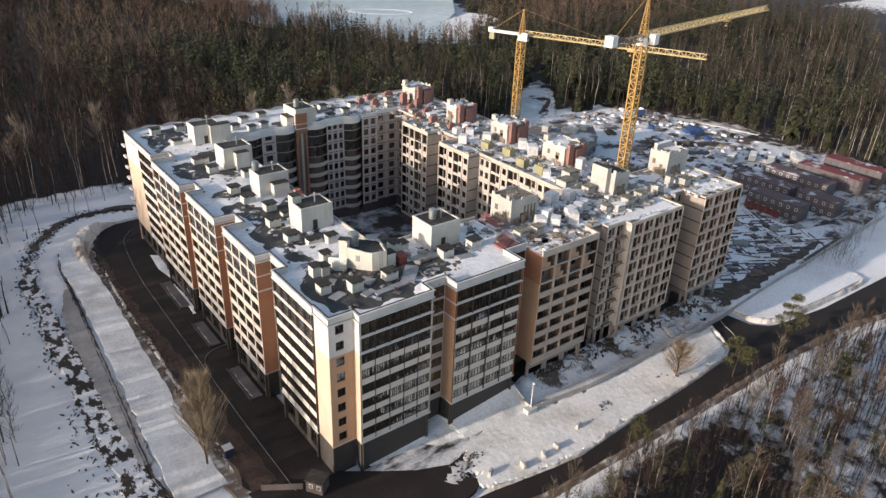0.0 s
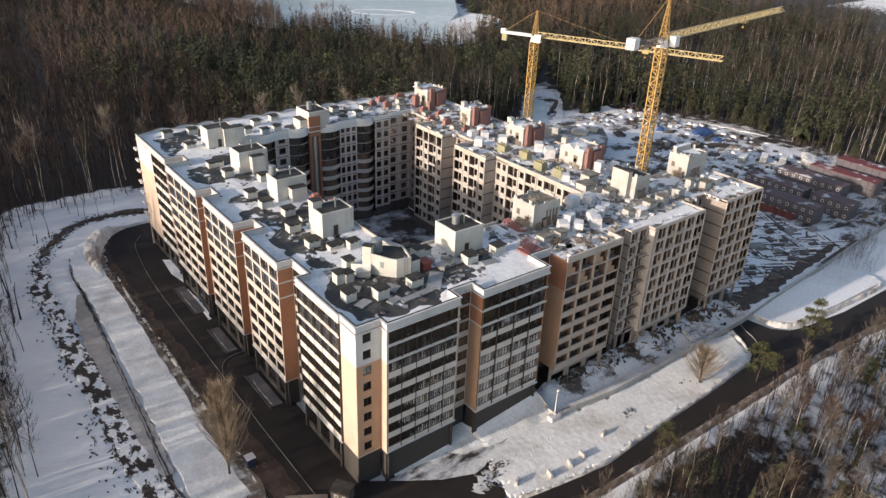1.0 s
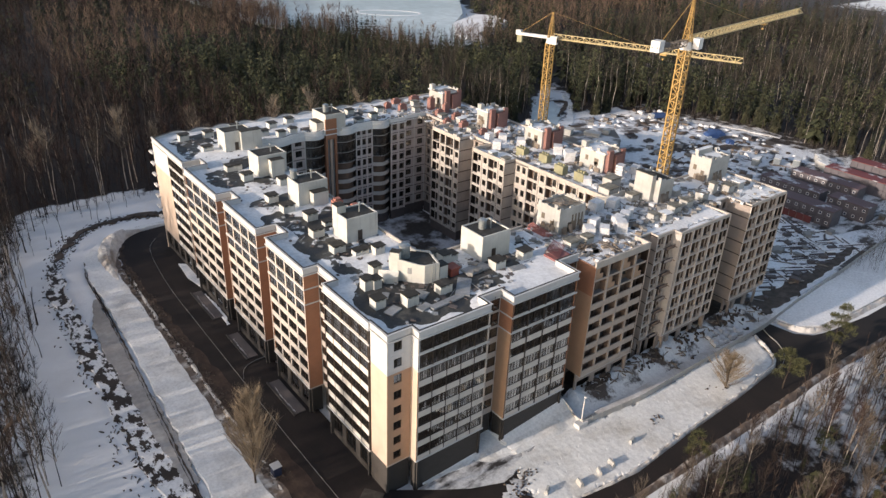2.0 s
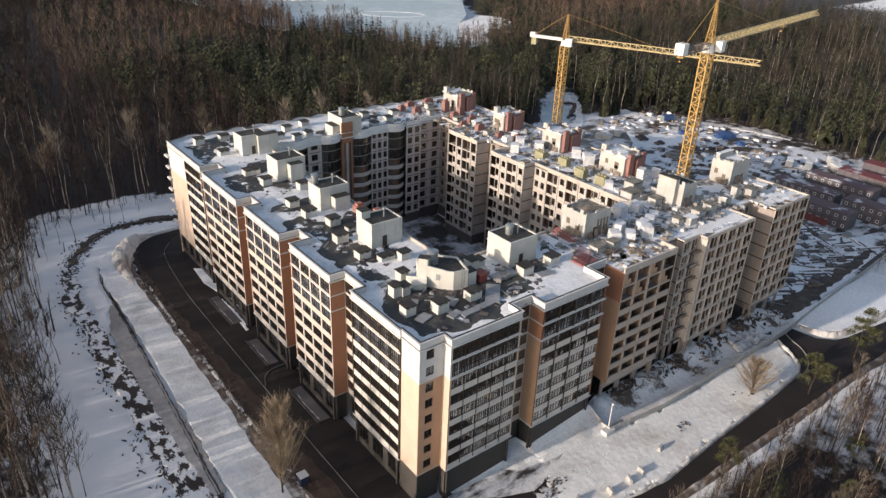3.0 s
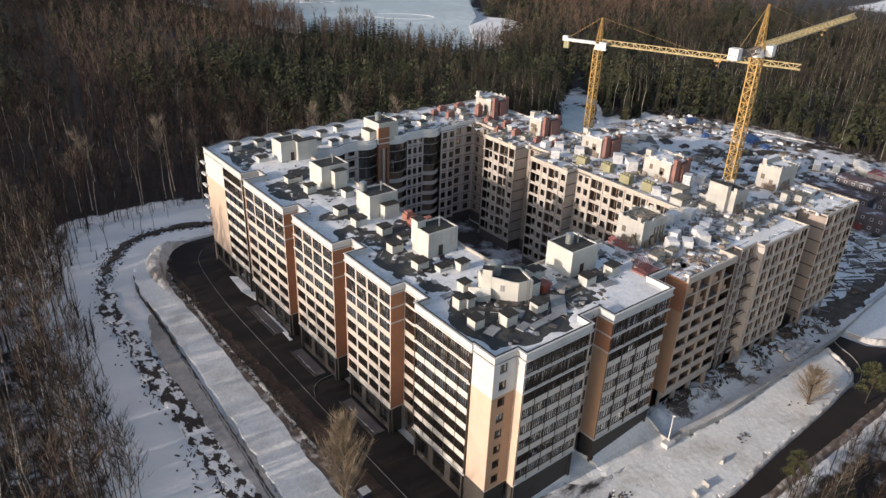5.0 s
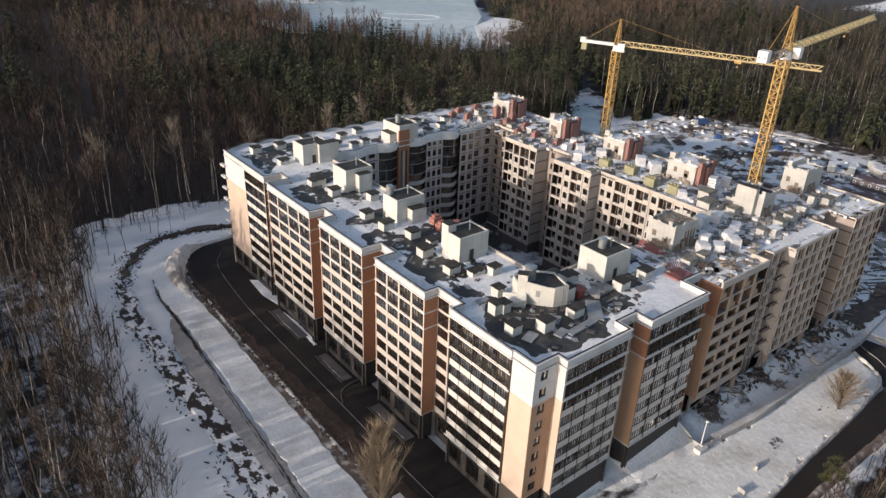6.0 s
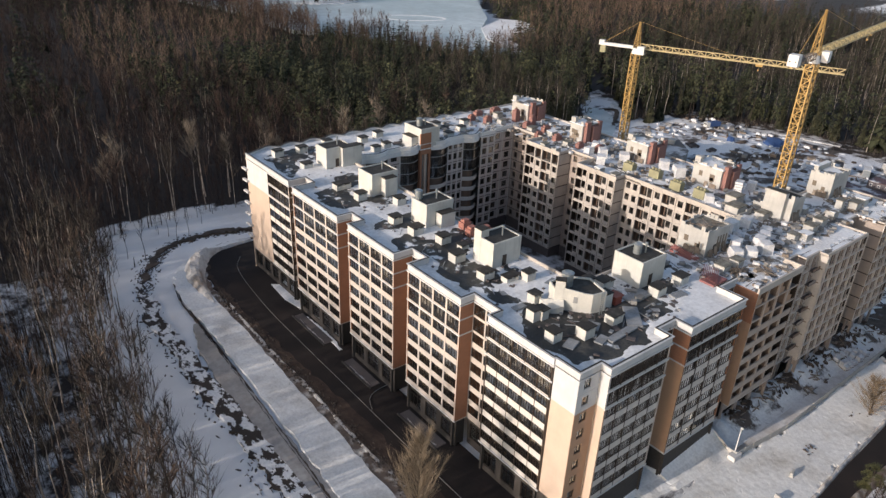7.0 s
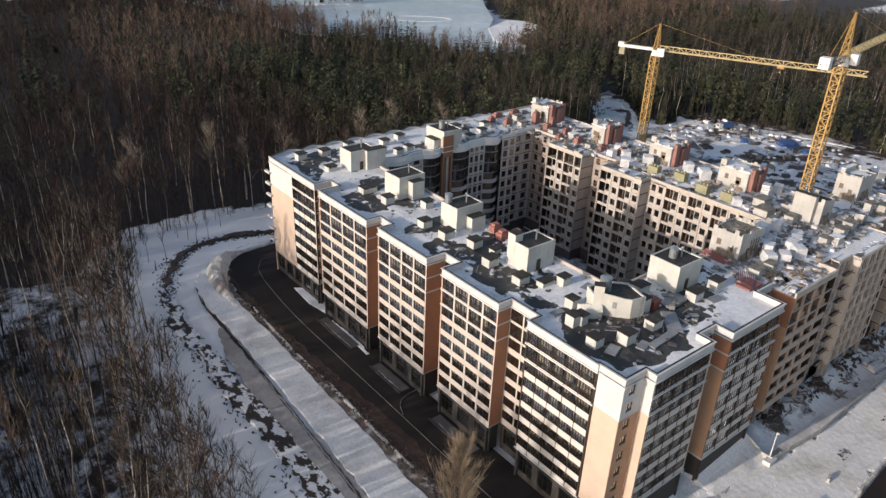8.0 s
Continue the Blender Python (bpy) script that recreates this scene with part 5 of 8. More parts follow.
def tank(body, x, y, z, r=0.75, h=1.9):
    s = Shape().bar((x, y, z), (x, y, z + h), r, n=14).bar((x, y, z + h), (x, y, z + h + 0.25), r + 0.1, r * 0.6, 14)
    for k in range(3):
        s.bar((x, y, z + 0.3 + k * 0.6), (x, y, z + 0.38 + k * 0.6), r + 0.04, n=14)
    part("water_tank", s, ZINC, body, "ribbed zinc ventilator drum")


def vent_shaft(b, x, y, w, d, h, wall=None, cap=CAP, z0=ROOF):
    """Rendered ventilation shaft with side openings under an overhanging flat cap."""
    s = Shape().box(x - w / 2, y - d / 2, z0 - 0.05, x + w / 2, y + d / 2, z0 + h - 0.35)
    for i in range(3):
        u = x - w / 2 + 0.12 + i * (w - 0.24) / 2
        s.box(u - 0.12, y - d / 2, z0 + h - 0.35, u + 0.12, y + d / 2, z0 + h)
    ob = part("vent_shaft", s, wall or HUT, b)
    part("cap", Shape().box(x - w / 2 - 0.16, y - d / 2 - 0.16, z0 + h, x + w / 2 + 0.16, y + d / 2 + 0.16, z0 + h + 0.12), cap, ob)
    return ob


def raw_dress(body, x0, y0, x1, y1, z1, seed):
    """What makes a lift head look unfinished: broken courses on the rim, flat dark panels for raw openings, leaning
    boards, stains of mortar.
    """
    r = random.Random(seed)
    for u0, v0, u1, v1 in ((x0, y0, x1, y0), (x0, y0, x0, y1), (x1 - 0.25, y0, x1 - 0.25, y1), (x0, y1 - 0.25, x1, y1 - 0.25)):
        n = int(max(u1 - u0, v1 - v0) / 0.8)
        for k in range(n):
            if r.random() < 0.55:
                f, h = k / n, r.choice((0.2, 0.4, 0.4, 0.8))
                x, y, along = u0 + (u1 - u0) * f, v0 + (v1 - v0) * f, u1 > u0
                link_part("wall_block", shared(("wall_block", h, along), lambda: Shape().box(0.02, 0.02, -0.02, 0.8 if along else 0.23, 0.23 if along else 0.8, h), RAW_WHITE), body, pose(x, y, z1))
    # Flat panels; the shade inside an opening is only their colour.
    for k in range(2):
        v = y0 + (y1 - y0) * (0.25 + 0.4 * k)
        part("opening", Shape().box(x0 - 0.03, v, ROOF + 1.2 + 0.9 * k, x0 + 0.03, v + 0.9, ROOF + 2.4 + 0.9 * k), UNLIT_ROOM, body, "dark raw opening")
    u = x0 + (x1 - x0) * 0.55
    part("opening", Shape().box(u, y0 - 0.03, ROOF + 0.1, u + 1.0, y0 + 0.03, ROOF + 2.2), UNLIT_ROOM, body, "dark raw doorway")
    for k in range(5):
        x = r.uniform(x0 + 0.3, x1 - 1.4)
        part("board", Shape().box(0, -0.04, 0, r.uniform(0.8, 1.5), 0.0, r.uniform(1.2, 2.2)), TIMBER, body, "weathered board leaning on the wall", pose(x, y0 - 0.6, ROOF, -16, 0, r.uniform(-6, 6)))
        part("board", Shape().box(-0.04, 0, 0, 0.0, r.uniform(0.8, 1.5), r.uniform(1.0, 2.0)), TIMBER, body, "weathered board leaning on the wall", pose(x0 - 0.55, r.uniform(y0 + 0.3, y1 - 1.4), ROOF, 0, 16, r.uniform(-6, 6)))


lift_house(finished, 51.6, 110.8, 58.3, 116.0, 34.9, step=(51.6, 114.2, 53.4, 116.0, 36.2))
house_c = lift_house(finished, 52.2, 131.0, 58.9, 136.0, 34.9, step=(54.6, 129.2, 58.0, 131.0, 33.0))
tank(house_c, 53.2, 135.0, 34.6)
lift_house(finished, 52.3, 150.5, 59.1, 156.0, 34.9, step=(54.6, 148.8, 57.6, 150.5, 34.0))
lift_house(finished, 52.6, 170.5, 59.5, 175.5, 34.9, step=(56.4, 169.4, 61.6, 171.5, 34.8))
house_x = lift_house(finished, 80.4, 170.6, 86.4, 178.0, 35.2, step=(78.4, 172, 80.4, 176, 33))
tank(house_x, 82.4, 174.2, 35.0)
house_f = lift_house(finished, 67.6, 91.2, 74.2, 97.2, 35.0, pipe=True)
tank(house_f, 70.3, 94.6, 34.7, 0.7, 1.8)


def corner_house():
    """Skewed stair head over the corner: a stepped wall, a tall block, a drum, a lean-to and a ladder."""
    poly = [(50.8, 95.2), (54.6, 90.6), (57.2, 90.0), (58.6, 94.6), (56.0, 97.4), (52.2, 97.8)]
    body = part("lift_house", Shape().prism(poly, ROOF - 0.05, 33.1), HUT, finished)
    part("felt", Shape().prism(offset_line(poly, 0.27, True), 33.09, 33.22), CAP, body)
    wall_band(body, poly, 33.1, 33.5, 0.25, HUT, "rim", True)
    d = (Vector(poly[1]) - Vector(poly[0])).normalized()
    n = Vector((-d.y, d.x))
    o = Vector(poly[0])
    corner = [tuple(o + d * u + n * v) for u, v in ((-0.05, -0.05), (1.5, -0.05), (1.5, 1.2), (-0.05, 1.2))]
    part("corner_pier", Shape().prism(corner, ROOF - 0.04, 35.2), HUT, body)
    part("pier_cap", Shape().prism(offset_line(corner, -0.1, True), 35.2, 35.3), CAP, body)
    slope = [tuple(o + d * u + n * v) for u, v in ((1.504, -0.04), (4.6, -0.04), (4.6, 0.22), (1.504, 0.22))]
    part("raked_wall", Shape().add([(*p, 33.5) for p in slope] + [(*slope[0], 34.0), (*slope[1], 33.56), (*slope[2], 33.56), (*slope[3], 34.0)],
                                   [(3, 2, 1, 0), (4, 5, 6, 7), (0, 1, 5, 4), (1, 2, 6, 5), (2, 3, 7, 6), (3, 0, 4, 7)]), HUT, body)
    part("flush_panel", Shape().prism([tuple(o + d * u + n * v) for u, v in ((3.0, -0.06), (3.7, -0.06), (3.7, 0.0), (3.0, 0.0))], 31.6, 32.7), PALE_SHEET, body, "small grey steel hatch")
    tank(body, 53.9, 95.6, 33.2, 0.95, 2.3)
    lean = [(49.2, 94.4, ROOF - 0.05), (51.0, 93.2, ROOF - 0.05), (51.6, 93.9, ROOF - 0.05), (49.8, 97.4, ROOF - 0.05), (49.2, 94.4, 30.8), (51.0, 93.2, 31.3), (51.6, 93.9, 32.0), (49.8, 97.4, 31.2)]
    part("lean_to", Shape().add(lean, [(3, 2, 1, 0), (4, 5, 6, 7), (0, 1, 5, 4), (1, 2, 6, 5), (2, 3, 7, 6), (3, 0, 4, 7)]), HUT, body)
    s = Shape()
    for u in (0.0, 0.5):
        s.bar((55.6 + u, 89.72 - u * 0.16, ROOF), (55.6 + u, 89.72 - u * 0.16, 34.4), 0.05)
    for k in range(11):
        s.bar((55.6, 89.72, ROOF + 0.3 + k * 0.38), (56.1, 89.64, ROOF + 0.3 + k * 0.38), 0.03)
    part("ladder", s, ZINC, body, "thin steel roof ladder")
    part("cabinet", Shape().box(57.5, 90.2, ROOF - 0.02, 59.2, 92.0, 32.6), HUT, body)
    part("cabinet_cap", Shape().box(57.4, 90.1, 32.6, 59.3, 92.1, 32.72), CAP, body)


corner_house()
CORNER_SHAFTS = [(61.6, 94.4, 1.9, 1.9, 2.4), (60.9, 96.6, 1.6, 1.6, 2.0), (49.9, 98.6, 1.7, 1.7, 1.7), (45.8, 94.8, 1.5, 1.7, 2.0), (47.3, 94.4, 1.5, 1.7, 1.8), (44.3, 89.0, 1.9, 1.9, 1.7), (49.0, 86.9, 2.2, 2.0, 1.9), (55.8, 87.0, 2.4, 1.8, 1.6), (68.8, 88.4, 2.4, 2.0, 1.7), (75.6, 88.6, 2.4, 1.9, 1.6), (63.6, 95.2, 2.2, 1.8, 1.4)]
LEFT_SHAFTS = [(48.6, 109.2, 2.4, 2.0, 1.5), (51.6, 106.2, 2.8, 1.6, 1.0), (54.3, 104.5, 2.0, 1.6, 1.7), (49.3, 158.2, 3.6, 2.0, 1.4), (49.4, 150.6, 2.2, 1.9, 1.7), (54.9, 144.0, 2.2, 1.9, 1.7), (48.7, 136.6, 2.2, 2.0, 1.6), (49.1, 130.2, 2.5, 2.0, 1.7), (51.2, 124.3, 2.3, 2.0, 1.6), (48.6, 117.0, 2.4, 2.0, 1.7), (52.7, 120.2, 1.8, 1.4, 0.9)]
BACK_SHAFTS = [(49.2, 174.0, 2.4, 2.0, 1.3), (53.5, 184.5, 2.4, 2.0, 1.6), (47.2, 185.0, 2.4, 2.0, 1.6), (70.6, 183.2, 2.2, 2.0, 1.6), (76.7, 185.2, 2.2, 2.0, 1.5), (66.0, 178.0, 2.2, 2.0, 1.6), (69.5, 175.2, 2.0, 1.8, 1.5), (73.5, 176.4, 2.0, 1.8, 1.4), (90.5, 181.0, 2.4, 2.0, 1.5), (95.5, 184.0, 2.2, 2.0, 1.5), (99.5, 177.5, 2.2, 2.0, 1.4), (104.5, 182.0, 2.2, 2.0, 1.4), (93.5, 175.5, 2.2, 2.0, 1.2), (61.5, 186.0, 2.2, 2.0, 1.5)]
for x, y, w, d, h in CORNER_SHAFTS + LEFT_SHAFTS + BACK_SHAFTS:
    vent_shaft(finished, x, y, w, d, h)
for x, y, w, d, turn in ((45.5, 86.5, 2.6, 1.7, 20), (54.2, 83.9, 6.6, 1.3, 4), (59.4, 86.1, 5.8, 2.4, 47), (50.2, 84.6, 2.4, 1.4, 15), (46.4, 98.5, 2.4, 1.2, 0), (52.0, 88.0, 2.2, 2.2, 30), (47.0, 91.0, 1.6, 1.2, 45), (65.2, 89.8, 5.2, 2.4, 2), (71.5, 86.0, 3.0, 1.5, -8), (57.0, 101.5, 2.6, 1.4, 12)):
    part("roof_sheet", Shape().box(-w / 2, -d / 2, 0, w / 2, d / 2, 0.16 + 0.0031 * (x + 2 * y) % 0.2), PALE_SHEET, finished, "", pose(x, y, ROOF, 0, 0, turn))
for x, y in ((58.8, 127.0), (60.3, 122.5), (57.8, 123.8)):
    part("brick_load", Shape().box(x - 1.0, y - 0.8, ROOF, x + 1.0, y + 0.8, ROOF + 1.4).box(x - 0.7, y - 0.6, ROOF + 1.4, x + 0.6, y + 0.5, ROOF + 1.9), REDBRICK, finished)
part("roof_box", Shape().box(59.9, 90.0, ROOF, 61.5, 91.8, ROOF + 1.4).box(59.7, 89.8, ROOF + 1.4, 61.7, 92.0, ROOF + 1.6), RUST, finished, "small orange-red roof box")

# Unfinished roof.
house_g = lift_house(unfinished, 87.4, 91.6, 94.6, 97.6, 35.2, RAW_WHITE, cap=RAW_CAP, pipe=False)
# Flat strip, coloured dark in place of a cut slit.
part("slit", Shape().box(87.37, 92.9, 30.6, 87.43, 93.25, 32.9), UNLIT_ROOM, house_g, "dark narrow slit")
r = random.Random(55)
for body, (x0, y0, x1, y1, top) in ((house_g, (87.4, 91.6, 94.6, 97.6, 35.0)),):
    planks = Shape()
    for k in range(26):
        planks.box(-r.uniform(0.6, 1.6), -0.1, 0.0, r.uniform(0.6, 1.6), 0.1, 0.08, pose(r.uniform(x0 + 1.2, x1 - 1.2), r.uniform(y0 + 1.2, y1 - 1.2), top - 0.15 + 0.03 * k % 0.4, r.uniform(-6, 6), r.uniform(-6, 6), r.uniform(0, 180)))
    part("planks", planks, TIMBER, body, "loose weathered planks thrown on the roof")
# Flat strips whose dark colour stands for shade in slots.
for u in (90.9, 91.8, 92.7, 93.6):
    part("slot_strip", Shape().box(u, 91.55, 31.0, u + 0.4, 91.62, 33.6), UNLIT_ROOM, house_g, "dark narrow louvre")
house_h = lift_house(unfinished, 117.6, 91.0, 122.4, 97.2, 35.0, RAW_WHITE, step=(116.4, 92.4, 117.6, 96.8, 36.2), pipe=False, door=False)
house_i = lift_house(unfinished, 138.6, 92.6, 146.2, 98.0, 35.4, RAW_WHITE, cap=ROOF_SNOW, step=(139.6, 97.0, 145.2, 97.9, 36.4), pipe=False)
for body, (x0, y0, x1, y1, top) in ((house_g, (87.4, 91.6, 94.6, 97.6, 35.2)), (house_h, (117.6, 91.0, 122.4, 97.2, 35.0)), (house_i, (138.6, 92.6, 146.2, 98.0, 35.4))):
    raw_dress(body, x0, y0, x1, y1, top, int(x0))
for x0, y0, x1, y1 in ((121.4, 110.0, 127.6, 117.5), (121.6, 131.0, 128.0, 137.5), (120.6, 151.6, 127.0, 156.0), (122.2, 174.2, 128.2, 181.0)):
    body = lift_house(unfinished, x0, y0, x1, y1, 34.8, RAW_WHITE, cap=ROOF_SNOW, pipe=False)
    part("chimney", Shape().box(x0 + 0.6, y0 - 1.0, ROOF, x0 + 2.2, y0 - 0.004, 35.7), PINK_BRICK, body, "dusty pink brick flue stack")
    part("chimney", Shape().box(x0 + 2.9, y0 - 1.3, ROOF, x1 - 0.9, y0 - 0.004, 34.4), PINK_BRICK, body, "dusty pink brick flue stack")
    part("chimney", Shape().box(x1 - 0.6, y0 - 0.7, ROOF, x1 + 0.7, y0 - 0.004, 35.3), PINK_BRICK, body, "dusty pink brick flue stack")
    part("slab_roof", Shape().box(x0 - 0.3, y0 - 0.35, 34.81, x1 + 0.5, y1 + 0.3, 35.02), ROOF_SNOW, body)
    # Flat dark panel: an opening's shade put into colour.
    part("flush_panel", Shape().box(x0 - 0.03, y0 + 1.6, 31.6, x0 + 0.02, y0 + 2.9, 33.2), UNLIT_ROOM, body, "dark timber hatch")
    part("block", Shape().box(x0, y1 - 1.5, 34.6, x0 + 1.2, y1, 36.4), RAW_WHITE, body)
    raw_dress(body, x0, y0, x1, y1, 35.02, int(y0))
for x, y in ((114.0, 130.0), (115.5, 123.4), (113.2, 115.8), (113.6, 109.8)):
    s = Shape().box(x - 0.9, y - 1.4, ROOF - 0.05, x + 0.9, y + 1.4, ROOF + 2.1)
    for u in (-0.85, 0.0, 0.85):
        s.bar((x, y + u, ROOF + 2.1), (x, y + u, ROOF + 2.55), 0.3, n=8)
    part("vent_block", s, LIME, unfinished, "yellow-green vent block with three flues")
rng = random.Random(5)
for x, y, s1 in ((112.4, 137.8, 2.4), (118.3, 135.2, 2.6), (123.2, 126.6, 2.4), (121.6, 121.2, 2.8), (113.0, 107.2, 2.0), (117.5, 141.5, 2.2), (115.5, 144.5, 2.0), (120.5, 146.5, 2.0), (92.5, 88.3, 2.3), (95.3, 86.8, 2.2), (99.8, 86.4, 2.4),
                 (101.5, 88.6, 2.2), (104.3, 89.2, 2.2), (96.5, 90.6, 2.2), (125.6, 118.4, 2.0), (107.2, 90.4, 2.0), (103.0, 95.8, 2.6), (107.5, 95.0, 2.4), (128.5, 106.0, 2.2)):
    s, a, c = Shape(), s1 * 0.5, s1 * 0.46
    s.add([(-a, -c, 0.12), (a, -c, 0.12), (a, c, 0.12), (-a, c, 0.12), (-a * 0.93, -c * 0.95, s1 * 0.86), (a * 0.97, -c * 0.92, s1 * 0.9), (a * 0.92, c * 0.96, s1 * 0.93), (-a * 0.96, c * 0.93, s1 * 0.84)],
          [(3, 2, 1, 0), (4, 5, 6, 7), (0, 1, 5, 4), (1, 2, 6, 5), (2, 3, 7, 6), (3, 0, 4, 7)])
    s.box(-a, -c, -0.03, a, c, 0.12)
    part("wrapped_pallet", s, WRAP, unfinished, "", pose(x, y, ROOF, 0, 0, rng.uniform(0, 60)))
RAW_FRONT_SHAFTS = [(86.2, 87.0, 2.4, 2.0, 1.3), (90.0, 86.5, 2.0, 1.8, 1.4), (112.0, 84.8, 2.2, 1.8, 1.6), (116.5, 86.0, 2.4, 2.0, 1.8), (121.5, 86.5, 2.4, 2.0, 1.8), (128.0, 87.0, 2.4, 1.8, 1.8), (133.5, 88.0, 1.6, 1.4, 2.6), (137.0, 86.4, 2.4, 2.0, 2.0), (141.5, 86.6, 2.2, 2.0, 1.8), (114.5, 95.5, 2.4, 2.0, 1.6), (109.5, 86.0, 1.8, 1.6, 1.6), (125.0, 92.0, 2.2, 1.8, 1.5)]
RAW_COURT_SHAFTS = [(112.5, 100.5, 3.4, 3.0, 1.9), (117.0, 103.5, 3.4, 2.6, 2.2), (109.0, 150.0, 2.0, 1.6, 1.2), (109.5, 154.5, 2.0, 1.6, 1.2), (107.5, 129.0, 2.0, 1.6, 1.0), (107.6, 134.0, 2.0, 1.6, 1.1), (115.0, 151.5, 2.0, 1.8, 1.5), (116.0, 166.0, 2.2, 2.0, 1.5), (118.5, 160.5, 2.4, 2.0, 1.4), (114.0, 176.5, 2.0, 1.8, 1.4), (117.5, 182.0, 2.2, 2.0, 1.5)]
for k, (x, y, w, d, h) in enumerate(RAW_FRONT_SHAFTS + RAW_COURT_SHAFTS):
    vent_shaft(unfinished, x, y, w, d, h, RAW_WHITE, ROOF_SNOW if k % 3 == 2 else RAW_CAP)
for x, y, w, d, h in ((117.5, 169.5, 2.2, 1.6, 1.7), (116.5, 156.8, 2.4, 1.4, 1.5), (119.5, 164.0, 2.6, 1.4, 1.6), (114.6, 162.0, 2.2, 1.2, 1.2), (117.0, 149.0, 2.2, 1.2, 1.3), (120.0, 186.0, 3.0, 1.6, 1.6), (113.5, 186.5, 2.6, 1.6, 1.4), (108.5, 183.5, 2.0, 1.4, 1.6), (110.8, 179.0, 2.4, 1.4, 2.0), (119.4, 176.2, 1.8, 1.6, 3.4), (121.0, 171.0, 1.6, 1.4, 2.6), (119.0, 144.0, 1.8, 1.4, 1.6)):
    part("brick_block", Shape().box(x - w / 2, y - d / 2, ROOF - 0.05, x + w / 2, y + d / 2, ROOF + h).box(x - w * 0.3, y - d * 0.3, ROOF + h, x + w * 0.3, y + d * 0.3, ROOF + h + 0.4), PINK_BRICK, unfinished)

# Low raw walls, timber piles and a stack of blocks on the unfinished roof.
for a, c, high in (((106.6, 99.0), (109.2, 96.4), 1.3), ((119.6, 100.4), (119.4, 97.6), 1.4), ((111.0, 98.6), (115.5, 98.4), 0.8), ((96.5, 97.6), (101.0, 97.4), 0.9), ((124.5, 88.6), (130.5, 88.4), 0.7)):
    m, w = edge_pose(a, c)
    part("low_wall", Shape().box(0, -0.12, ROOF - 0.02, w, 0.13, ROOF + high).box(w * 0.55, -0.12, ROOF + high, w, 0.13, ROOF + high + 0.4), RAW_WHITE, unfinished, "low unfinished block wall on the roof", m)
r = random.Random(63)
for x, y, n in ((92.0, 81.9, 16), (87.6, 84.9, 14), (101.6, 88.8, 12), (96.0, 81.0, 8), (117.2, 99.6, 12), (112.6, 92.6, 12), (127.8, 124.0, 10)):
    turn = r.uniform(0, 180)
    for k in range(n):
        w = r.uniform(0.8, 1.7)
        part("board", Shape().box(-w, -0.11, 0, w, 0.11, 0.06), TIMBER, unfinished, "weathered board in a pile on the roof", pose(x + r.gauss(0, 0.45), y + r.gauss(0, 0.45), ROOF + 0.03 + 0.05 * k, r.uniform(-4, 4), r.uniform(-4, 4), turn + r.gauss(0, 22)))
for k in range(5):
    part("block_layer", Shape().box(-1.15, -0.85, 0, 1.15, 0.85, 0.5), WRAP, unfinished, "layer of white blocks on a pallet", pose(123.4, 106.4, ROOF + 0.1 + 0.62 * k, 0, 0, 20 + 3 * (k % 2)))
    part("pallet", Shape().box(-1.1, -0.8, 0, 1.1, -0.6, 0.12).box(-1.1, 0.6, 0, 1.1, 0.8, 0.12), TIMBER, unfinished, "", pose(123.4, 106.4, ROOF - 0.02 + 0.62 * k, 0, 0, 20))


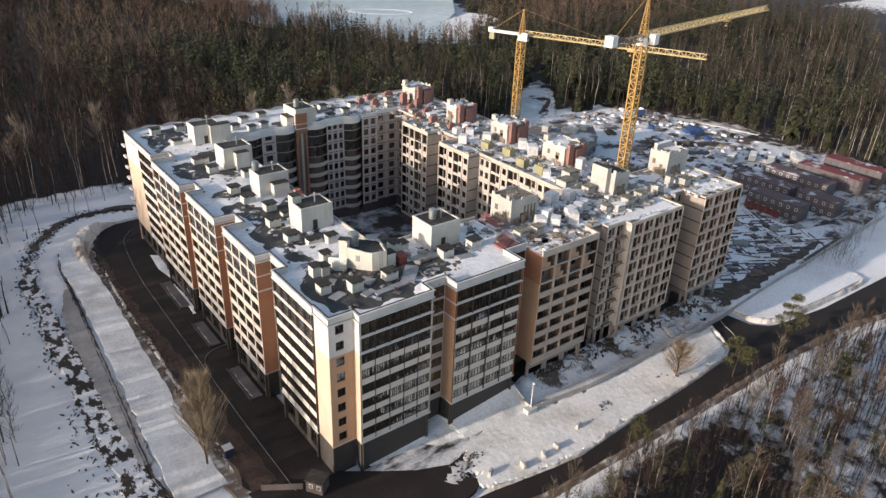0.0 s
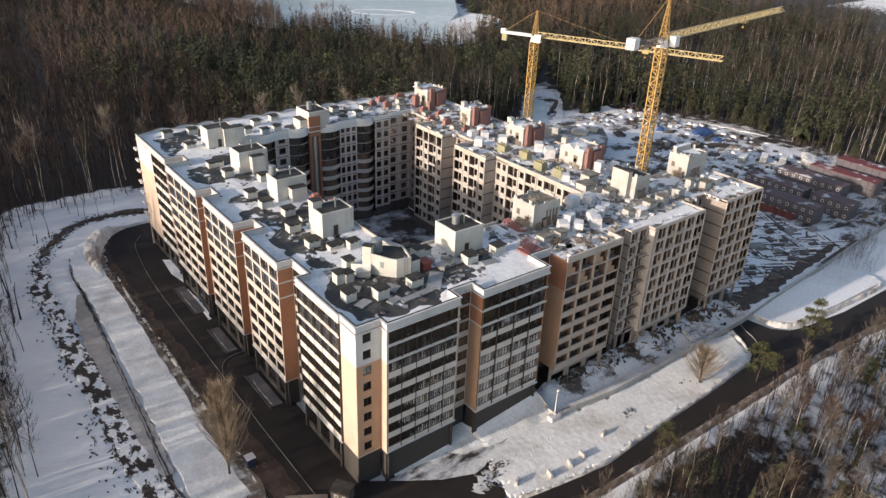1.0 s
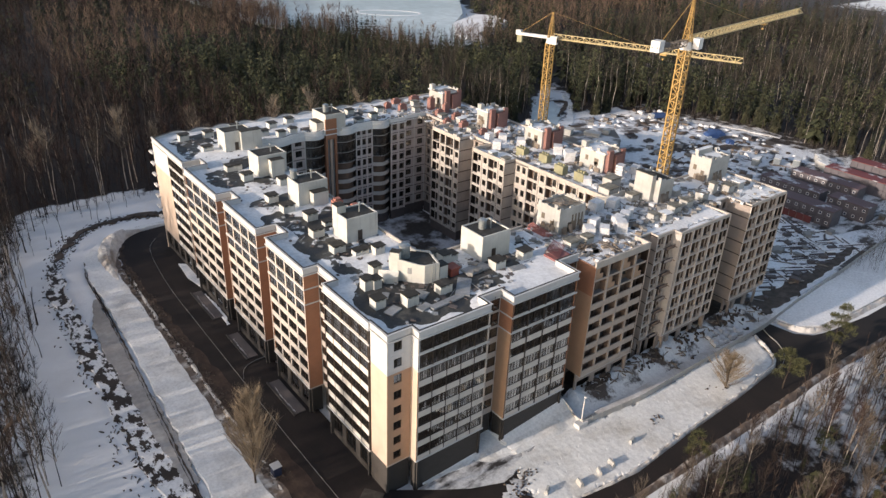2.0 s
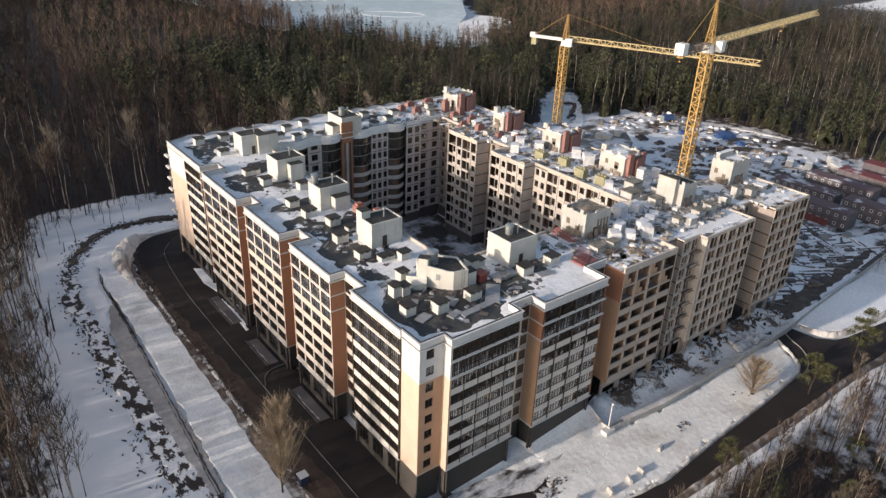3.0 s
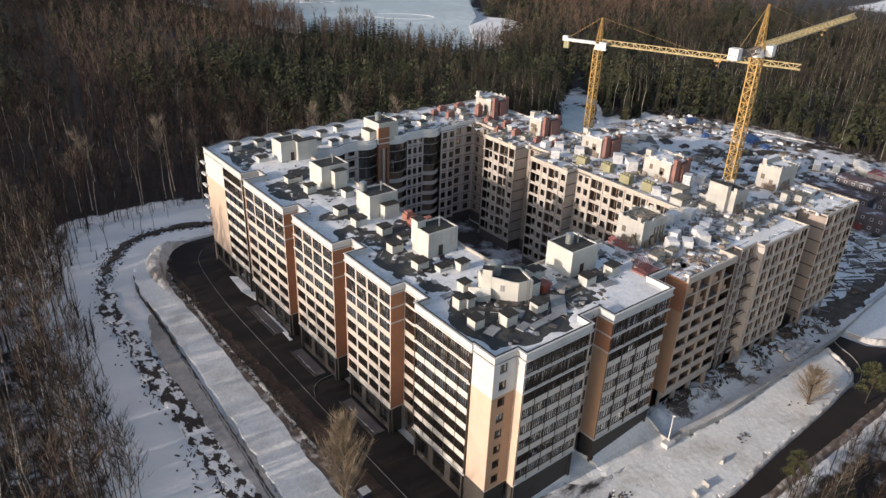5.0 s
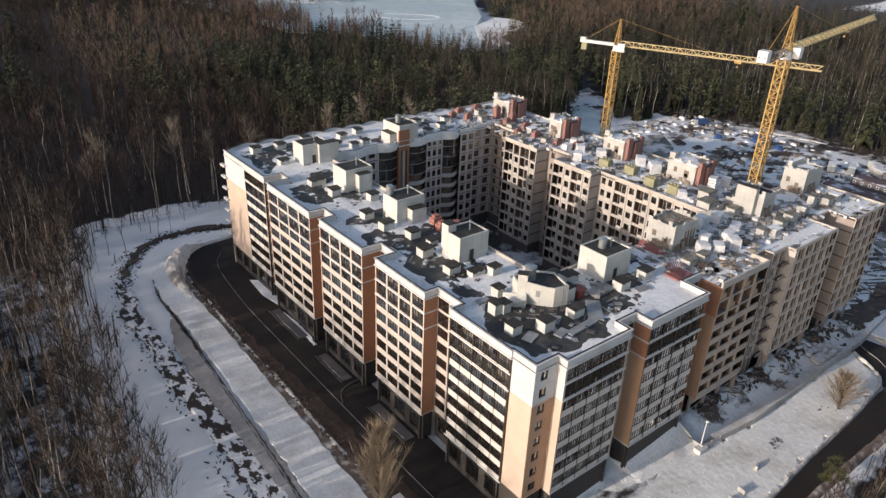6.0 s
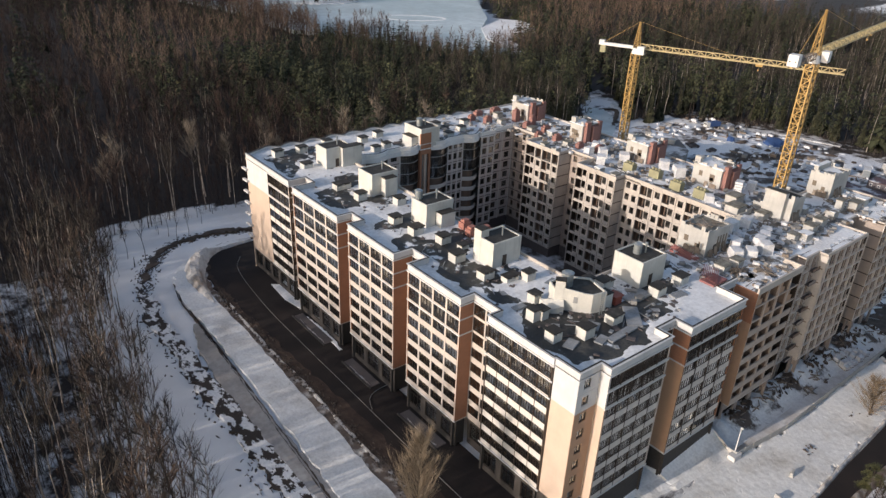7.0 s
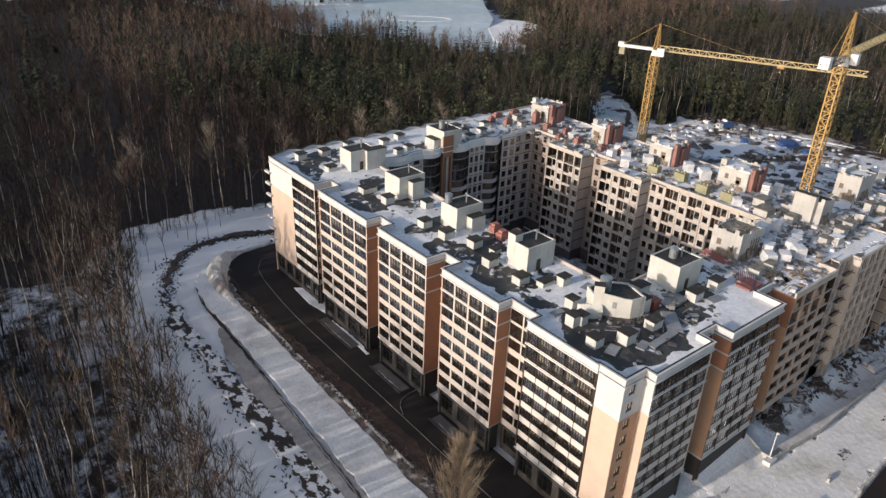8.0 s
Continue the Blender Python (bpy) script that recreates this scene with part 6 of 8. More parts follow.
def roof_litter():
    s = Shape()
    r = random.Random(21)
    for x0, y0, x1, y1, n in ((84.5, 79.5, 97, 97, 70), (99, 83, 131, 97, 130), (111, 99, 130, 188, 260), (133, 79, 147, 92, 30), (88, 172, 111, 189, 90), (61, 84, 66, 97, 12), (79, 84, 83, 97, 25)):
        for _ in range(n):
            x, y, a = r.uniform(x0, x1), r.uniform(y0, y1), r.uniform(0, math.pi)
            w, d, h = r.choice(((2.4, 0.2, 0.15), (1.4, 0.9, 0.25), (0.6, 0.5, 0.4), (3.2, 0.15, 0.1), (0.9, 0.9, 0.7)))
            s.box(-w / 2, -d / 2, -0.02, w / 2, d / 2, h, pose(x, y, ROOF, 0, 0, math.degrees(a)))
    tagged(part("building_debris", s, GREY_CONCRETE, unfinished, "planks, blocks and scraps left on the roof"), kind="stuff")
    pale, dark, raw_pale, raw_dark = Shape(), Shape(), Shape(), Shape()
    for x0, y0, x1, y1, n in ((44, 82, 57, 99, 60), (57, 81, 82, 97, 110), (43, 100, 59, 187, 190), (60, 173, 88, 188, 90)):
        for k in range(n):
            x, y, a = r.uniform(x0, x1), r.uniform(y0, y1), r.uniform(0, 180)
            w, d, h = r.choice(((1.8, 0.12, 0.1), (0.9, 0.6, 0.12), (0.5, 0.4, 0.3), (2.6, 0.1, 0.08), (0.35, 0.3, 0.25), (1.4, 0.9, 0.07)))
            (pale if k % 2 else dark).box(-w / 2, -d / 2, -0.02, w / 2, d / 2, h, pose(x, y, ROOF, 0, 0, a))
    for x0, y0, x1, y1, n in ((84.5, 79.5, 97, 97, 60), (99, 83, 131, 97, 120), (111, 99, 130, 188, 220), (133, 79, 147, 92, 40)):
        for k in range(n):
            x, y, a = r.uniform(x0, x1), r.uniform(y0, y1), r.uniform(0, 180)
            w, d, h = r.choice(((1.2, 0.8, 0.6), (0.7, 0.6, 0.5), (2.2, 1.2, 0.12), (3.0, 0.14, 0.1)))
            (raw_pale if k % 3 else raw_dark).box(-w / 2, -d / 2, -0.02, w / 2, d / 2, h, pose(x, y, ROOF, 0, 0, a))
    tagged(part("roof_litter", raw_pale, WRAP, unfinished, "white-wrapped packs and snowy scraps left on the roof"), kind="stuff")
    tagged(part("roof_litter", raw_dark, TIMBER, unfinished, "boards and timber scraps left on the roof"), kind="stuff")
    tagged(part("roof_litter", pale, PALE_SHEET, finished, "pale sheets, blocks and scraps left on the roof"), kind="stuff")
    tagged(part("roof_litter", dark, CABIN, finished, "dark boards and scraps left on the roof"), kind="stuff")


roof_litter()
for n, (line, widths) in enumerate((([(85, 80.5), (90, 82), (97, 80.6)], [2.5, 4, 2]), ([(110, 81), (118, 82.6), (125, 81)], [3, 4.5, 3]), ([(136, 81), (142, 84), (147, 82)], [3, 6, 4]), ([(112, 104), (116, 112), (112, 124)], [3, 5, 3]))):
    part("snow_drift", strip_shape(line, widths, ROOF - 0.02, ROOF + 0.09 + 0.004 * n, 0.6, 90 + n), SNOW, unfinished)
rack = part("steel_rack", Shape().box(78.8, 84.0, ROOF, 83.0, 86.8, ROOF + 0.5), PINK_STEEL, finished, "rack of red-primed steel")
rack_two = part("steel_rack", Shape().box(84.6, 92.6, ROOF, 86.0, 97.2, ROOF + 0.4), PINK_STEEL, unfinished, "rack of faded red-primed steel")
for k in range(7):
    part("steel_bar", Shape().bar((84.4 + 0.25 * k, 91.5, ROOF + 0.5), (84.9 + 0.2 * k, 97.4, ROOF + 0.7 + 0.05 * k), 0.07), PINK_STEEL, rack_two)
for k in range(9):
    part("steel_bar", Shape().bar((79.5, 84.0 + k * 0.35, ROOF + 0.6 + 0.04 * k), (84.0, 86.5 + k * 0.35, ROOF + 0.9), 0.08), PINK_STEEL, rack)


# ---- tower cranes ----
def lattice(a, b, side, panels, chord, brace, up=(0, 0, 1), tri=False):
    """A lattice box girder from a to b: chords, battens and diagonals."""
    a, b = Vector(a), Vector(b)
    d = (b - a).normalized()
    u = d.cross(Vector(up))
    u = u.normalized() if u.length > 0.01 else Vector((1, 0, 0))
    v = u.cross(d).normalized()
    corners = [(-0.5, 0), (0.5, 0), (0, 0.9)] if tri else [(-0.5, -0.5), (0.5, -0.5), (0.5, 0.5), (-0.5, 0.5)]
    rows = [[a + (b - a) * (i / panels) + (u * c[0] + v * c[1]) * side for c in corners] for i in range(panels + 1)]
    s, n = Shape(), len(corners)
    for c in range(n):
        s.bar(rows[0][c], rows[-1][c], chord)
    for i in range(panels):
        for c in range(n):
            e = (c + 1) % n
            s.bar(rows[i][c], rows[i][e], brace)
            s.bar(rows[i][c], rows[i + 1][e], brace) if (i + c) % 2 else s.bar(rows[i][e], rows[i + 1][c], brace)
    return s


def tower_crane(x, y, z0, height, apex, direction, reach, counter, label, solid):
    ob = thing("tower_crane", x, y, z0, label, "crane", "tower cranes")
    d = Vector((direction[0], direction[1], 0)).normalized()
    side = Vector((-d.y, d.x, 0))
    base = Vector((x, y, height))
    part("footing", Shape().box(x - 2.5, y - 2.5, z0 - 0.3, x + 2.5, y + 2.5, z0 + 0.9), GREY_CONCRETE, ob)
    part("mast", lattice((x, y, z0 + 0.9), base, 1.9, int((height - z0) / 1.7), 0.2, 0.12, (1, 0, 0)), YELLOW, ob)
    part("slewing_ring", Shape().bar(base, base + Vector((0, 0, 1.6)), 1.35, 1.1, 12), WHITE_STEEL, ob)
    turn = pose(x, y, height + 1.6, 0, 0, math.degrees(math.atan2(d.y, d.x)))
    cab = part("cab", Shape().box(0.8, -2.6, -1.4, 2.9, -1.1, 0.9), WHITE_STEEL, ob, "white operator cab", turn)
    part("cab_window", Shape().box(2.9, -2.45, -0.9, 2.94, -1.25, 0.6), GLASS, cab, "", turn)
    root = base + Vector((0, 0, 1.6))
    head, steps = Shape(), 6
    for u, v in ((-0.75, -0.75), (0.75, -0.75), (0.75, 0.75), (-0.75, 0.75)):
        head.bar((x + u, y + v, root.z), (x + u * 0.15, y + v * 0.15, apex), 0.12)
    for k in range(1, steps):
        f, z = 0.75 * (1 - 0.85 * k / steps), root.z + (apex - root.z) * k / steps
        ring = [(x - f, y - f, z), (x + f, y - f, z), (x + f, y + f, z), (x - f, y + f, z)]
        below = 0.75 * (1 - 0.85 * (k - 1) / steps)
        foot = [(x - below, y - below), (x + below, y - below), (x + below, y + below), (x - below, y + below)]
        for c in range(4):
            head.bar(ring[c], ring[(c + 1) % 4], 0.06)
            head.bar((*foot[c], root.z + (apex - root.z) * (k - 1) / steps), ring[(c + 1) % 4], 0.06)
    part("tower_head", head, YELLOW, ob)
    part("jib", lattice(root + d * 1.0, root + d * reach, 1.5, int(reach / 1.9), 0.13, 0.08, tri=True), JIB_YELLOW, ob)
    w = root - d * (counter - 1.2)
    turned = math.degrees(math.atan2(d.y, d.x))
    if solid:
        part("counter_jib", Shape().box(-counter, -0.6, -0.25, -1.0, 0.6, 0.55, pose(root.x, root.y, root.z, 0, 0, turned)).box(-counter, -0.65, 0.55, -counter + 1.6, 0.65, 1.2, pose(root.x, root.y, root.z, 0, 0, turned)), WHITE_STEEL, ob)
        part("counterweight", Shape().box(-0.7, -0.6, -2.4, 0.9, 0.6, -0.254, pose(w.x, w.y, w.z, 0, 0, turned)), LIME, ob)
    else:
        part("counter_jib", lattice(root - d * 1.0, root - d * counter, 1.2, int(counter / 2), 0.11, 0.07), TIMBER, ob, "dull brown lattice counter-jib")
        part("counterweight", Shape().box(-0.9, -1.0, -0.4, 1.3, 1.0, 1.9, pose(w.x, w.y, w.z, 0, 0, turned)), WHITE_STEEL, ob)
        part("winch", Shape().box(1.9, -0.7, 0.2, 4.6, 0.7, 1.1, pose(w.x, w.y, w.z, 0, 0, turned)), CABIN, ob)
    for k in (reach * 0.5,):
        part("tie_bar", Shape().bar((x, y, apex), root + d * k + Vector((0, 0, 1.3)), 0.03), YELLOW, ob)
    part("tie_bar", Shape().bar((x, y, apex), root - d * (counter - 1.5) + Vector((0, 0, 0.6)), 0.06), YELLOW, ob)
    t = root + d * reach * 0.62
    trolley = part("trolley", Shape().box(-0.9, -0.8, -0.7, 0.9, 0.8, -0.1, pose(t.x, t.y, t.z, 0, 0, math.degrees(math.atan2(d.y, d.x)))), YELLOW, ob)
    part("hook_rope", Shape().bar((t.x, t.y, t.z - 0.7), (t.x, t.y, t.z - 1.6), 0.03).box(t.x - 0.2, t.y - 0.2, t.z - 2.0, t.x + 0.2, t.y + 0.2, t.z - 1.6), YELLOW, trolley)
    return ob


tower_crane(155.5, 164.0, 0.0, 48.6, 57.8, (0.385, -0.923), 56.0, 11.5, "yellow lattice tower crane with a flat jib behind the building", True)
tower_crane(134.2, 102.2, 0.0, 59.5, 70.5, (0.984, 0.179), 76.0, 15.5, "tall yellow lattice tower crane rising beside the unfinished building", False)


# ---- trees ----
def bare_tree(seed, limbs, twigs, spread, low=0.35, slim=1.0, fine=0.0032, light=False, rise=(0.9, 1.9), upward=0.0):
    """A leafless tree of height 1: trunk, rising limbs, fine twigs. Returns vertices, triangles and slots."""
    r = random.Random(seed)
    v, t, slot = [], [], []

    def stick(a, b, r0, r1, sides, which):
        a, b = Vector(a), Vector(b)
        q = (b - a).to_track_quat("Z", "Y").to_matrix()
        k = len(v)
        for p, rad in ((a, r0), (b, r1)):
            for i in range(sides):
                w = 2 * math.pi * i / sides
                v.append(tuple(p + q @ Vector((rad * math.cos(w), rad * math.sin(w), 0))))
        for i in range(sides):
            j = (i + 1) % sides
            t.extend([(k + i, k + j, k + sides + j), (k + i, k + sides + j, k + sides + i)])
            slot.extend([which, which])

    def blade(a, b, w):
        a, b = Vector(a), Vector(b)
        sidev = (b - a).cross(Vector((r.uniform(-1, 1), r.uniform(-1, 1), r.uniform(-1, 1)))).normalized() * w
        k = len(v)
        v.extend([tuple(a - sidev), tuple(a + sidev), tuple(b)])
        t.append((k, k + 1, k + 2))
        slot.append(1)
    bend = [Vector((0, 0, 0))]
    for k in range(1, 5):
        bend.append(Vector((r.gauss(0, 0.006) * k, r.gauss(0, 0.006) * k, k / 4)))
    for k in range(4):
        stick(bend[k], bend[k + 1], 0.0095 * slim * (1 - k * 0.22), 0.0095 * slim * (1 - (k + 1) * 0.23), 3 if light else 4, 0)

    def on_trunk(h):
        k = min(3, int(h * 4))
        return bend[k].lerp(bend[k + 1], h * 4 - k)
    tips = []
    for i in range(limbs):
        h = low + (0.95 - low) * (i + r.random()) / limbs
        w = r.uniform(0, 2 * math.pi)
        reach = spread * (1.15 - h) * r.uniform(0.6, 1.2)
        a = on_trunk(h)
        b = a + Vector((math.cos(w) * reach, math.sin(w) * reach, min(reach * r.uniform(*rise), 1.02 - h)))
        if light:
            blade(a, b, 0.0032 * slim)
        else:
            stick(a, b, 0.0035 * slim, 0.001, 3, 1)
        tips.append((a, b))
    for i in range(twigs):
        a, b = r.choice(tips)
        p = a.lerp(b, r.uniform(0.25, 1.0))
        d = (b - a).normalized() + Vector((r.uniform(-0.8, 0.8), r.uniform(-0.8, 0.8), r.uniform(-0.1, 0.8) + upward))
        blade(p, p + d.normalized() * r.uniform(0.06, 0.15), fine)
    return np.array(v), np.array(t), np.array(slot)


def conifer(seed, tiers, fans, wide, bare):
    """A pine or spruce of height 1: trunk and tiers of drooping sprays."""
    r = random.Random(seed)
    v, t, slot = [], [], []
    for k in range(3):
        w = 2 * math.pi * k / 3
        v += [(0.011 * math.cos(w), 0.011 * math.sin(w), 0), (0.003 * math.cos(w), 0.003 * math.sin(w), 0.97)]
    for k in range(3):
        a, b = 2 * k, 2 * ((k + 1) % 3)
        t += [(a, b, b + 1), (a, b + 1, a + 1)]
        slot += [0, 0]
    for i in range(tiers):
        h = bare + (1 - bare) * (i + r.uniform(-0.4, 0.4)) / tiers
        reach = wide * (1 - (h - bare) / (1 - bare)) ** 0.75 * r.uniform(0.6, 1.2) + 0.015
        for j in range(fans):
            w = 2 * math.pi * (j + r.random()) / fans
            d = Vector((math.cos(w), math.sin(w), 0))
            side = Vector((-d.y, d.x, 0)) * reach * r.uniform(0.28, 0.45)
            drop = reach * r.uniform(-0.15, 0.45)
            a = Vector((0, 0, h + reach * 0.35))
            tip = d * reach * r.uniform(0.75, 1.1) + Vector((0, 0, h - drop))
            mid = d * reach * 0.55 + Vector((0, 0, h + 0.2 * reach))
            k = len(v)
            v += [tuple(a), tuple(mid + side), tuple(tip), tuple(mid - side)]
            t += [(k, k + 1, k + 2), (k, k + 2, k + 3)]
            slot += [1, 1]
    return np.array(v), np.array(t), np.array(slot)


def pine(seed, boughs, sprays, wide, bare, blade=0.009):
    """A rounded pine of height 1: bare lower trunk, boughs that end in loose clumps of needle sprays."""
    r = random.Random(seed)
    base = bare_tree(seed, 5, 0, 0.1, bare, 1.3, light=True)
    v, t, slot = [tuple(p) for p in base[0]], [tuple(p) for p in base[1]], [0] * len(base[1])
    for i in range(boughs):
        h = bare + (0.96 - bare) * (i + r.random()) / boughs
        w = r.uniform(0, 2 * math.pi)
        reach = wide * math.sin(math.pi * (0.25 + 0.72 * (h - bare) / (1 - bare))) * r.uniform(0.45, 1.0)
        hub = Vector((math.cos(w) * reach, math.sin(w) * reach, h))
        size = r.uniform(0.04, 0.095)
        for _ in range(sprays):
            d = Vector((r.gauss(0, 1), r.gauss(0, 1), r.gauss(0, 0.45)))
            d = d.normalized() * size * r.uniform(0.3, 1.0)
            side = d.cross(Vector((r.gauss(0, 1), r.gauss(0, 1), r.gauss(0, 1)))).normalized() * blade * r.uniform(0.7, 1.3)
            out = d.normalized() * blade * r.uniform(1.4, 3.2) + Vector((0, 0, 0.008))
            k = len(v)
            v += [tuple(hub + d - side), tuple(hub + d + side), tuple(hub + d + out)]
            t.append((k, k + 1, k + 2))
            slot.append(1)
    return np.array(v), np.array(t), np.array(slot)


def forest(name, templates, spots, mats, label):
    """One object of many trees; spots are x, y, z, height, turn, template."""
    vs, ts, ss, k = [], [], [], 0
    for x, y, z, h, turn, which in spots:
        v, t, s = templates[which]
        c, n = math.cos(turn), math.sin(turn)
        wide = h * (0.8 + 0.4 * ((which * 7 + int(x * 13)) % 10) / 10)
        sway = 0.045 * h * v[:, 2]
        vs.append(np.stack([x + wide * (v[:, 0] * c - v[:, 1] * n) + sway * math.sin(turn * 7), y + wide * (v[:, 0] * n + v[:, 1] * c) + sway * math.cos(turn * 7), z + h * v[:, 2]], 1))
        ts.append(t + k)
        ss.append(s)
        k += len(v)
    data = arrays_mesh(name, np.concatenate(vs), np.concatenate(ts), np.concatenate(ss), mats)
    return tagged(new(name, data), label, "trees", "", "stuff")


rng = random.Random(77)
bare_templates = [bare_tree(100 + i, 15, 92, 0.16 + 0.03 * (i % 3), 0.40, 0.75, 0.0027, True, (0.9, 2.2), 0.22) for i in range(8)]
bare_templates += [bare_tree(140 + i, 18, 150, 0.10 + 0.02 * (i % 3), 0.45, 0.85, 0.0013, True, (1.3, 2.6), 0.4) for i in range(5)]
bare_templates += [bare_tree(160 + i, 12, 84, 0.14 + 0.03 * (i % 2), 0.56, 0.9, 0.0024, True, (0.9, 2.2), 0.22) for i in range(4)]
pine_templates = [pine(200 + i, 12, 15, 0.11 + 0.02 * (i % 3), 0.36, 0.017) if i % 3 else conifer(200 + i, 15, 6, 0.13 + 0.02 * (i % 2), 0.14) for i in range(6)] + [pine(220 + i, 13, 42, 0.13, 0.32, 0.008) for i in range(2)]
bare_templates += [bare_tree(180 + i, 10, 56, 0.18 + 0.03 * (i % 3), 0.40, 0.7, 0.0038, True, (0.9, 2.2), 0.22) for i in range(4)]
pine_templates += [conifer(240 + i, 11, 5, 0.15 + 0.02 * i, 0.12) for i in range(3)]
bare_spots, pine_spots = [], []
step = 4.5
for gx in np.arange(-300, 620, step):
    for gy in np.arange(60, 720, step):
        far = math.hypot(gx - 0, gy - 0)
        shoreward = 140 < gx < 310 and gy > 290
        if far > 260 and not shoreward and rng.random() < min(0.42, (far - 260) / 420):
            continue
        x, y = gx + rng.uniform(-2.3, 2.3), gy + rng.uniform(-2.3, 2.3)
        if not inside(WOOD, x, y) or inside(CLEARING, x, y):
            continue
        if x < -0.75 * y - 60 or x > 1.9 * y + 130 or y < 100 and x < 200 and x < -80:
            continue
        near_left = x < 6 and y < 205
        open_wood = -34 < x < -8 and 172 < y < 216
        belt = -9 - 0.12 * max(0, 172 - y) < x < 7 and 105 < y < 222
        if rng.random() < (0.88 if inside(GLADE, x, y) else 0.62 if open_wood else 0.05 if near_left else 0.0):
            continue
        behind = 100 < x < 280 and 205 < y < 400
        # Unseen dense pines west of x -62 are added to block low sun.
        green = 1.5 * noise.noise((x * 0.02, y * 0.02, 3.3)) + (1.0 if behind else 0.32 if x > 150 else -0.35 if x > 60 else -0.7) + (0.12 if y > 300 else 0) + (1.3 if x < -62 and y < 250 else 0.25 if belt else 0)
        rim = shoreward and not inside(WOOD, x + 24, y + 24)
        grove = 205 < x < 250 and 392 < y < 470
        green += (0.5 if grove else 0.2 if x > 245 else -0.9) if rim else 0.0
        z = ground_height(x, y) - 0.1
        h = (0.9 if rim and not grove and y < 460 else 1.0) * rng.uniform(13, 26) * (1.12 if near_left else 0.92 if shoreward else 1.0)
        if rng.random() < 0.20 + green * 0.55:
            which = 6 + rng.randrange(2) if x < 30 and y < 240 else 8 + rng.randrange(3) if far > 380 else rng.randrange(6)
            pine_spots.append((x, y, z, h * (0.78 if shoreward else 1.0) * rng.uniform(0.72, 1.1), rng.uniform(0, 6.3), which))
        else:
            which = 13 + rng.randrange(4) if open_wood else rng.randrange(8) if belt else 8 + rng.randrange(5) if -75 < x < 14 and y < 225 else 13 + rng.randrange(4) if x > 190 and y < 330 else 17 + rng.randrange(4) if far > 380 else rng.randrange(8)
            bare_spots.append((x, y, z, h, rng.uniform(0, 6.3), which))
            if rim:
                for dx, dy in ((2.1, 1.2), (-1.4, 2.2), (0.4, -2.2)):
                    if inside(WOOD, x + dx, y + dy):
                        bare_spots.append((x + dx, y + dy, z, h * rng.uniform(0.75, 1.05), rng.uniform(0, 6.3), 17 + rng.randrange(4)))
            if belt and not inside(GLADE, x, y):
                bare_spots.append((x + 1.7, y - 1.4, z, h * 0.7, rng.uniform(0, 6.3), rng.randrange(8)))
                bare_spots.append((x - 1.2, y + 1.9, z, h * 0.85, rng.uniform(0, 6.3), rng.randrange(8)))

for k in range(46):
    x = rng.uniform(268, 328)
    y = 600 + rng.uniform(-6, 8)
    (pine_spots if k % 3 else bare_spots).append((x, y, 2.4, rng.uniform(12, 20), rng.uniform(0, 6.3), rng.randrange(6)))


def pale_one(i, x, y):
    """Which of the leafless trees are birches."""
    return (i % 7 == 0 and math.hypot(x, y) < 330) or (x > 190 and y < 270 and i % 7 < 3) or (x < 8 and y < 218 and i % 5 < 2)


birch_spots = [s for i, s in enumerate(bare_spots) if pale_one(i, s[0], s[1])]
brown_spots = [s for i, s in enumerate(bare_spots) if not pale_one(i, s[0], s[1])]
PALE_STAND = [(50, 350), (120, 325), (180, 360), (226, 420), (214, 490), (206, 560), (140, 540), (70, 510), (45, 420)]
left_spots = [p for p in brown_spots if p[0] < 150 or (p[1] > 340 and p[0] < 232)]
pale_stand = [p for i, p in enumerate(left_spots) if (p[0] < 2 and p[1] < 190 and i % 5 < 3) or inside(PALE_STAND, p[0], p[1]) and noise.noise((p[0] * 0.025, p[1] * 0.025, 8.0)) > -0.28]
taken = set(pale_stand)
forest("bare_forest", bare_templates, pale_stand, [DARK_BARK, LIGHT_BROWN_TWIG], "leafless stand with faded light brown crowns")
forest("bare_forest", bare_templates, [p for p in left_spots if p not in taken], [DARK_BARK, TWIG], "dense leafless dark brown winter forest")
right_spots = [p for p in brown_spots if p[0] >= 150 and (p[1] <= 340 or p[0] >= 232)]
forest("bare_forest", bare_templates, [p for p in right_spots if p[1] <= 330], [DARK_BARK, GREY_TWIG], "dense leafless grey-brown winter forest")
# Brightness of lit far crowns is put into the lighter twigs.
forest("bare_forest", bare_templates, [p for p in right_spots if p[1] > 330], [DARK_BARK, LIGHT_BROWN_TWIG], "distant leafless forest with faded light brown crowns")
forest("birch_forest", bare_templates, birch_spots, [BIRCH, GREY_TWIG], "pale-trunked leafless birches among the winter forest")
forest("pine_forest", pine_templates, pine_spots, [DARK_BARK, NEEDLE], "dark green pines and spruces of the forest")


# Woods beside the road, tree by tree.
def tree_maker(name, template, mats, label, category="tree"):
    """Meshes of trunk and crown for copies of one tree."""
    v, t, s = template
    out = []
    for which, part_name in ((0, "trunk"), (1, "crown")):
        tris = t[s == which]
        used = np.unique(tris)
        remap = np.zeros(len(v), dtype=int)
        remap[used] = np.arange(len(used))
        out.append(arrays_mesh(part_name, v[used], remap[tris], np.zeros(len(tris)), [mats[which]]))
    return out


def plant(name, meshes, x, y, h, turn, label, group="", wide=1.0):
    z = ground_height(x, y) - 0.1
    ob = thing(name, x, y, z, label, "tree", group)
    m = pose(x, y, z, 0, 0, turn) @ Matrix.Diagonal((h * wide, h * wide, h, 1))
    link_part("trunk", meshes[0], ob, m)
    link_part("crown", meshes[1], ob, m)
    return ob


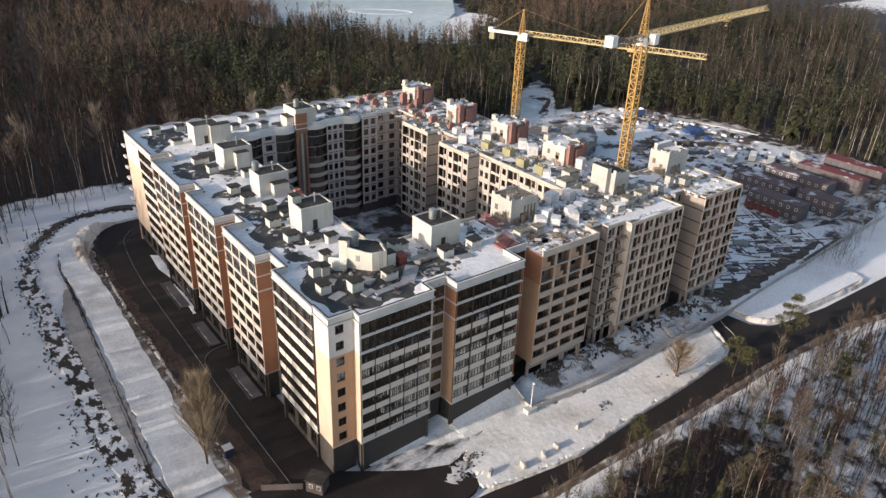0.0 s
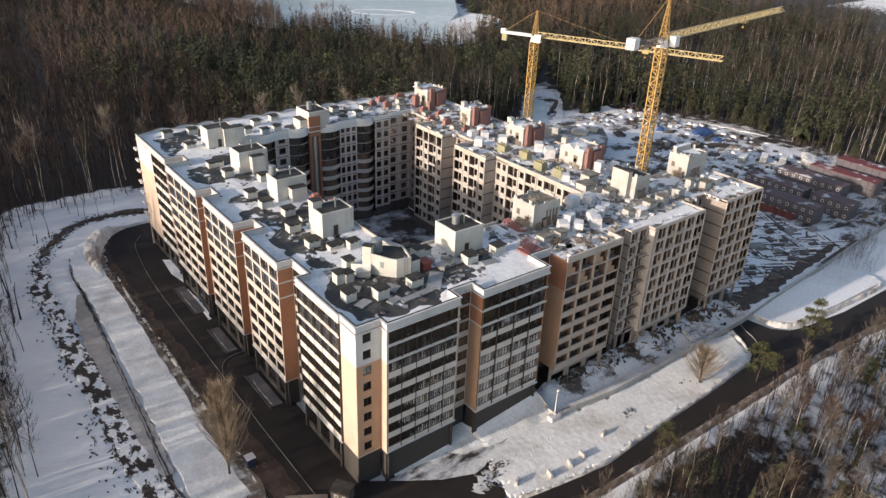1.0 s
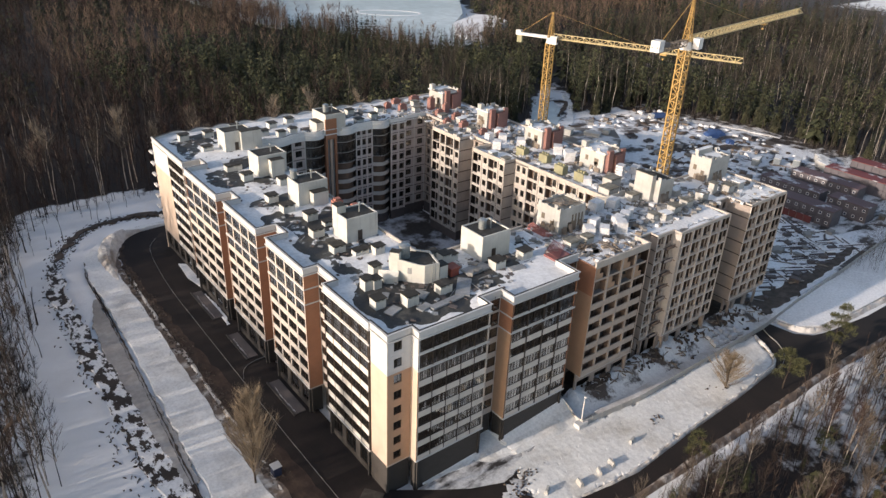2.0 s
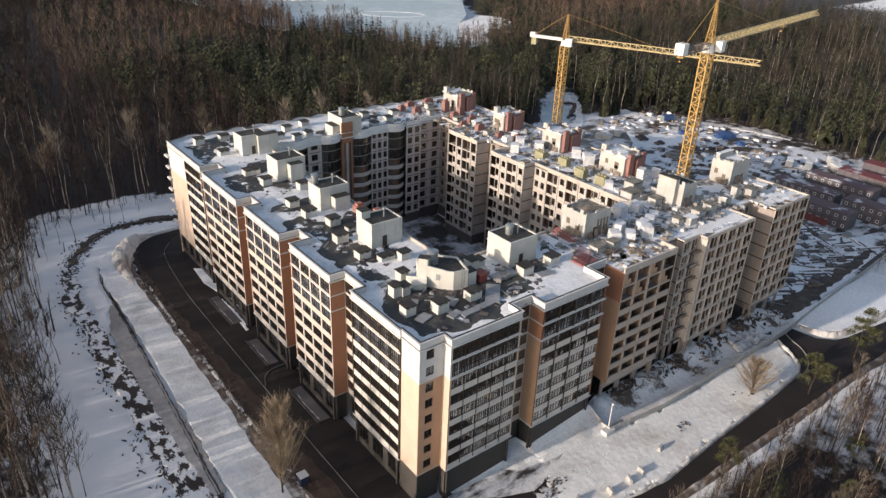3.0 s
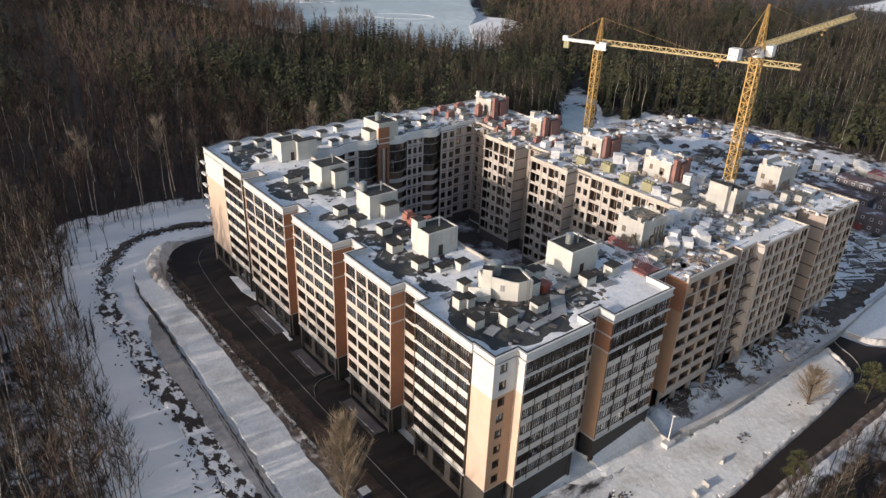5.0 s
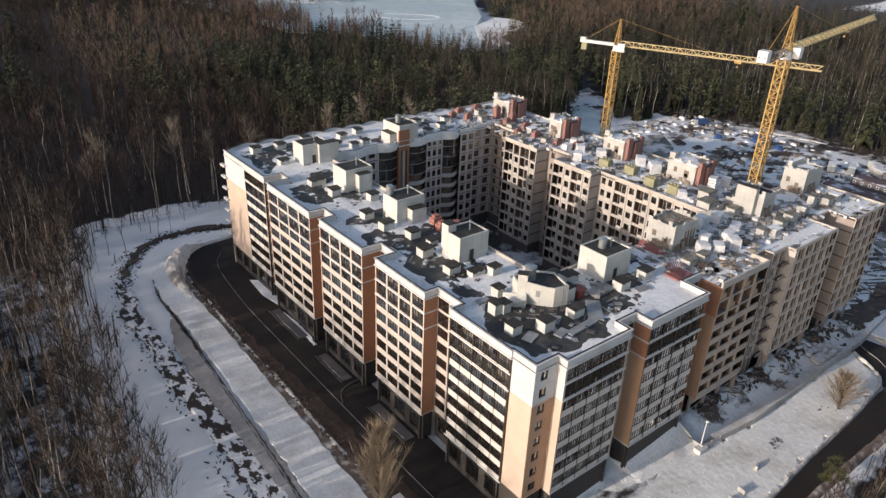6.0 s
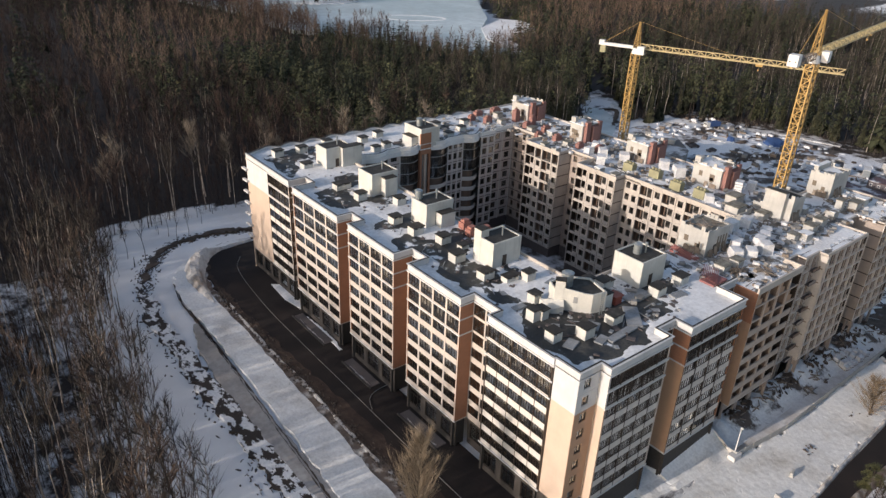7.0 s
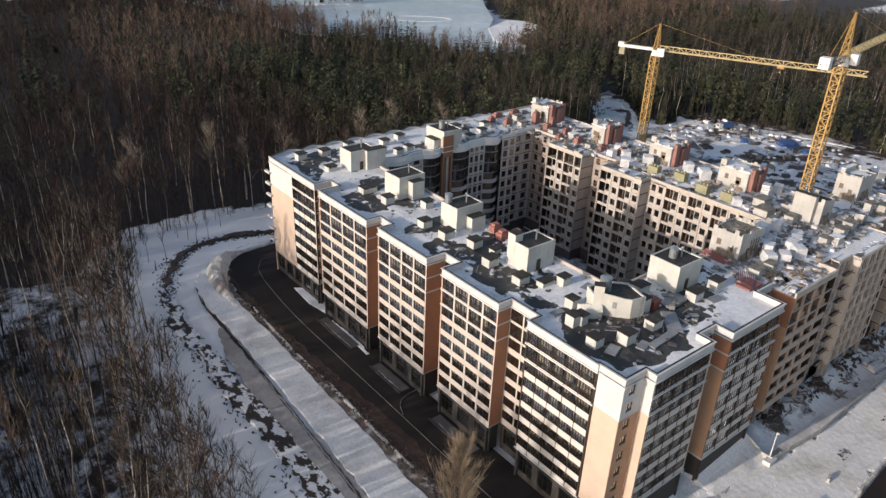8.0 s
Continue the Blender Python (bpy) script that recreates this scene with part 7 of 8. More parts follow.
near_bare = [bare_tree(300 + i, 24, 420, 0.18 + 0.03 * (i % 3), 0.35, 1.0, 0.0019, rise=(1.1, 2.4), upward=0.3) for i in range(5)]
near_pine = [pine(320 + i, 22, 300, 0.17, 0.34, 0.0052) for i in range(3)]
kinds = [tree_maker("bare", one, (BARK if i % 2 else BIRCH, PALE_TWIG if i % 3 else TWIG), "") for i, one in enumerate(near_bare)]
greens = [tree_maker("pine", one, (BARK, SUNLIT_NEEDLE), "") for one in near_pine]
rng = random.Random(31)
count = 0
while count < 290:
    x, y = rng.uniform(52, 190), rng.uniform(-5, 52)
    if y > 51 - max(0, (x - 140)) * 0.1 or rng.random() > 0.35 + 0.65 * (noise.noise((x * 0.04, y * 0.05, 9.0)) > -0.1):
        continue
    count += 1
    if rng.random() < 0.11:
        plant("pine_tree", rng.choice(greens), x, y, rng.uniform(6, 11), rng.uniform(0, 360), "olive-green young pine in roadside woods", "roadside trees", 1.1)
    else:
        plant("bare_tree", rng.choice(kinds), x, y, rng.uniform(8, 14), rng.uniform(0, 360), "leafless brown tree in snowy roadside woods", "roadside trees")
brush_spots, sapling_spots = [], []
while len(brush_spots) < 2300:
    x, y = rng.uniform(40, 215) if len(brush_spots) % 3 else rng.uniform(45, 115), 53.5 - 95 * rng.random() ** 1.3
    if y > 53 - max(0, (x - 130)) * 0.13 or noise.noise((x * 0.05, y * 0.05, 4.0)) < -0.12 or (x > 104 and rng.random() < 0.4 + 0.008 * (x - 104)):
        continue
    brush_spots.append((x, y, ground_height(x, y) - 0.1, rng.uniform(1.2, 6.0), rng.uniform(0, 6.3), rng.randrange(8)))
    if len(brush_spots) % 13 == 0:
        sapling_spots.append((x + 2, y - 1, ground_height(x, y) - 0.1, rng.uniform(2, 8), rng.uniform(0, 6.3), rng.randrange(6)))
for k in range(1000):
    if k < 580:
        x, y = rng.uniform(264, 296), rng.uniform(84, 236)
        x += 6 - 0.16 * max(0, y - 150)
    else:
        x = rng.uniform(192, 276)
        y = 71 + (x - 195) * 0.27 + rng.gauss(0, 2.6)
    brush_spots.append((x, y, ground_height(x, y) - 0.1, rng.uniform(1.5, 5), rng.uniform(0, 6.3), rng.randrange(8)))
for k in range(420):
    if k < 130:
        x, y = rng.gauss(246, 7), rng.gauss(226, 4)
    else:
        y = rng.uniform(98, 214)
        x = 287 + rng.gauss(0, 4) + 0.02 * (150 - y)
    low = rng.uniform(1.2, 4.0) if k < 130 else rng.uniform(0.6, 2.4)
    brush_spots.append((x, y, ground_height(x, y) - 0.1, low, rng.uniform(0, 6.3), rng.randrange(8)))
while len(brush_spots) < 3850:
    x, y = rng.uniform(-45, 6), rng.uniform(88, 215)
    if inside(WOOD, x, y) and not inside(GLADE, x, y):
        brush_spots.append((x, y, ground_height(x, y) - 0.1, rng.uniform(1.5, 5), rng.uniform(0, 6.3), rng.randrange(8)))
while len(brush_spots) < 5020:
    x, y = rng.uniform(-75, 135), rng.uniform(188, 262)
    if inside(WOOD, x, y):
        brush_spots.append((x, y, ground_height(x, y) - 0.1, rng.uniform(3, 9), rng.uniform(0, 6.3), rng.randrange(8)))
wide_templates = [bare_tree(500 + i, 11, 66, 0.2 + 0.03 * (i % 3), 0.15, 0.8, 0.0029, True, (0.9, 2.2), 0.3) for i in range(8)]
forest("brushwood", wide_templates, [p for p in brush_spots if p[1] < 120 or p[0] > 200], [BARK, PALE_TWIG], "brown leafless brush and saplings on the snow")
forest("understorey", wide_templates, [p for p in brush_spots if p[1] >= 120 and p[0] <= 200], [BARK, TWIG], "dark leafless undergrowth at the forest edge")
forest("pine_saplings", pine_templates, sapling_spots, [BARK, SUNLIT_NEEDLE], "young olive-green pines among the brush")
pole_templates = [bare_tree(540 + i, 8, 20, 0.07, 0.35, 1.0, 0.0035, True, (1.5, 3.0), 0.5) for i in range(4)]
pole_spots = []
while len(pole_spots) < 2300:
    x, y = rng.uniform(-46, -5), rng.uniform(92, 188)
    if inside(GLADE, x, y) and noise.noise((x * 0.08, y * 0.08, 6.0)) > -0.35:
        pole_spots.append((x, y, ground_height(x, y) - 0.1, rng.uniform(4, 10.5), rng.uniform(0, 6.3), rng.randrange(4)))
while len(pole_spots) < 3900:
    x, y = rng.uniform(84, 205), 52 - 62 * rng.random()
    if y < 52 - max(0, (x - 130)) * 0.13 and rng.random() < 0.3 + 0.012 * (x - 84):
        pole_spots.append((x, y, ground_height(x, y) - 0.1, rng.uniform(5, 11), rng.uniform(0, 6.3), rng.randrange(4)))
forest("sapling_thicket", pole_templates, [p for i, p in enumerate(pole_spots) if i % 5 > 1], [DARK_BARK, TWIG], "thin dark leafless saplings standing in snow")
forest("sapling_thicket", pole_templates, [p for i, p in enumerate(pole_spots) if i % 5 < 2], [BARK, LIGHT_BROWN_TWIG], "thin brown leafless saplings standing in snow")
edge_birches = [tree_maker("birch", bare_tree(340 + i, 26, 760, 0.19, 0.5, 0.8, 0.0017, rise=(0.9, 2.2), upward=0.2), (BIRCH, LIGHT_TWIG if i else PALE_TWIG), "") for i in range(3)]
slim_birches = [tree_maker("birch", bare_tree(350 + i, 20, 300, 0.13, 0.5, 0.8, 0.0017, rise=(1.1, 2.4), upward=0.3), (BIRCH, PALE_TWIG), "") for i in range(2)]
for k in range(15):
    x = rng.uniform(8, 128)
    plant("birch_tree", edge_birches[k % 3], x, 229 + rng.uniform(-1.5, 9) + (3 if x < 60 else -6 * (x - 60) / 70), rng.uniform(17, 26), rng.uniform(0, 360), "tall pale birch with a fine crown at the forest edge", "forest edge birches")
for k in range(9):
    plant("birch_tree", slim_birches[k % 2], rng.uniform(-24, 2), rng.uniform(184, 222), rng.uniform(16, 24), rng.uniform(0, 360), "tall pale birch with a fine crown at the forest edge", "forest edge birches")
spruce_needle = [tree_maker("spruce", conifer(260 + i, 26, 11, 0.17 + 0.02 * (i % 3), 0.04), (BARK, SPRUCE_NEEDLE), "") for i in range(5)]
edge_spots = [(rng.uniform(291, 301), y + rng.uniform(-2, 2)) for y in range(100, 214, 8)]
edge_spots += [(x + rng.uniform(-2, 2), 219 + 0.06 * (x - 250) + rng.uniform(-2, 5)) for x in range(236, 290, 5) if x not in (236, 241)]
edge_spots += [(rng.uniform(196, 224), rng.uniform(236, 262)) for _ in range(16)] + [(rng.uniform(256, 284), rng.uniform(236, 262)) for _ in range(12)]
edge_spots += [(x + rng.uniform(-3, 3), 226 + rng.uniform(0, 8)) for x in range(140, 206, 7)]
for k, (x, y) in enumerate(edge_spots):
    if not inside(CLEARING, x, y):
        plant("spruce_tree", spruce_needle[k % 5], x, y, rng.uniform(9, 19), rng.uniform(0, 360), "shaggy olive-green spruce at the edge of the forest", "forest edge spruces")
edge_bare = [tree_maker("bare", bare_tree(370 + i, 14, 120, 0.12, 0.4, 0.9, 0.0017, rise=(1.2, 2.6), upward=0.3), (DARK_BARK, TWIG), "") for i in range(3)]
count = 0
while count < 30:
    x, y = rng.uniform(2, 50), rng.uniform(196, 236)
    if y > 205 - 0.5 * min(x, 10) + max(0, x - 12) * 0.75 and y > 199:
        plant("bare_tree", edge_bare[count % 3], x, y, rng.uniform(6, 15), rng.uniform(0, 360), "thin dark leafless tree on the snow below the forest", "trees on the snow bank")
        count += 1
def snag(x, y, h, lean, seed):
    """A dead trunk: tapered, slightly bent, with a few broken stubs."""
    r = random.Random(seed)
    z = ground_height(x, y) - 0.1
    ob = thing("dead_trunk", x, y, z, "dark dead tree trunk standing bare in the snow", "dead tree", "dead trunks")
    line = [Vector((x + lean * f * f * h + 0.12 * math.sin(5 * f + seed), y, z + h * f)) for f in (0, 0.25, 0.5, 0.75, 1.0)]
    s = Shape()
    for k in range(4):
        s.bar(line[k], line[k + 1], 0.2 - 0.038 * k, 0.2 - 0.038 * (k + 1), 7)
    part("trunk", s, DARK_BARK, ob)
    for k in range(5):
        a = line[1 + k % 3].lerp(line[2 + k % 3], r.random())
        part("stub", Shape().bar(a, a + Vector((r.uniform(-0.8, 0.8), r.uniform(-0.8, 0.8), r.uniform(0.1, 0.6))), 0.05, 0.02), DARK_BARK, ob)


for k, (x, y, h, lean) in enumerate(((2.6, 165.5, 8.0, 0.06), (4.1, 166.6, 9.6, 0.09), (3.6, 178.0, 8.5, -0.06), (8.7, 205.9, 5.0, -0.03))):
    snag(x, y, h, lean, k)
lone = tree_maker("lone", bare_tree(400, 90, 5200, 0.25, 0.10, 1.5, 0.0011, rise=(1.3, 2.4), upward=0.35), (BARK, GOLD_TWIG), "")
plant("bare_tree", lone, 23.5, 94.2, 19.0, 0, "large leafless tree with dense ochre twigs on the snow bank", "", 0.9)
plant("bare_tree", lone, 112.0, 63.4, 8.5, 120, "small bushy leafless tree with ochre twigs on the snow", "", 2.0)
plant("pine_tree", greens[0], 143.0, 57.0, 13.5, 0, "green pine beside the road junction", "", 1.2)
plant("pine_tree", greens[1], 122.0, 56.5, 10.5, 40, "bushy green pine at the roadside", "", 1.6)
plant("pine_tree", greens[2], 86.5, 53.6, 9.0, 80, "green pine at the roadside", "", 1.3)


# ---- around the building ----
def fence(points, height, label, material=RAW_WHITE):
    ob = thing("fence", points[0][0], points[0][1], 0, label, "fence")
    for p0, p1 in zip(points, points[1:]):
        m, w = edge_pose(p0, p1)
        n = max(1, round(w / 2.5))
        for i in range(n):
            part("panel", Shape().box(i * w / n + 0.06, -0.04, 0.05, (i + 1) * w / n - 0.06, 0.04, height), material, ob, "", m)
            part("post", Shape().box(i * w / n - 0.06, -0.08, -0.5, i * w / n + 0.06, 0.08, height + 0.15), material, ob, "", m)


fence([(79, 77.4), (79, 72.6), (94, 71), (115, 71.2), (140, 71.2), (158, 72.8), (186, 74.4), (209, 76.2), (240, 77)], 1.4, "low pale concrete panel fence round the site")
lamp = thing("lamp_post", 78.6, 73.0, 0, "white lamp post on a pale block by the fence", "lamp post")
part("block", Shape().box(77.6, 72.0, -0.2, 80.0, 73.4, 1.1), WHITE, lamp)
part("pole", Shape().bar((79.2, 73.0, 1.1), (79.2, 73.0, 6.5), 0.12, 0.08, 8), WHITE_STEEL, lamp)
part("lamp_head", Shape().box(79.05, 72.6, 6.5, 79.35, 73.1, 6.7), WHITE_STEEL, lamp)


def cabin_row(x, y, n, turn, roof, label, windows=False):
    """Two-storey site cabins set side by side."""
    for i in range(n):
        ob = thing("site_cabin", x, y, 0, label, "cabin", "site cabins")
        m = pose(x, y, 0, 0, 0, turn) @ pose(i * 2.6, 0, 0)
        body = part("body", Shape().box(0, 0, 0, 2.5, 6, 2.6).box(0, 0, 2.7, 2.5, 6, 5.3), CABIN_WALL, ob, "", m)
        part("roof", Shape().box(-0.04, -0.1, 5.3, 2.54, 6.1, 5.5), roof, ob, "", m)
        for z in (0.9, 3.6) if windows else ():
            w = part("window", Shape().plate([0.8, 0.92, 1.58, 1.7], [z + 0.1, z + 0.22, z + 0.93, z + 1.05], lambda i, j: i != 1 or j != 1, -0.06, 0.0), WHITE_STEEL, ob, "", m)
            part("pane", Shape().box(0.92, -0.03, z + 0.22, 1.58, -0.004, z + 0.93), NAVY, w, "", m)


cabin_row(211, 109, 7, -90, DARK_ROOF, "dark grey two-storey site cabin with white windows", True)
cabin_row(223, 122, 8, -90, DARK_ROOF, "dark two-storey site cabin with a snow-patched roof", True)
cabin_row(224, 99, 5, -90, DARK_ROOF, "dark grey two-storey site cabin with white windows", True)
cabin_row(238, 119, 9, -90, DARK_ROOF, "dark two-storey site cabin with a snow-patched roof", True)
cabin_row(252, 114, 9, -90, RED_ROOF, "dark two-storey site cabin with a red roof")
cabin_row(268, 112, 8, -90, RED_ROOF, "dark two-storey site cabin with a red roof")
red_fence = thing("hoarding", 209, 102, 0, "dull red sheet-metal hoarding in front of site cabins", "hoarding")
for k in range(5):
    part("panel", Shape().box(209.3, 96.2 + k * 2.4, 0.1, 209.4, 98.5 + k * 2.4, 2.4), OLD_RED, red_fence)
    part("post", Shape().box(209.2, 98.5 + k * 2.4, -0.2, 209.35, 98.6 + k * 2.4, 2.5), TIMBER, red_fence)


def container(x, y, turn, label):
    """A steel site container: ribbed walls, a roof with snow, double doors."""
    ob = thing("site_container", x, y, 0, label, "container", "site containers")
    m = pose(x, y, 0.15, 0, 0, turn)
    part("body", Shape().box(-3.0, -1.2, 0, 3.0, 1.2, 2.6), RAW_WHITE, ob, "", m)
    ribs = Shape()
    for k in range(13):
        ribs.box(-2.9 + k * 0.48, -1.25, 0.1, -2.78 + k * 0.48, 1.25, 2.5)
    part("ribs", ribs, RAW_WHITE, ob, "", m)
    part("roof", Shape().box(-3.05, -1.25, 2.6, 3.05, 1.25, 2.72), BANK_SNOW, ob, "", m)
    for v in (-1.15, 0.02):
        part("door", Shape().box(-3.06, v, 0.1, -3.003, v + 1.13, 2.5), ZINC, ob, "", m)


for k, (x, y, turn) in enumerate(((264, 119.5, 62), (267.4, 121.4, 62), (270.6, 123.4, 62), (259.5, 127.5, 20), (255, 133, 24), (247, 137, 18))):
    container(x, y, turn, "white ribbed steel container on the snowy site")


def site_clutter():
    r = random.Random(91)

    def free(x, y):
        return not (208 < x < 276 and 86 < y < 124) and not (218 < x < 246 and 172 < y < 196) and not (181 < x < 220 and 160 < y < 199) and y > 77 + 0.04 * max(0, x - 150)
    sizes = ((5, 0.5, 0.4), (2.2, 1.4, 0.8), (1.0, 0.8, 0.7), (7, 0.3, 0.3), (2.6, 1.8, 1.2), (0.7, 0.5, 0.5))
    for name, material, n, label in (("lumber", TIMBER, 320, "scattered timber, boards and formwork on the snow"), ("rubble", GREY_CONCRETE, 420, "blocks and concrete rubble on the site"),
                                     ("dark_supplies", CABIN, 300, "dark crates, tarps and steel on the site"), ("supplies", WRAP, 160, "white-wrapped building supplies on the site")):
        s = Shape()
        for _ in range(n):
            x, y = r.uniform(150, 278), r.uniform(78, 212)
            if not free(x, y) or noise.noise((x * 0.06, y * 0.06, n)) < -0.05:
                continue
            w, d, h = r.choice(sizes)
            s.box(-w / 2, -d / 2, -0.3, w / 2, d / 2, h, pose(x, y, 0.1, r.uniform(-4, 4), r.uniform(-4, 4), r.choice((20, 110)) + r.gauss(0, 14)))
        tagged(part(name, s, material, None), label, "debris", "", "stuff")
    s, top = Shape(), Shape()
    for k in range(230):
        x, y = r.uniform(154, 206), r.uniform(80, 104)
        w, d, h = r.uniform(2, 9), r.uniform(0.12, 0.45), r.uniform(0.15, 0.5)
        if k % 9 == 0:
            w, d, h = r.uniform(1.2, 2.6), r.uniform(0.8, 1.4), r.uniform(0.5, 1.1)
        m = pose(x, y, 0.1, 0, 0, r.choice((-28, -28, -28, 62)) + r.gauss(0, 4))
        s.box(-w / 2, -d / 2, -0.2, w / 2, d / 2, h, m)
        if k % 4 == 0:
            top.box(-w / 2 - 0.03, -d / 2 - 0.03, h - 0.04, w / 2 + 0.03, d / 2 + 0.03, h + 0.16, m)
    tagged(part("stacked_beams", s, CABIN, None), "dark beams and formwork stacks lying in the snow", "debris", "", "stuff")
    tagged(part("snow_on_beams", top, SNOW, None), "snow lying on the beam stacks", "snow", "", "stuff")
    s = Shape()
    for k in range(260):
        x, y = r.uniform(160, 278), r.uniform(118, 214)
        if free(x, y):
            lump(s, x, y, -0.2, r.uniform(0.5, 2.6), r.uniform(0.4, 1.8), r.uniform(0.4, 1.3), r.uniform(0, 3), r, 9)
    tagged(part("snow_heaps", s, SNOW, None), "ploughed heaps of snow on the site", "snow", "", "stuff")
    s = Shape()
    for k in range(200):
        x, y = r.uniform(165, 275), r.uniform(125, 212)
        if free(x, y):
            lump(s, x, y, -0.2, r.uniform(0.6, 3), r.uniform(0.4, 2), r.uniform(0.4, 1.3), r.uniform(0, 3), r, 9)
    tagged(part("earth_heaps", s, MUD, None), "dark heaps of dug earth on the site", "earth", "", "stuff")
    s = Shape()
    for k in range(300):
        x = r.uniform(86, 147)
        if noise.noise((x * 0.13, 2.0, 1.0)) < -0.25:
            continue
        y = r.uniform(77.6, 79.6) if x < 100 else r.uniform(76.4, 79.5) if r.random() < 0.85 or x < 108 else r.uniform(73, 76)
        lump(s, x, y, bank_height(x, y) - 0.1, r.uniform(0.15, 0.9), r.uniform(0.12, 0.5), r.uniform(0.2, 0.8), r.uniform(0, 3), r, 6)
    tagged(part("dark_rubble", s, MUD, None), "dark rubble and earth along the unfinished front", "debris", "", "stuff")
    s = Shape()
    for k in range(90):
        x = r.uniform(88, 147)
        y = r.uniform(77 if x < 108 else 74, 79)
        s.box(-r.uniform(0.5, 2.0), -0.08, 0, r.uniform(0.5, 2.0), 0.08, r.uniform(0.1, 0.3), pose(x, y, bank_height(x, y) + 0.03, r.uniform(-8, 8), r.uniform(-15, 15), r.uniform(0, 180)))
    tagged(part("lumber_heap", s, TIMBER, None), "boards and formwork thrown down along the front", "debris", "", "stuff")


site_clutter()
for x, y, a, c in ((268, 169, 7.5, 4.5), (254, 181, 3, 2), (262, 158, 3, 2)):
    s = Shape()
    lump(s, 0, 0, -0.2, a, c, 1.7, 0, random.Random(int(x)), 12)
    tagged(part("tarpaulin", s, BLUE, None, "", pose(x, y, 0.1, 0, 0, 25)), "blue tarpaulin over a heap on the site", "tarpaulin", "tarpaulins")


def low_block():
    """Raw concrete low block behind the building: walls with openings, a snow-dusted slab on top."""
    ob = thing("low_block", 198, 180, 0, "low raw concrete structure with dark openings and snowy slab", "building")
    plan = [(186, 163), (208, 172), (218, 184), (199, 197), (183, 194)]
    for a, c in zip(plan, plan[1:] + plan[:1]):
        m, w = edge_pose(a, c)
        n = int(w / 4)
        xs = [0.0]
        for i in range(n):
            xs += [i * w / n + 0.8, (i + 1) * w / n - 0.8]
        part("wall", Shape().plate(xs + [w], [-0.5, 0.8, 3.4, 6.0], lambda i, j: i % 2 == 0 or j != 1, 0, 0.3), GREY_CONCRETE, ob, "", m)
    part("slab", Shape().prism(offset_line(plan, -0.2, True), 6.0, 6.35), SLAB_TOP, ob)
    for x, y, w, d, h in ((192, 172, 5, 3, 1.6), (203, 182, 3, 6, 1.2), (196, 188, 4, 2.5, 2.2), (210, 181, 2.5, 2.5, 1.4)):
        part("roof_hut", Shape().box(-w / 2, -d / 2, 0, w / 2, d / 2, h, pose(x, y, 6.35, 0, 0, 25)).box(-w / 2 - 0.2, -d / 2 - 0.2, h, w / 2 + 0.2, d / 2 + 0.2, h + 0.2, pose(x, y, 6.35, 0, 0, 25)), RAW_WHITE, ob)


low_block()


def truck(x, y, turn, body_material, label):
    ob = thing("truck", x, y, 0.1, label, "truck")
    m = pose(x, y, 0.15, 0, 0, turn)
    part("body", Shape().box(-1.2, -3.5, 1.0, 1.2, 2.0, 3.0), body_material, ob, "", m)
    cab = part("cab", Shape().box(-1.15, 2.1, 0.8, 1.15, 4.0, 2.8), WHITE_STEEL, ob, "", m)
    part("windscreen", Shape().box(-1.0, 4.0, 1.8, 1.0, 4.03, 2.6), GLASS, cab, "", m)
    for u in (-1.1, 1.1):
        for v in (-2.4, -1.2, 3.0):
            part("wheel", Shape().bar((u - 0.15, v, 0.5), (u + 0.15, v, 0.5), 0.5, n=10), FRAME, ob, "", m)


truck(263, 196, 70, BLUE, "blue and white lorry parked on the site")


def parked_car(x, y, turn, material, label):
    """A small saloon: lower body, glazed cabin, four wheels."""
    ob = thing("parked_car", x, y, 0.15, label, "car", "parked cars")
    m = pose(x, y, 0.15, 0, 0, turn)
    s = Shape().prism([(-0.85, -2.1), (0.85, -2.1), (0.9, -1.8), (0.9, 1.8), (0.8, 2.15), (-0.8, 2.15), (-0.9, 1.8), (-0.9, -1.8)], 0.35, 0.95)
    part("body", s, material, ob, "", m)
    a, c = 0.8, 0.62
    part("cabin", Shape().add([(-a, -1.5, 0.95), (a, -1.5, 0.95), (a, 0.9, 0.95), (-a, 0.9, 0.95), (-c, -1.0, 1.5), (c, -1.0, 1.5), (c, 0.3, 1.5), (-c, 0.3, 1.5)],
                              [(3, 2, 1, 0), (4, 5, 6, 7), (0, 1, 5, 4), (1, 2, 6, 5), (2, 3, 7, 6), (3, 0, 4, 7)]), FRAME, ob, "", m)
    for u in (-0.82, 0.82):
        for v in (-1.35, 1.35):
            part("wheel", Shape().bar((u - 0.1, v, 0.33), (u + 0.1, v, 0.33), 0.33, n=10), FRAME, ob, "", m)


for x, y, turn in ((232.6, 186.5, 60), (231.0, 183.8, 60), (232.5, 176.7, 75)):
    parked_car(x, y, turn, CABIN, "dark car parked on the snowy site")


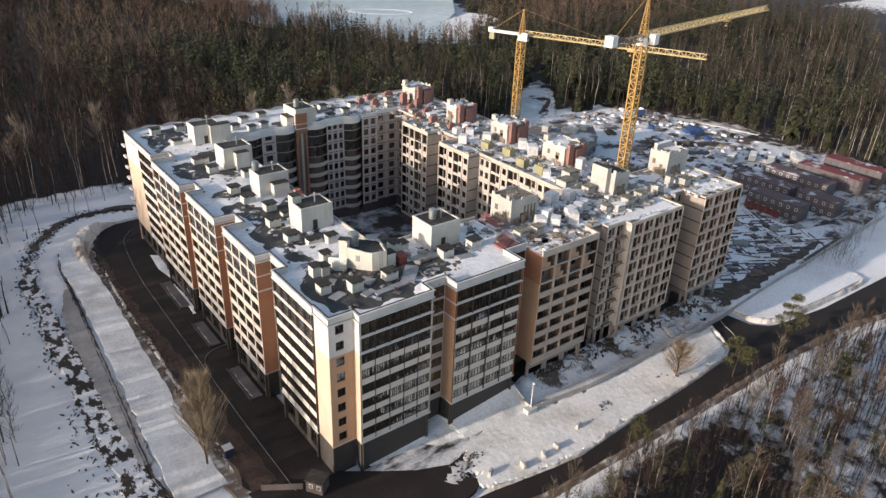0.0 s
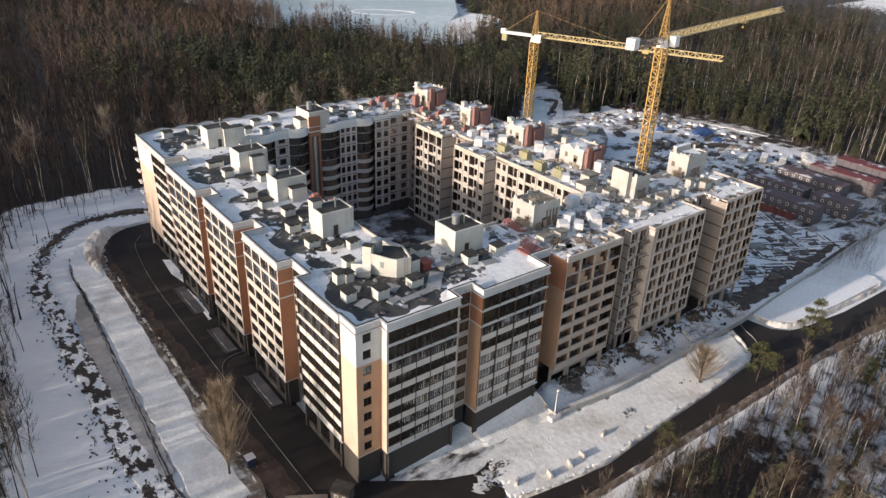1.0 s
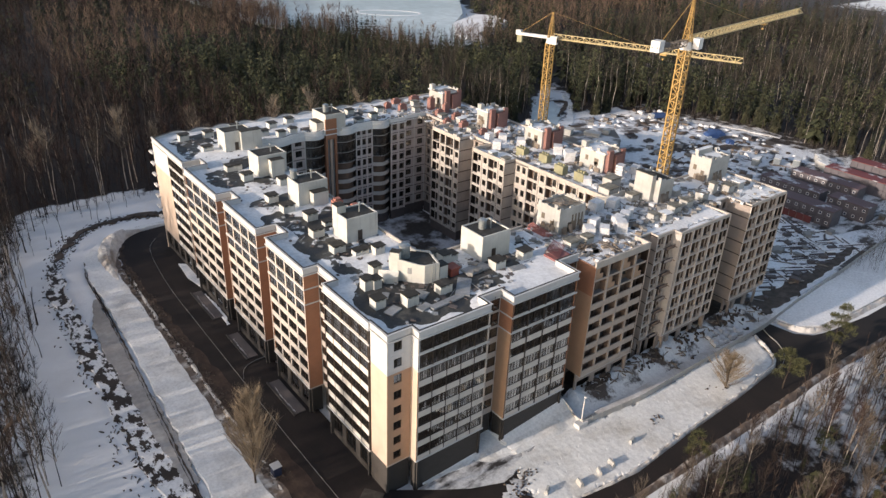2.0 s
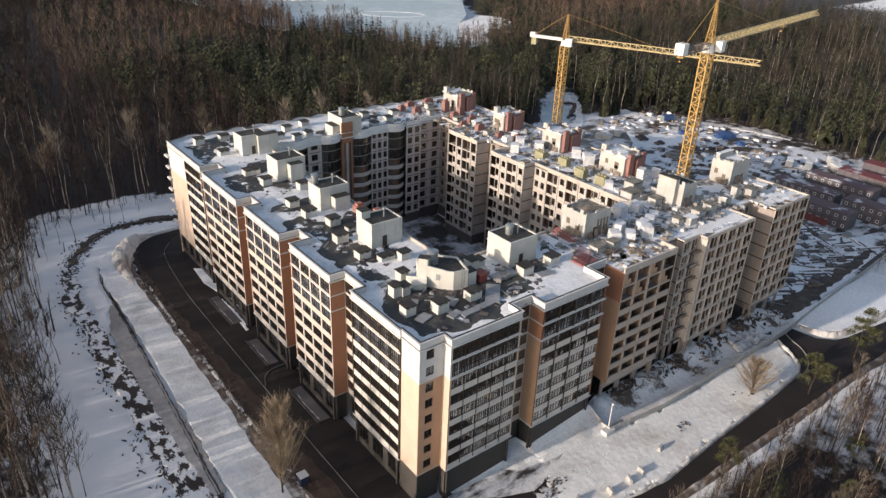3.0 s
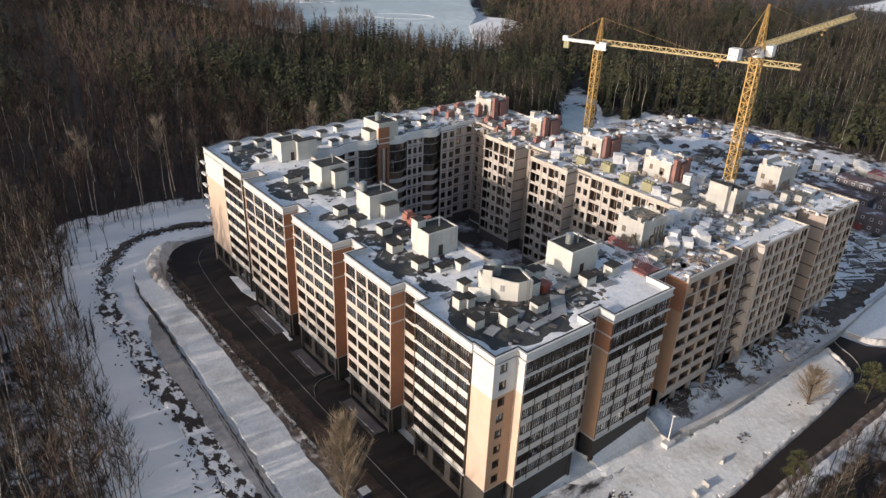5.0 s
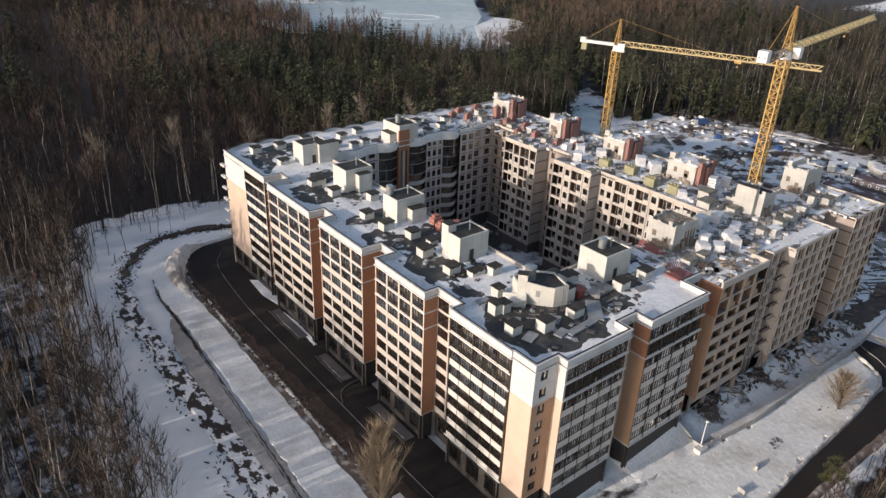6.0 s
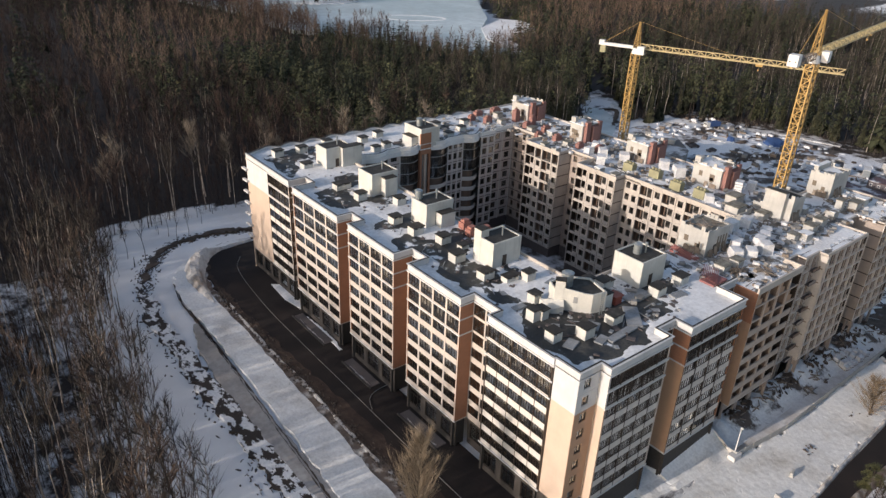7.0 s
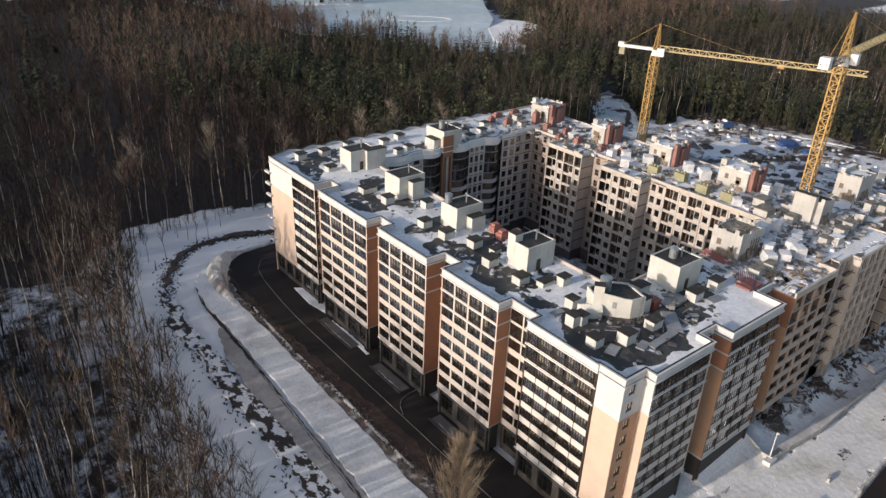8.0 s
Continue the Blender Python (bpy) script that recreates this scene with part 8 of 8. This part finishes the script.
def block(x, y, turn, material=WHITE):
    """A concrete barrier block with a wide foot."""
    s = Shape().add([(-0.75, -0.4, -0.2), (0.75, -0.4, -0.2), (0.75, 0.4, -0.2), (-0.75, 0.4, -0.2), (-0.7, -0.18, 1.1), (0.7, -0.18, 1.1), (0.7, 0.18, 1.1), (-0.7, 0.18, 1.1)],
                    [(3, 2, 1, 0), (4, 5, 6, 7), (0, 1, 5, 4), (1, 2, 6, 5), (2, 3, 7, 6), (3, 0, 4, 7)])
    tagged(part("barrier_block", s, material, None, "", pose(x, y, 0.0, 0, 0, turn)), "tilted concrete barrier block standing in the snow", "barrier", "barrier blocks")


for x, y, turn in ((75.7, 62.6, 80), (72.3, 62.4, 60), (67.6, 62.6, 75), (61.8, 64.6, 30), (83.2, 64.2, 15)):
    block(x, y, turn, RAW_WHITE)
for cx, cy, n, spread in ((62.2, 69.4, 30, 1.2), (59.0, 68.0, 26, 1.6), (92.5, 65.6, 12, 1.4), (112.0, 63.3, 14, 0.8), (108.6, 65.2, 8, 1.2)):
    r = random.Random(int(cx * 10))
    s = Shape()
    for k in range(n):
        lump(s, cx + r.gauss(0, spread), cy + r.gauss(0, spread * 0.5), -0.05, r.uniform(0.15, 0.5), r.uniform(0.12, 0.35), r.uniform(0.2, 0.5), r.uniform(0, 3), r, 6)
    tagged(part("brush_pile", s, MUD, None), "dark pile of brush and earth on the snow", "debris", "", "stuff")


def block_pallet(x, y, turn):
    ob = thing("block_pallet", x, y, 0.1, "pallet of pale grey building blocks", "pallet", "block pallets")
    m = pose(x, y, 0.14, 0, 0, turn)
    part("pallet", Shape().box(-0.65, -0.55, 0, 0.65, 0.55, 0.14), TIMBER, ob, "", m)
    part("block_load", Shape().box(-0.6, -0.5, 0.14, 0.6, 0.5, 0.85 + 0.13 * (int(x * 7 + y * 3) % 6)), WRAP, ob, "", m)


r = random.Random(8)
for i in range(6):
    for j in range(4):
        block_pallet(124.0 + i * 1.75 + r.uniform(-0.3, 0.3), 73.1 + j * 1.4 + r.uniform(-0.3, 0.3), r.uniform(-24, 24))


def booth(x, y, turn):
    """Small guard hut with two windows and a flat roof."""
    ob = thing("guard_booth", x, y, 0, "small grey guard booth with white-framed windows", "booth")
    m = pose(x, y, 0.1, 0, 0, turn)
    part("body", Shape().box(-1.5, -1.2, 0, 1.5, 1.2, 2.4), CABIN, ob, "", m)
    part("roof", Shape().box(-1.7, -1.4, 2.4, 1.7, 1.4, 2.6), CAP, ob, "", m)
    for u in (-0.9, 0.5):
        w = part("window", Shape().box(u, -1.26, 1.0, u + 0.7, -1.2, 1.9), WHITE_STEEL, ob, "", m)
        part("pane", Shape().box(u + 0.08, -1.28, 1.08, u + 0.62, -1.265, 1.82), GLASS, w, "", m)


booth(36.2, 78.6, -55)
hut = thing("kiosk", 27.2, 94.2, 0, "small dark blue kiosk with white roof beside the tree", "kiosk")
part("body", Shape().box(26.5, 93.5, 0.1, 27.9, 94.9, 2.0), NAVY, hut)
part("roof", Shape().box(26.4, 93.4, 2.0, 28.0, 95.0, 2.15), WHITE, hut)
fence([(28.5, 83.4), (34.2, 79.8)], 1.4, "low dark fence beside the guard booth", CABIN)
r = random.Random(17)
for x, y, h in ((3.9, 178.6, 7), (2.9, 165.8, 6), (4.1, 166.5, 8), (8.6, 205.7, 5), (14.7, 205.5, 2.5)):
    s = Shape().bar((x, y, -0.3), (x + r.uniform(-0.4, 0.4), y + 0.3, h), 0.16, 0.06, 6)
    tagged(part("dead_trunk", s, BARK, None), "bare dead tree trunk standing in the snow", "tree trunk", "dead trunks")
sheet("muddy_strip", strip_shape([(146, 77), (156, 77.4), (170, 77.8), (186, 78.4), (204, 80)], [5, 6.4, 4.5, 3.2, 2.0], -0.3, 0.26, 0.8, 71), MUD, "dark trampled mud behind the site fence", "mud")
for number, (line, wide, high) in enumerate((([(60, 62.2), (66, 60.6), (78, 59.3), (95, 60.1), (112, 60.6), (124, 61.5), (129.6, 62.6), (132.4, 65.6), (135.2, 70.6)], [1.6, 1.2, 1.4, 1.0, 1.3, 1.2, 1.6, 1.4], [0.35, 0.3, 0.4, 0.28, 0.36, 0.4, 0.5, 0.45]),
                                            ([(58, 56.8), (72, 55.3), (97, 54.7), (122, 54.2), (136, 54.2), (164, 52.2), (181, 48.8), (230, 45)], [2.4, 1.8, 2.6, 1.8, 2.2, 1.8, 2.4], [0.3, 0.4, 0.3, 0.42, 0.3, 0.4, 0.3]))):
    sheet("road_verge", ridge_shape(line, wide, high, 20.0 + number, 16, 0.4), GRIT if number else DIRTY_SNOW, "dirty ploughed snow along the road edge", "verge")
sheet("slush_edge", Shape().prism([(52, 72.6), (57.5, 70.4), (60, 70.8), (63, 72.6), (70, 74.2), (79, 74.4), (79, 77.0), (63.2, 77.1), (62.8, 80.2), (58.8, 80.2), (58.6, 77.4), (44.6, 77.6), (47, 75.8)], 0.0, 0.19), SLUSH, "thin dirty slush along the foot of the building", "slush")
sheet("slush_patch", strip_shape([(55, 66.6), (58, 68.2), (61, 68.6), (64, 69.2), (67, 69)], [1.5, 3.0, 3.0, 2.4, 1.0], 0.0, 0.185, 0.8, 31), SLUSH, "dirty slush where road meets snow", "slush")
sheet("site_snow", strip_shape([(214, 190), (224, 186), (234, 181), (244, 178), (252, 178)], [8, 14, 17, 12, 5], 0.0, 0.17, 1.2, 81), SNOW, "open snow on the building site", "snow")
sheet("earth_strip", strip_shape([(228, 166), (240, 163), (252, 157), (264, 149)], [5, 8, 7, 4], 0.0, 0.18, 1.0, 82), MUD, "bare brown earth on the building site", "earth")
sheet("site_snow", strip_shape([(262, 200), (275, 186), (284, 170), (288, 150)], [3, 4, 3, 2], -0.2, 0.17, 1.0, 83), TRODDEN, "ploughed snow along the edge of the forest", "snow")
